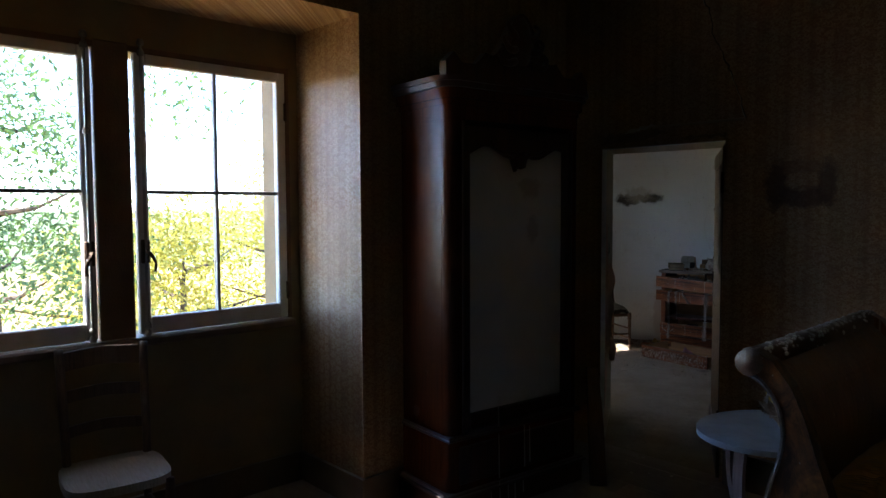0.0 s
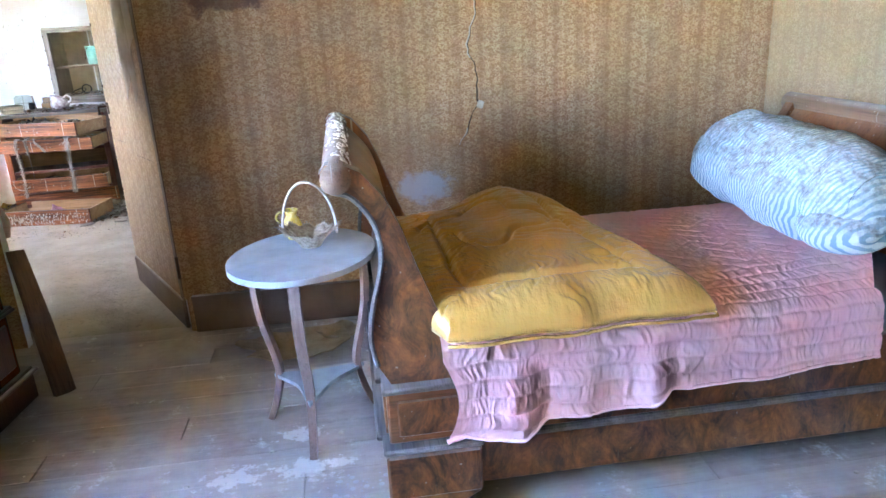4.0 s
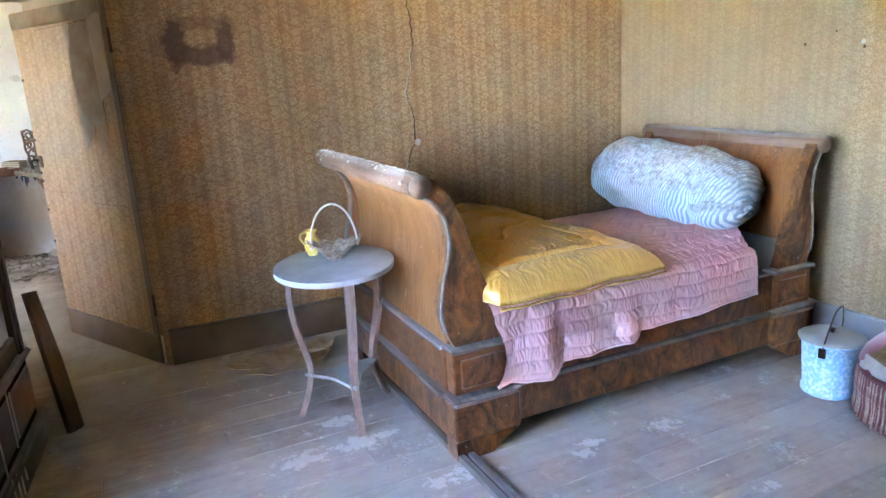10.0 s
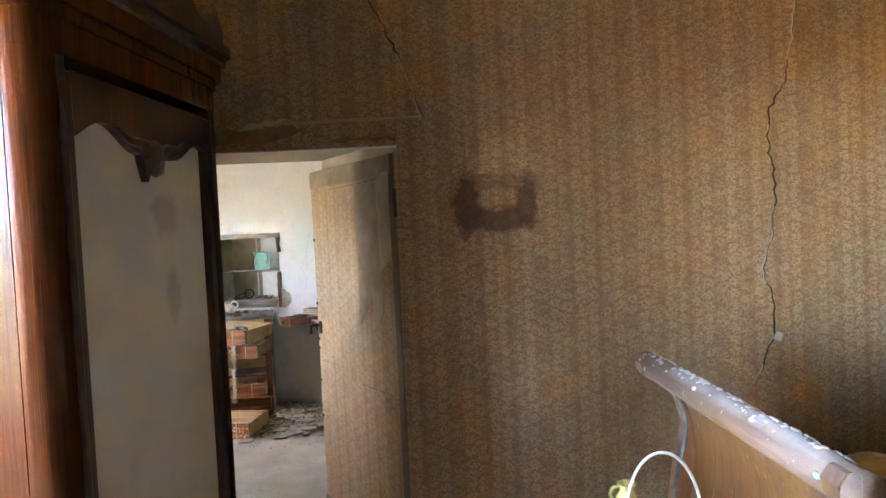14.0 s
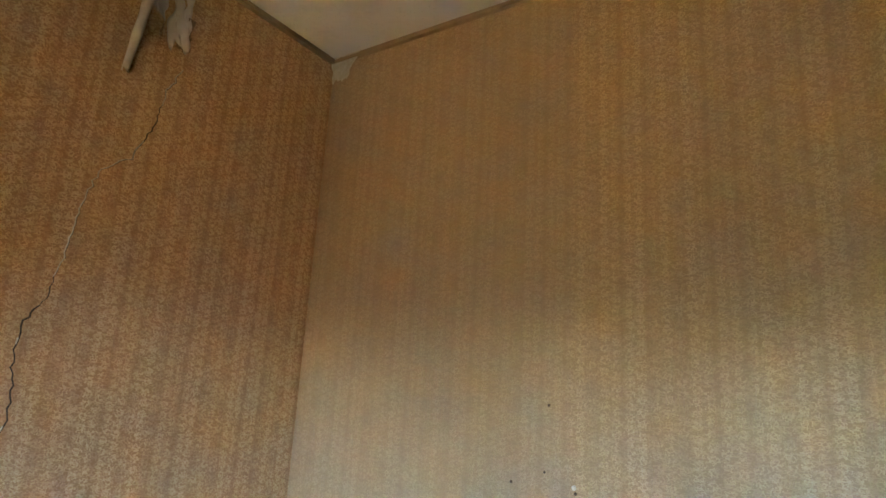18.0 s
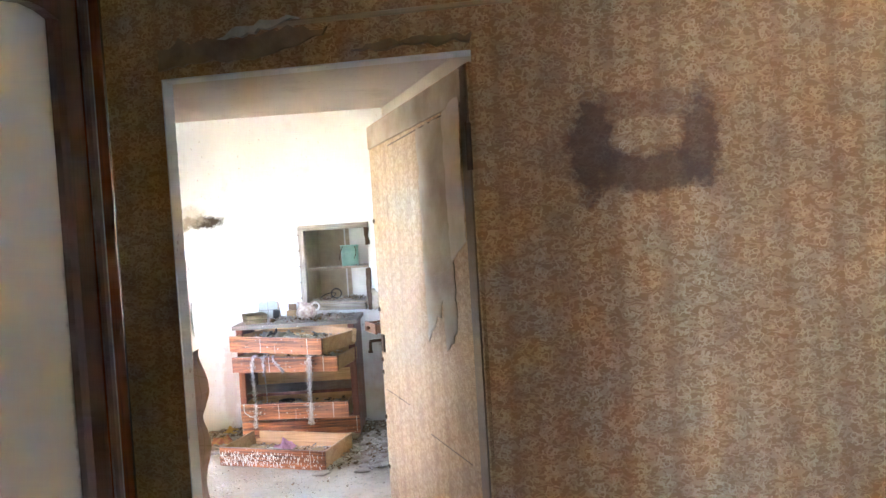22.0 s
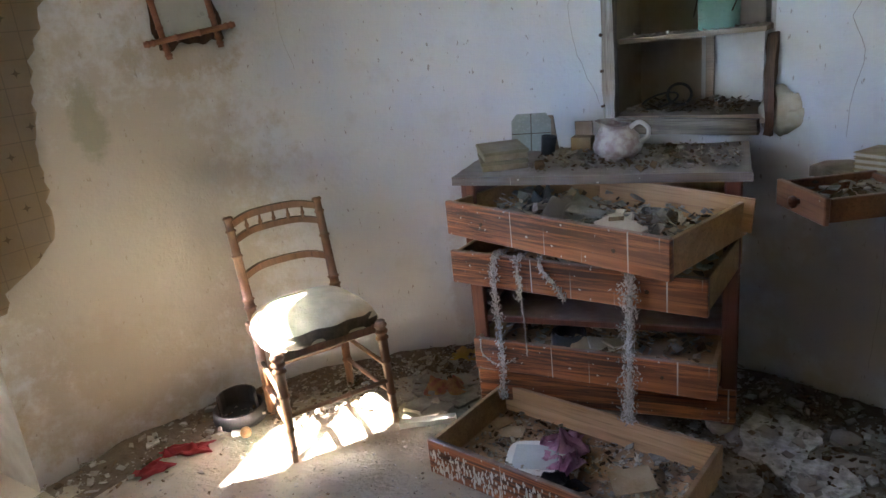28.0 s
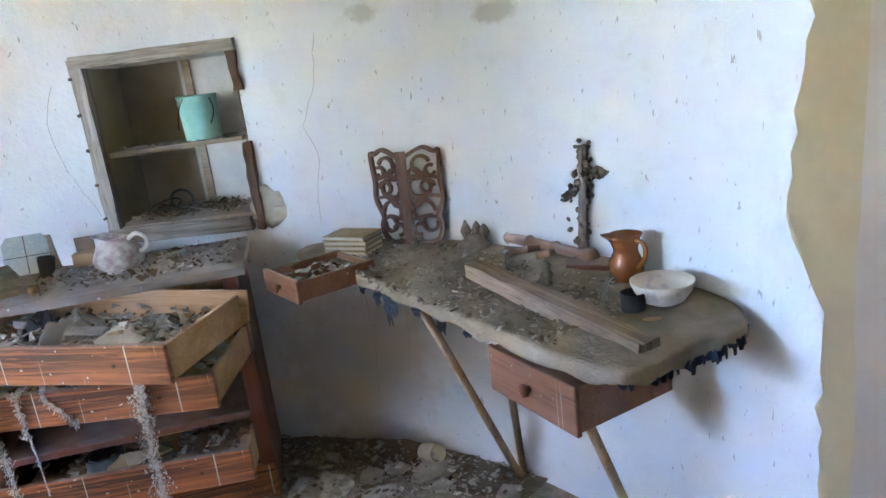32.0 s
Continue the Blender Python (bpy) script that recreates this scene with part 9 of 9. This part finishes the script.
for dx, dy, h in ((0.015, 0.0, 0.055), (-0.02, 0.015, 0.06), (0.035, -0.03, 0.05)):
    bm = lathe([(0.012, 0), (0.02, 0.02), (0.012, 0.04), (0.002, h)], 7, None, pose(-0.50 + dx, 3.28 + dy, TZ + 0.03))
    solo("peak", bm, CRUST, "dusty pointed shard in the dish", "shard", group="shards in the dish")
sh_ = thing("glass_shard", "curved clear glass handle", "glass", -0.272, 2.59, TZ)
part("arc", tube(smooth_path([(0, 0, 0.002), (0.002, 0.01, 0.03), (0.02, 0.02, 0.055), (0.035, 0.03, 0.058)], 5), [0.008] * 8 + [0.006] * 8, 8), CLEAR, sh_, "", True)

# Rough plank lying on the table.
bm = rough_bar(0.058, 0.64, 0.040, (0, 0, 0.004), (0, 0, 0), 0.010, 5.0)
solo("plank", bm, wood("splintered plank", (0.33, 0.25, 0.17), (0.09, 0.052, 0.032), 1, 0.85, 0.6, drips=0.3), "splintered broken plank lying on the table", "plank", pose(-0.405, 2.60, TZ + 0.020, 4, 0, 26))

# ---- floor of the round room ----
ft = thing("rubber_collar", "black rubber collar and ring on the floor", "rubber", -3.045, 2.745, 0, 20)
part("ring", lathe([(0.085, 0), (0.10, 0.004), (0.105, 0.03), (0.10, 0.06), (0.09, 0.062), (0.082, 0.04), (0.082, 0.004)], 28), DARKSTUFF, ft, "", True)
part("collar", ribbon([(0.075 * math.cos(a), 0.075 * math.sin(a), 0.075) for a in [0.35 * i for i in range(12)]], 0.075, 0.004, (0, 0, 1)), DARKSTUFF, ft)
kb = thing("turned_ball", "turned wooden knob on the floor", "knob", -2.925, 2.655, 0.022, 40)
part("ball", lathe([(0, -0.022), (0.016, -0.015), (0.022, 0), (0.016, 0.015), (0, 0.022)], 14), PINE, kb, "", True)
part("neck", tube([(0, 0, 0), (-0.05, 0.02, -0.008)], [0.011, 0.014], 8), WHITEPAINT, kb, "", True)
RED = plain("red cloth", (0.34, 0.03, 0.035), (0.25, 0.02, 0.03), 0.85, scale=20.0)
crumple("red_cloth", pose(-3.08, 2.50, 0.0, 0, 0, 35), 0.17, 0.07, 0.035, 4.0, RED, "small red cloth on the dirty floor", "cloth")
crumple("red_cloth", pose(-3.11, 2.37, 0.0, 0, 0, 65), 0.12, 0.09, 0.02, 8.0, RED, "dusty red scrap by the wall", "cloth")
crumple("toy_rag", pose(-2.37, 3.22, 0.0, 0, 0, 10), 0.16, 0.12, 0.07, 5.0, plain("yellow and red rag", (0.42, 0.30, 0.10), (0.28, 0.06, 0.07), 0.85, scale=16.0), "dirty yellow and red rag beside the chest", "rag")
crumple("toy_rag", pose(-2.43, 3.50, 0.0, 0, 0, 10), 0.12, 0.08, 0.05, 9.0, plain("ochre rag", (0.42, 0.28, 0.06), (0.34, 0.22, 0.06), 0.85, scale=16.0), "ochre rag by the wall", "rag")
bm = rough_bar(0.21, 0.035, 0.02, (0, 0, 0.012), (0, 0, 0), 0.008, 9.0)
solo("plaster_piece", bm, plain("white plaster", (0.66, 0.64, 0.6), (0.54, 0.52, 0.48), 0.9, scale=20.0), "long broken piece of white plaster", "plaster", pose(-2.31, 2.985, 0.0, 0, 0, 32))
fallen_sheet("paper_sheet", -2.33, 2.26, 0.13, 0.07, 7.0, PALE, "dirty paper lying on the floor", 0.01)
fallen_sheet("cardboard", -1.16, 3.28, 0.14, 0.20, 2.0, GREYBITS, "broken sheet of grey board beside the chest", 0.02)
fallen_sheet("cardboard", -1.02, 3.12, 0.12, 0.12, 3.0, GREYBITS, "broken sheet of grey board on the floor", 0.02)
fallen_sheet("cardboard", -1.25, 3.05, 0.10, 0.10, 12.0, GREYBITS, "cracked plaster board on the floor", 0.015)
fallen_sheet("cardboard", -1.75, 3.08, 0.16, 0.05, 14.0, GREYBITS, "cracked plaster under the chest's edge", 0.015)
cn = thing("paper_tube", "crushed pale cardboard tube on the floor", "tube", -0.735, 3.42, 0.038, 30)
part("body", lathe([(0.036, -0.05), (0.038, 0), (0.036, 0.05), (0.031, 0.05), (0.032, -0.048)], 18, None, pose(0, 0, 0, 70, 0, 0)), PALE, cn, "", True)


def litter(name, label, places, n, s0, s1, mats, seed, high):
    rnd = random.Random(seed)
    for mat in mats:
        verts, faces = [], []
        for i in range(n):
            a0, a1, r0, r1 = rnd.choice(places)
            q = ring(rnd.uniform(a0, a1), CR - r0 - (r1 - r0) * rnd.random() ** 1.3)
            s = rnd.uniform(s0, s1) * (0.5 + rnd.random() ** 3)
            e = Euler((rnd.uniform(-0.5, 0.5), rnd.uniform(-0.5, 0.5), rnd.uniform(0, 6.3))).to_matrix()
            th = s * rnd.uniform(0.1, 0.5)
            z = 0.0 + s * 0.2 + high * rnd.random() ** 3
            b = len(verts)
            c = [(-s, -s * rnd.uniform(0.3, 0.9)), (s * rnd.uniform(0.4, 1), -s * 0.6), (s, s * rnd.uniform(0.2, 0.8)), (-s * rnd.uniform(0.2, 1), s * 0.6)]
            for zz in (0, th):
                for px, py in c:
                    verts.append(Vector((q.x, q.y, z)) + e @ Vector((px, py, zz)))
            faces += [(b, b + 3, b + 2, b + 1), (b + 4, b + 5, b + 6, b + 7)] + [(b + j, b + (j + 1) % 4, b + 4 + (j + 1) % 4, b + 4 + j) for j in range(4)]
        me = bpy.data.meshes.new(name)
        me.from_pydata(verts, [], faces)
        me.materials.append(mat)
        tagged(new(name, me), label, "rubble", kind="stuff")


EDGE = ((40, 178, 0.0, 0.25), (40, 82, 0.0, 0.9), (105, 150, 0.0, 0.4), (55, 80, 0.3, 1.1))
litter("rubble", "fallen plaster and leaf litter along the wall", EDGE, 2000, 0.004, 0.014, (GREYBITS, LEAFBITS, LIMESTONE), 51, 0.02)
litter("floor_dust", "fine crumbs over the floor", ((20, 200, 0.0, 1.5),), 2400, 0.0015, 0.006, (GREYBITS, LEAFBITS, LIMESTONE), 52, 0.003)
litter("plaster_flakes", "larger flakes of plaster on the floor", ((40, 175, 0.02, 0.5), (55, 80, 0.1, 0.8)), 60, 0.012, 0.032, (GREYBITS, LIMESTONE), 53, 0.01)
# Broken slabs of floor plaster, cracked apart beside and before the chest.
SLAB = plain("cracked floor plaster", (0.34, 0.31, 0.26), (0.20, 0.175, 0.14), 0.93, scale=9.0, grain=70.0, depth=0.004)
rnd = random.Random(77)
for i in range(110):
    x, y = (rnd.uniform(-1.45, -0.45), rnd.uniform(2.55, 3.45)) if i < 84 else (rnd.uniform(-2.6, -2.2), rnd.uniform(3.0, 3.3))
    if math.hypot(x - CX, y - CY) > CR - 0.09 or (-2.35 < x < -1.32 and y > 2.6 and i < 84):
        continue
    s_ = rnd.uniform(0.025, 0.085)
    k = rnd.choice((4, 5, 5, 6))
    a0 = rnd.uniform(0, 6)
    poly = [(s_ * rnd.uniform(0.65, 1.15) * math.cos(a0 + 6.2832 * j / k), s_ * rnd.uniform(0.65, 1.15) * math.sin(a0 + 6.2832 * j / k)) for j in range(k)]
    solo("floor_slab", prism(poly, 0.0, rnd.uniform(0.006, 0.016)), SLAB, "broken slab of floor plaster lying loose", "slab", pose(x, y, 0.002, rnd.uniform(-5, 5), rnd.uniform(-5, 5), 0), "broken floor slabs")
bm = bmesh.new()
add_grid(bm, lambda u, v: (lambda q: Vector((q.x, q.y, -0.002 + (1 - v) ** 2 * 0.028 * (0.6 + 0.8 * noise.noise(Vector((q.x * 4, q.y * 4, 0)))) + wob(q.x, q.y, 0, 0.05, 0.01) * (1 - v))))(ring(40 + 138 * u, CR + 0.01 - 0.22 * v)), 160, 14)
solo("dirt_bank", bm, plain("brown dirt", (0.17, 0.13, 0.09), (0.10, 0.075, 0.05), 0.97, scale=18.0, grain=90.0, depth=0.01), "bank of dirt where floor and round wall meet", "dirt", kind="stuff", smooth=True)

# Cracks on the round wall.
FINECRACK = plain("grey hairline crack", (0.30, 0.28, 0.25), (0.40, 0.38, 0.35), 0.95)


def wall_crack(points, w):
    """A fine dark line on the round wall through pairs of angle and height."""
    full = []
    for (aa, za), (ab, zb) in zip(points, points[1:]):
        k = max(2, int(abs(zb - za) / 0.03))
        full += [(aa + (ab - aa) * i / k + wob(aa, i * 0.3, za, 0.4, 0.35), za + (zb - za) * i / k) for i in range(k)]
    full.append(points[-1])
    pts = []
    for a, z in full:
        q = ring(a, CR - 0.001)
        pts.append((q.x + wob(q.x, q.y, z, 0.5, 0.012), q.y + wob(q.y, q.x, z, 0.6, 0.012), z))
    solo("crack", tube(pts, w, 5), FINECRACK, "hairline crack in the whitewashed wall", "crack", kind="structure")


wall_crack([(99.0, 1.55), (100.5, 1.42), (100.0, 1.3), (98.5, 1.15), (97.2, 1.05)], 0.0008)
wall_crack([(65.5, 1.62), (66.8, 1.42), (69.0, 1.30), (67.4, 1.2), (68.2, 1.05), (68.5, 0.93)], 0.0009)
wall_crack([(136.0, 1.95), (138.0, 1.7), (137.5, 1.45), (136.5, 1.3)], 0.0007)
wall_crack([(64.0, 0.72), (63.6, 0.45), (64.2, 0.15)], 0.0008)
wall_crack([(58.5, 0.76), (58.2, 0.5), (59.0, 0.3)], 0.0008)
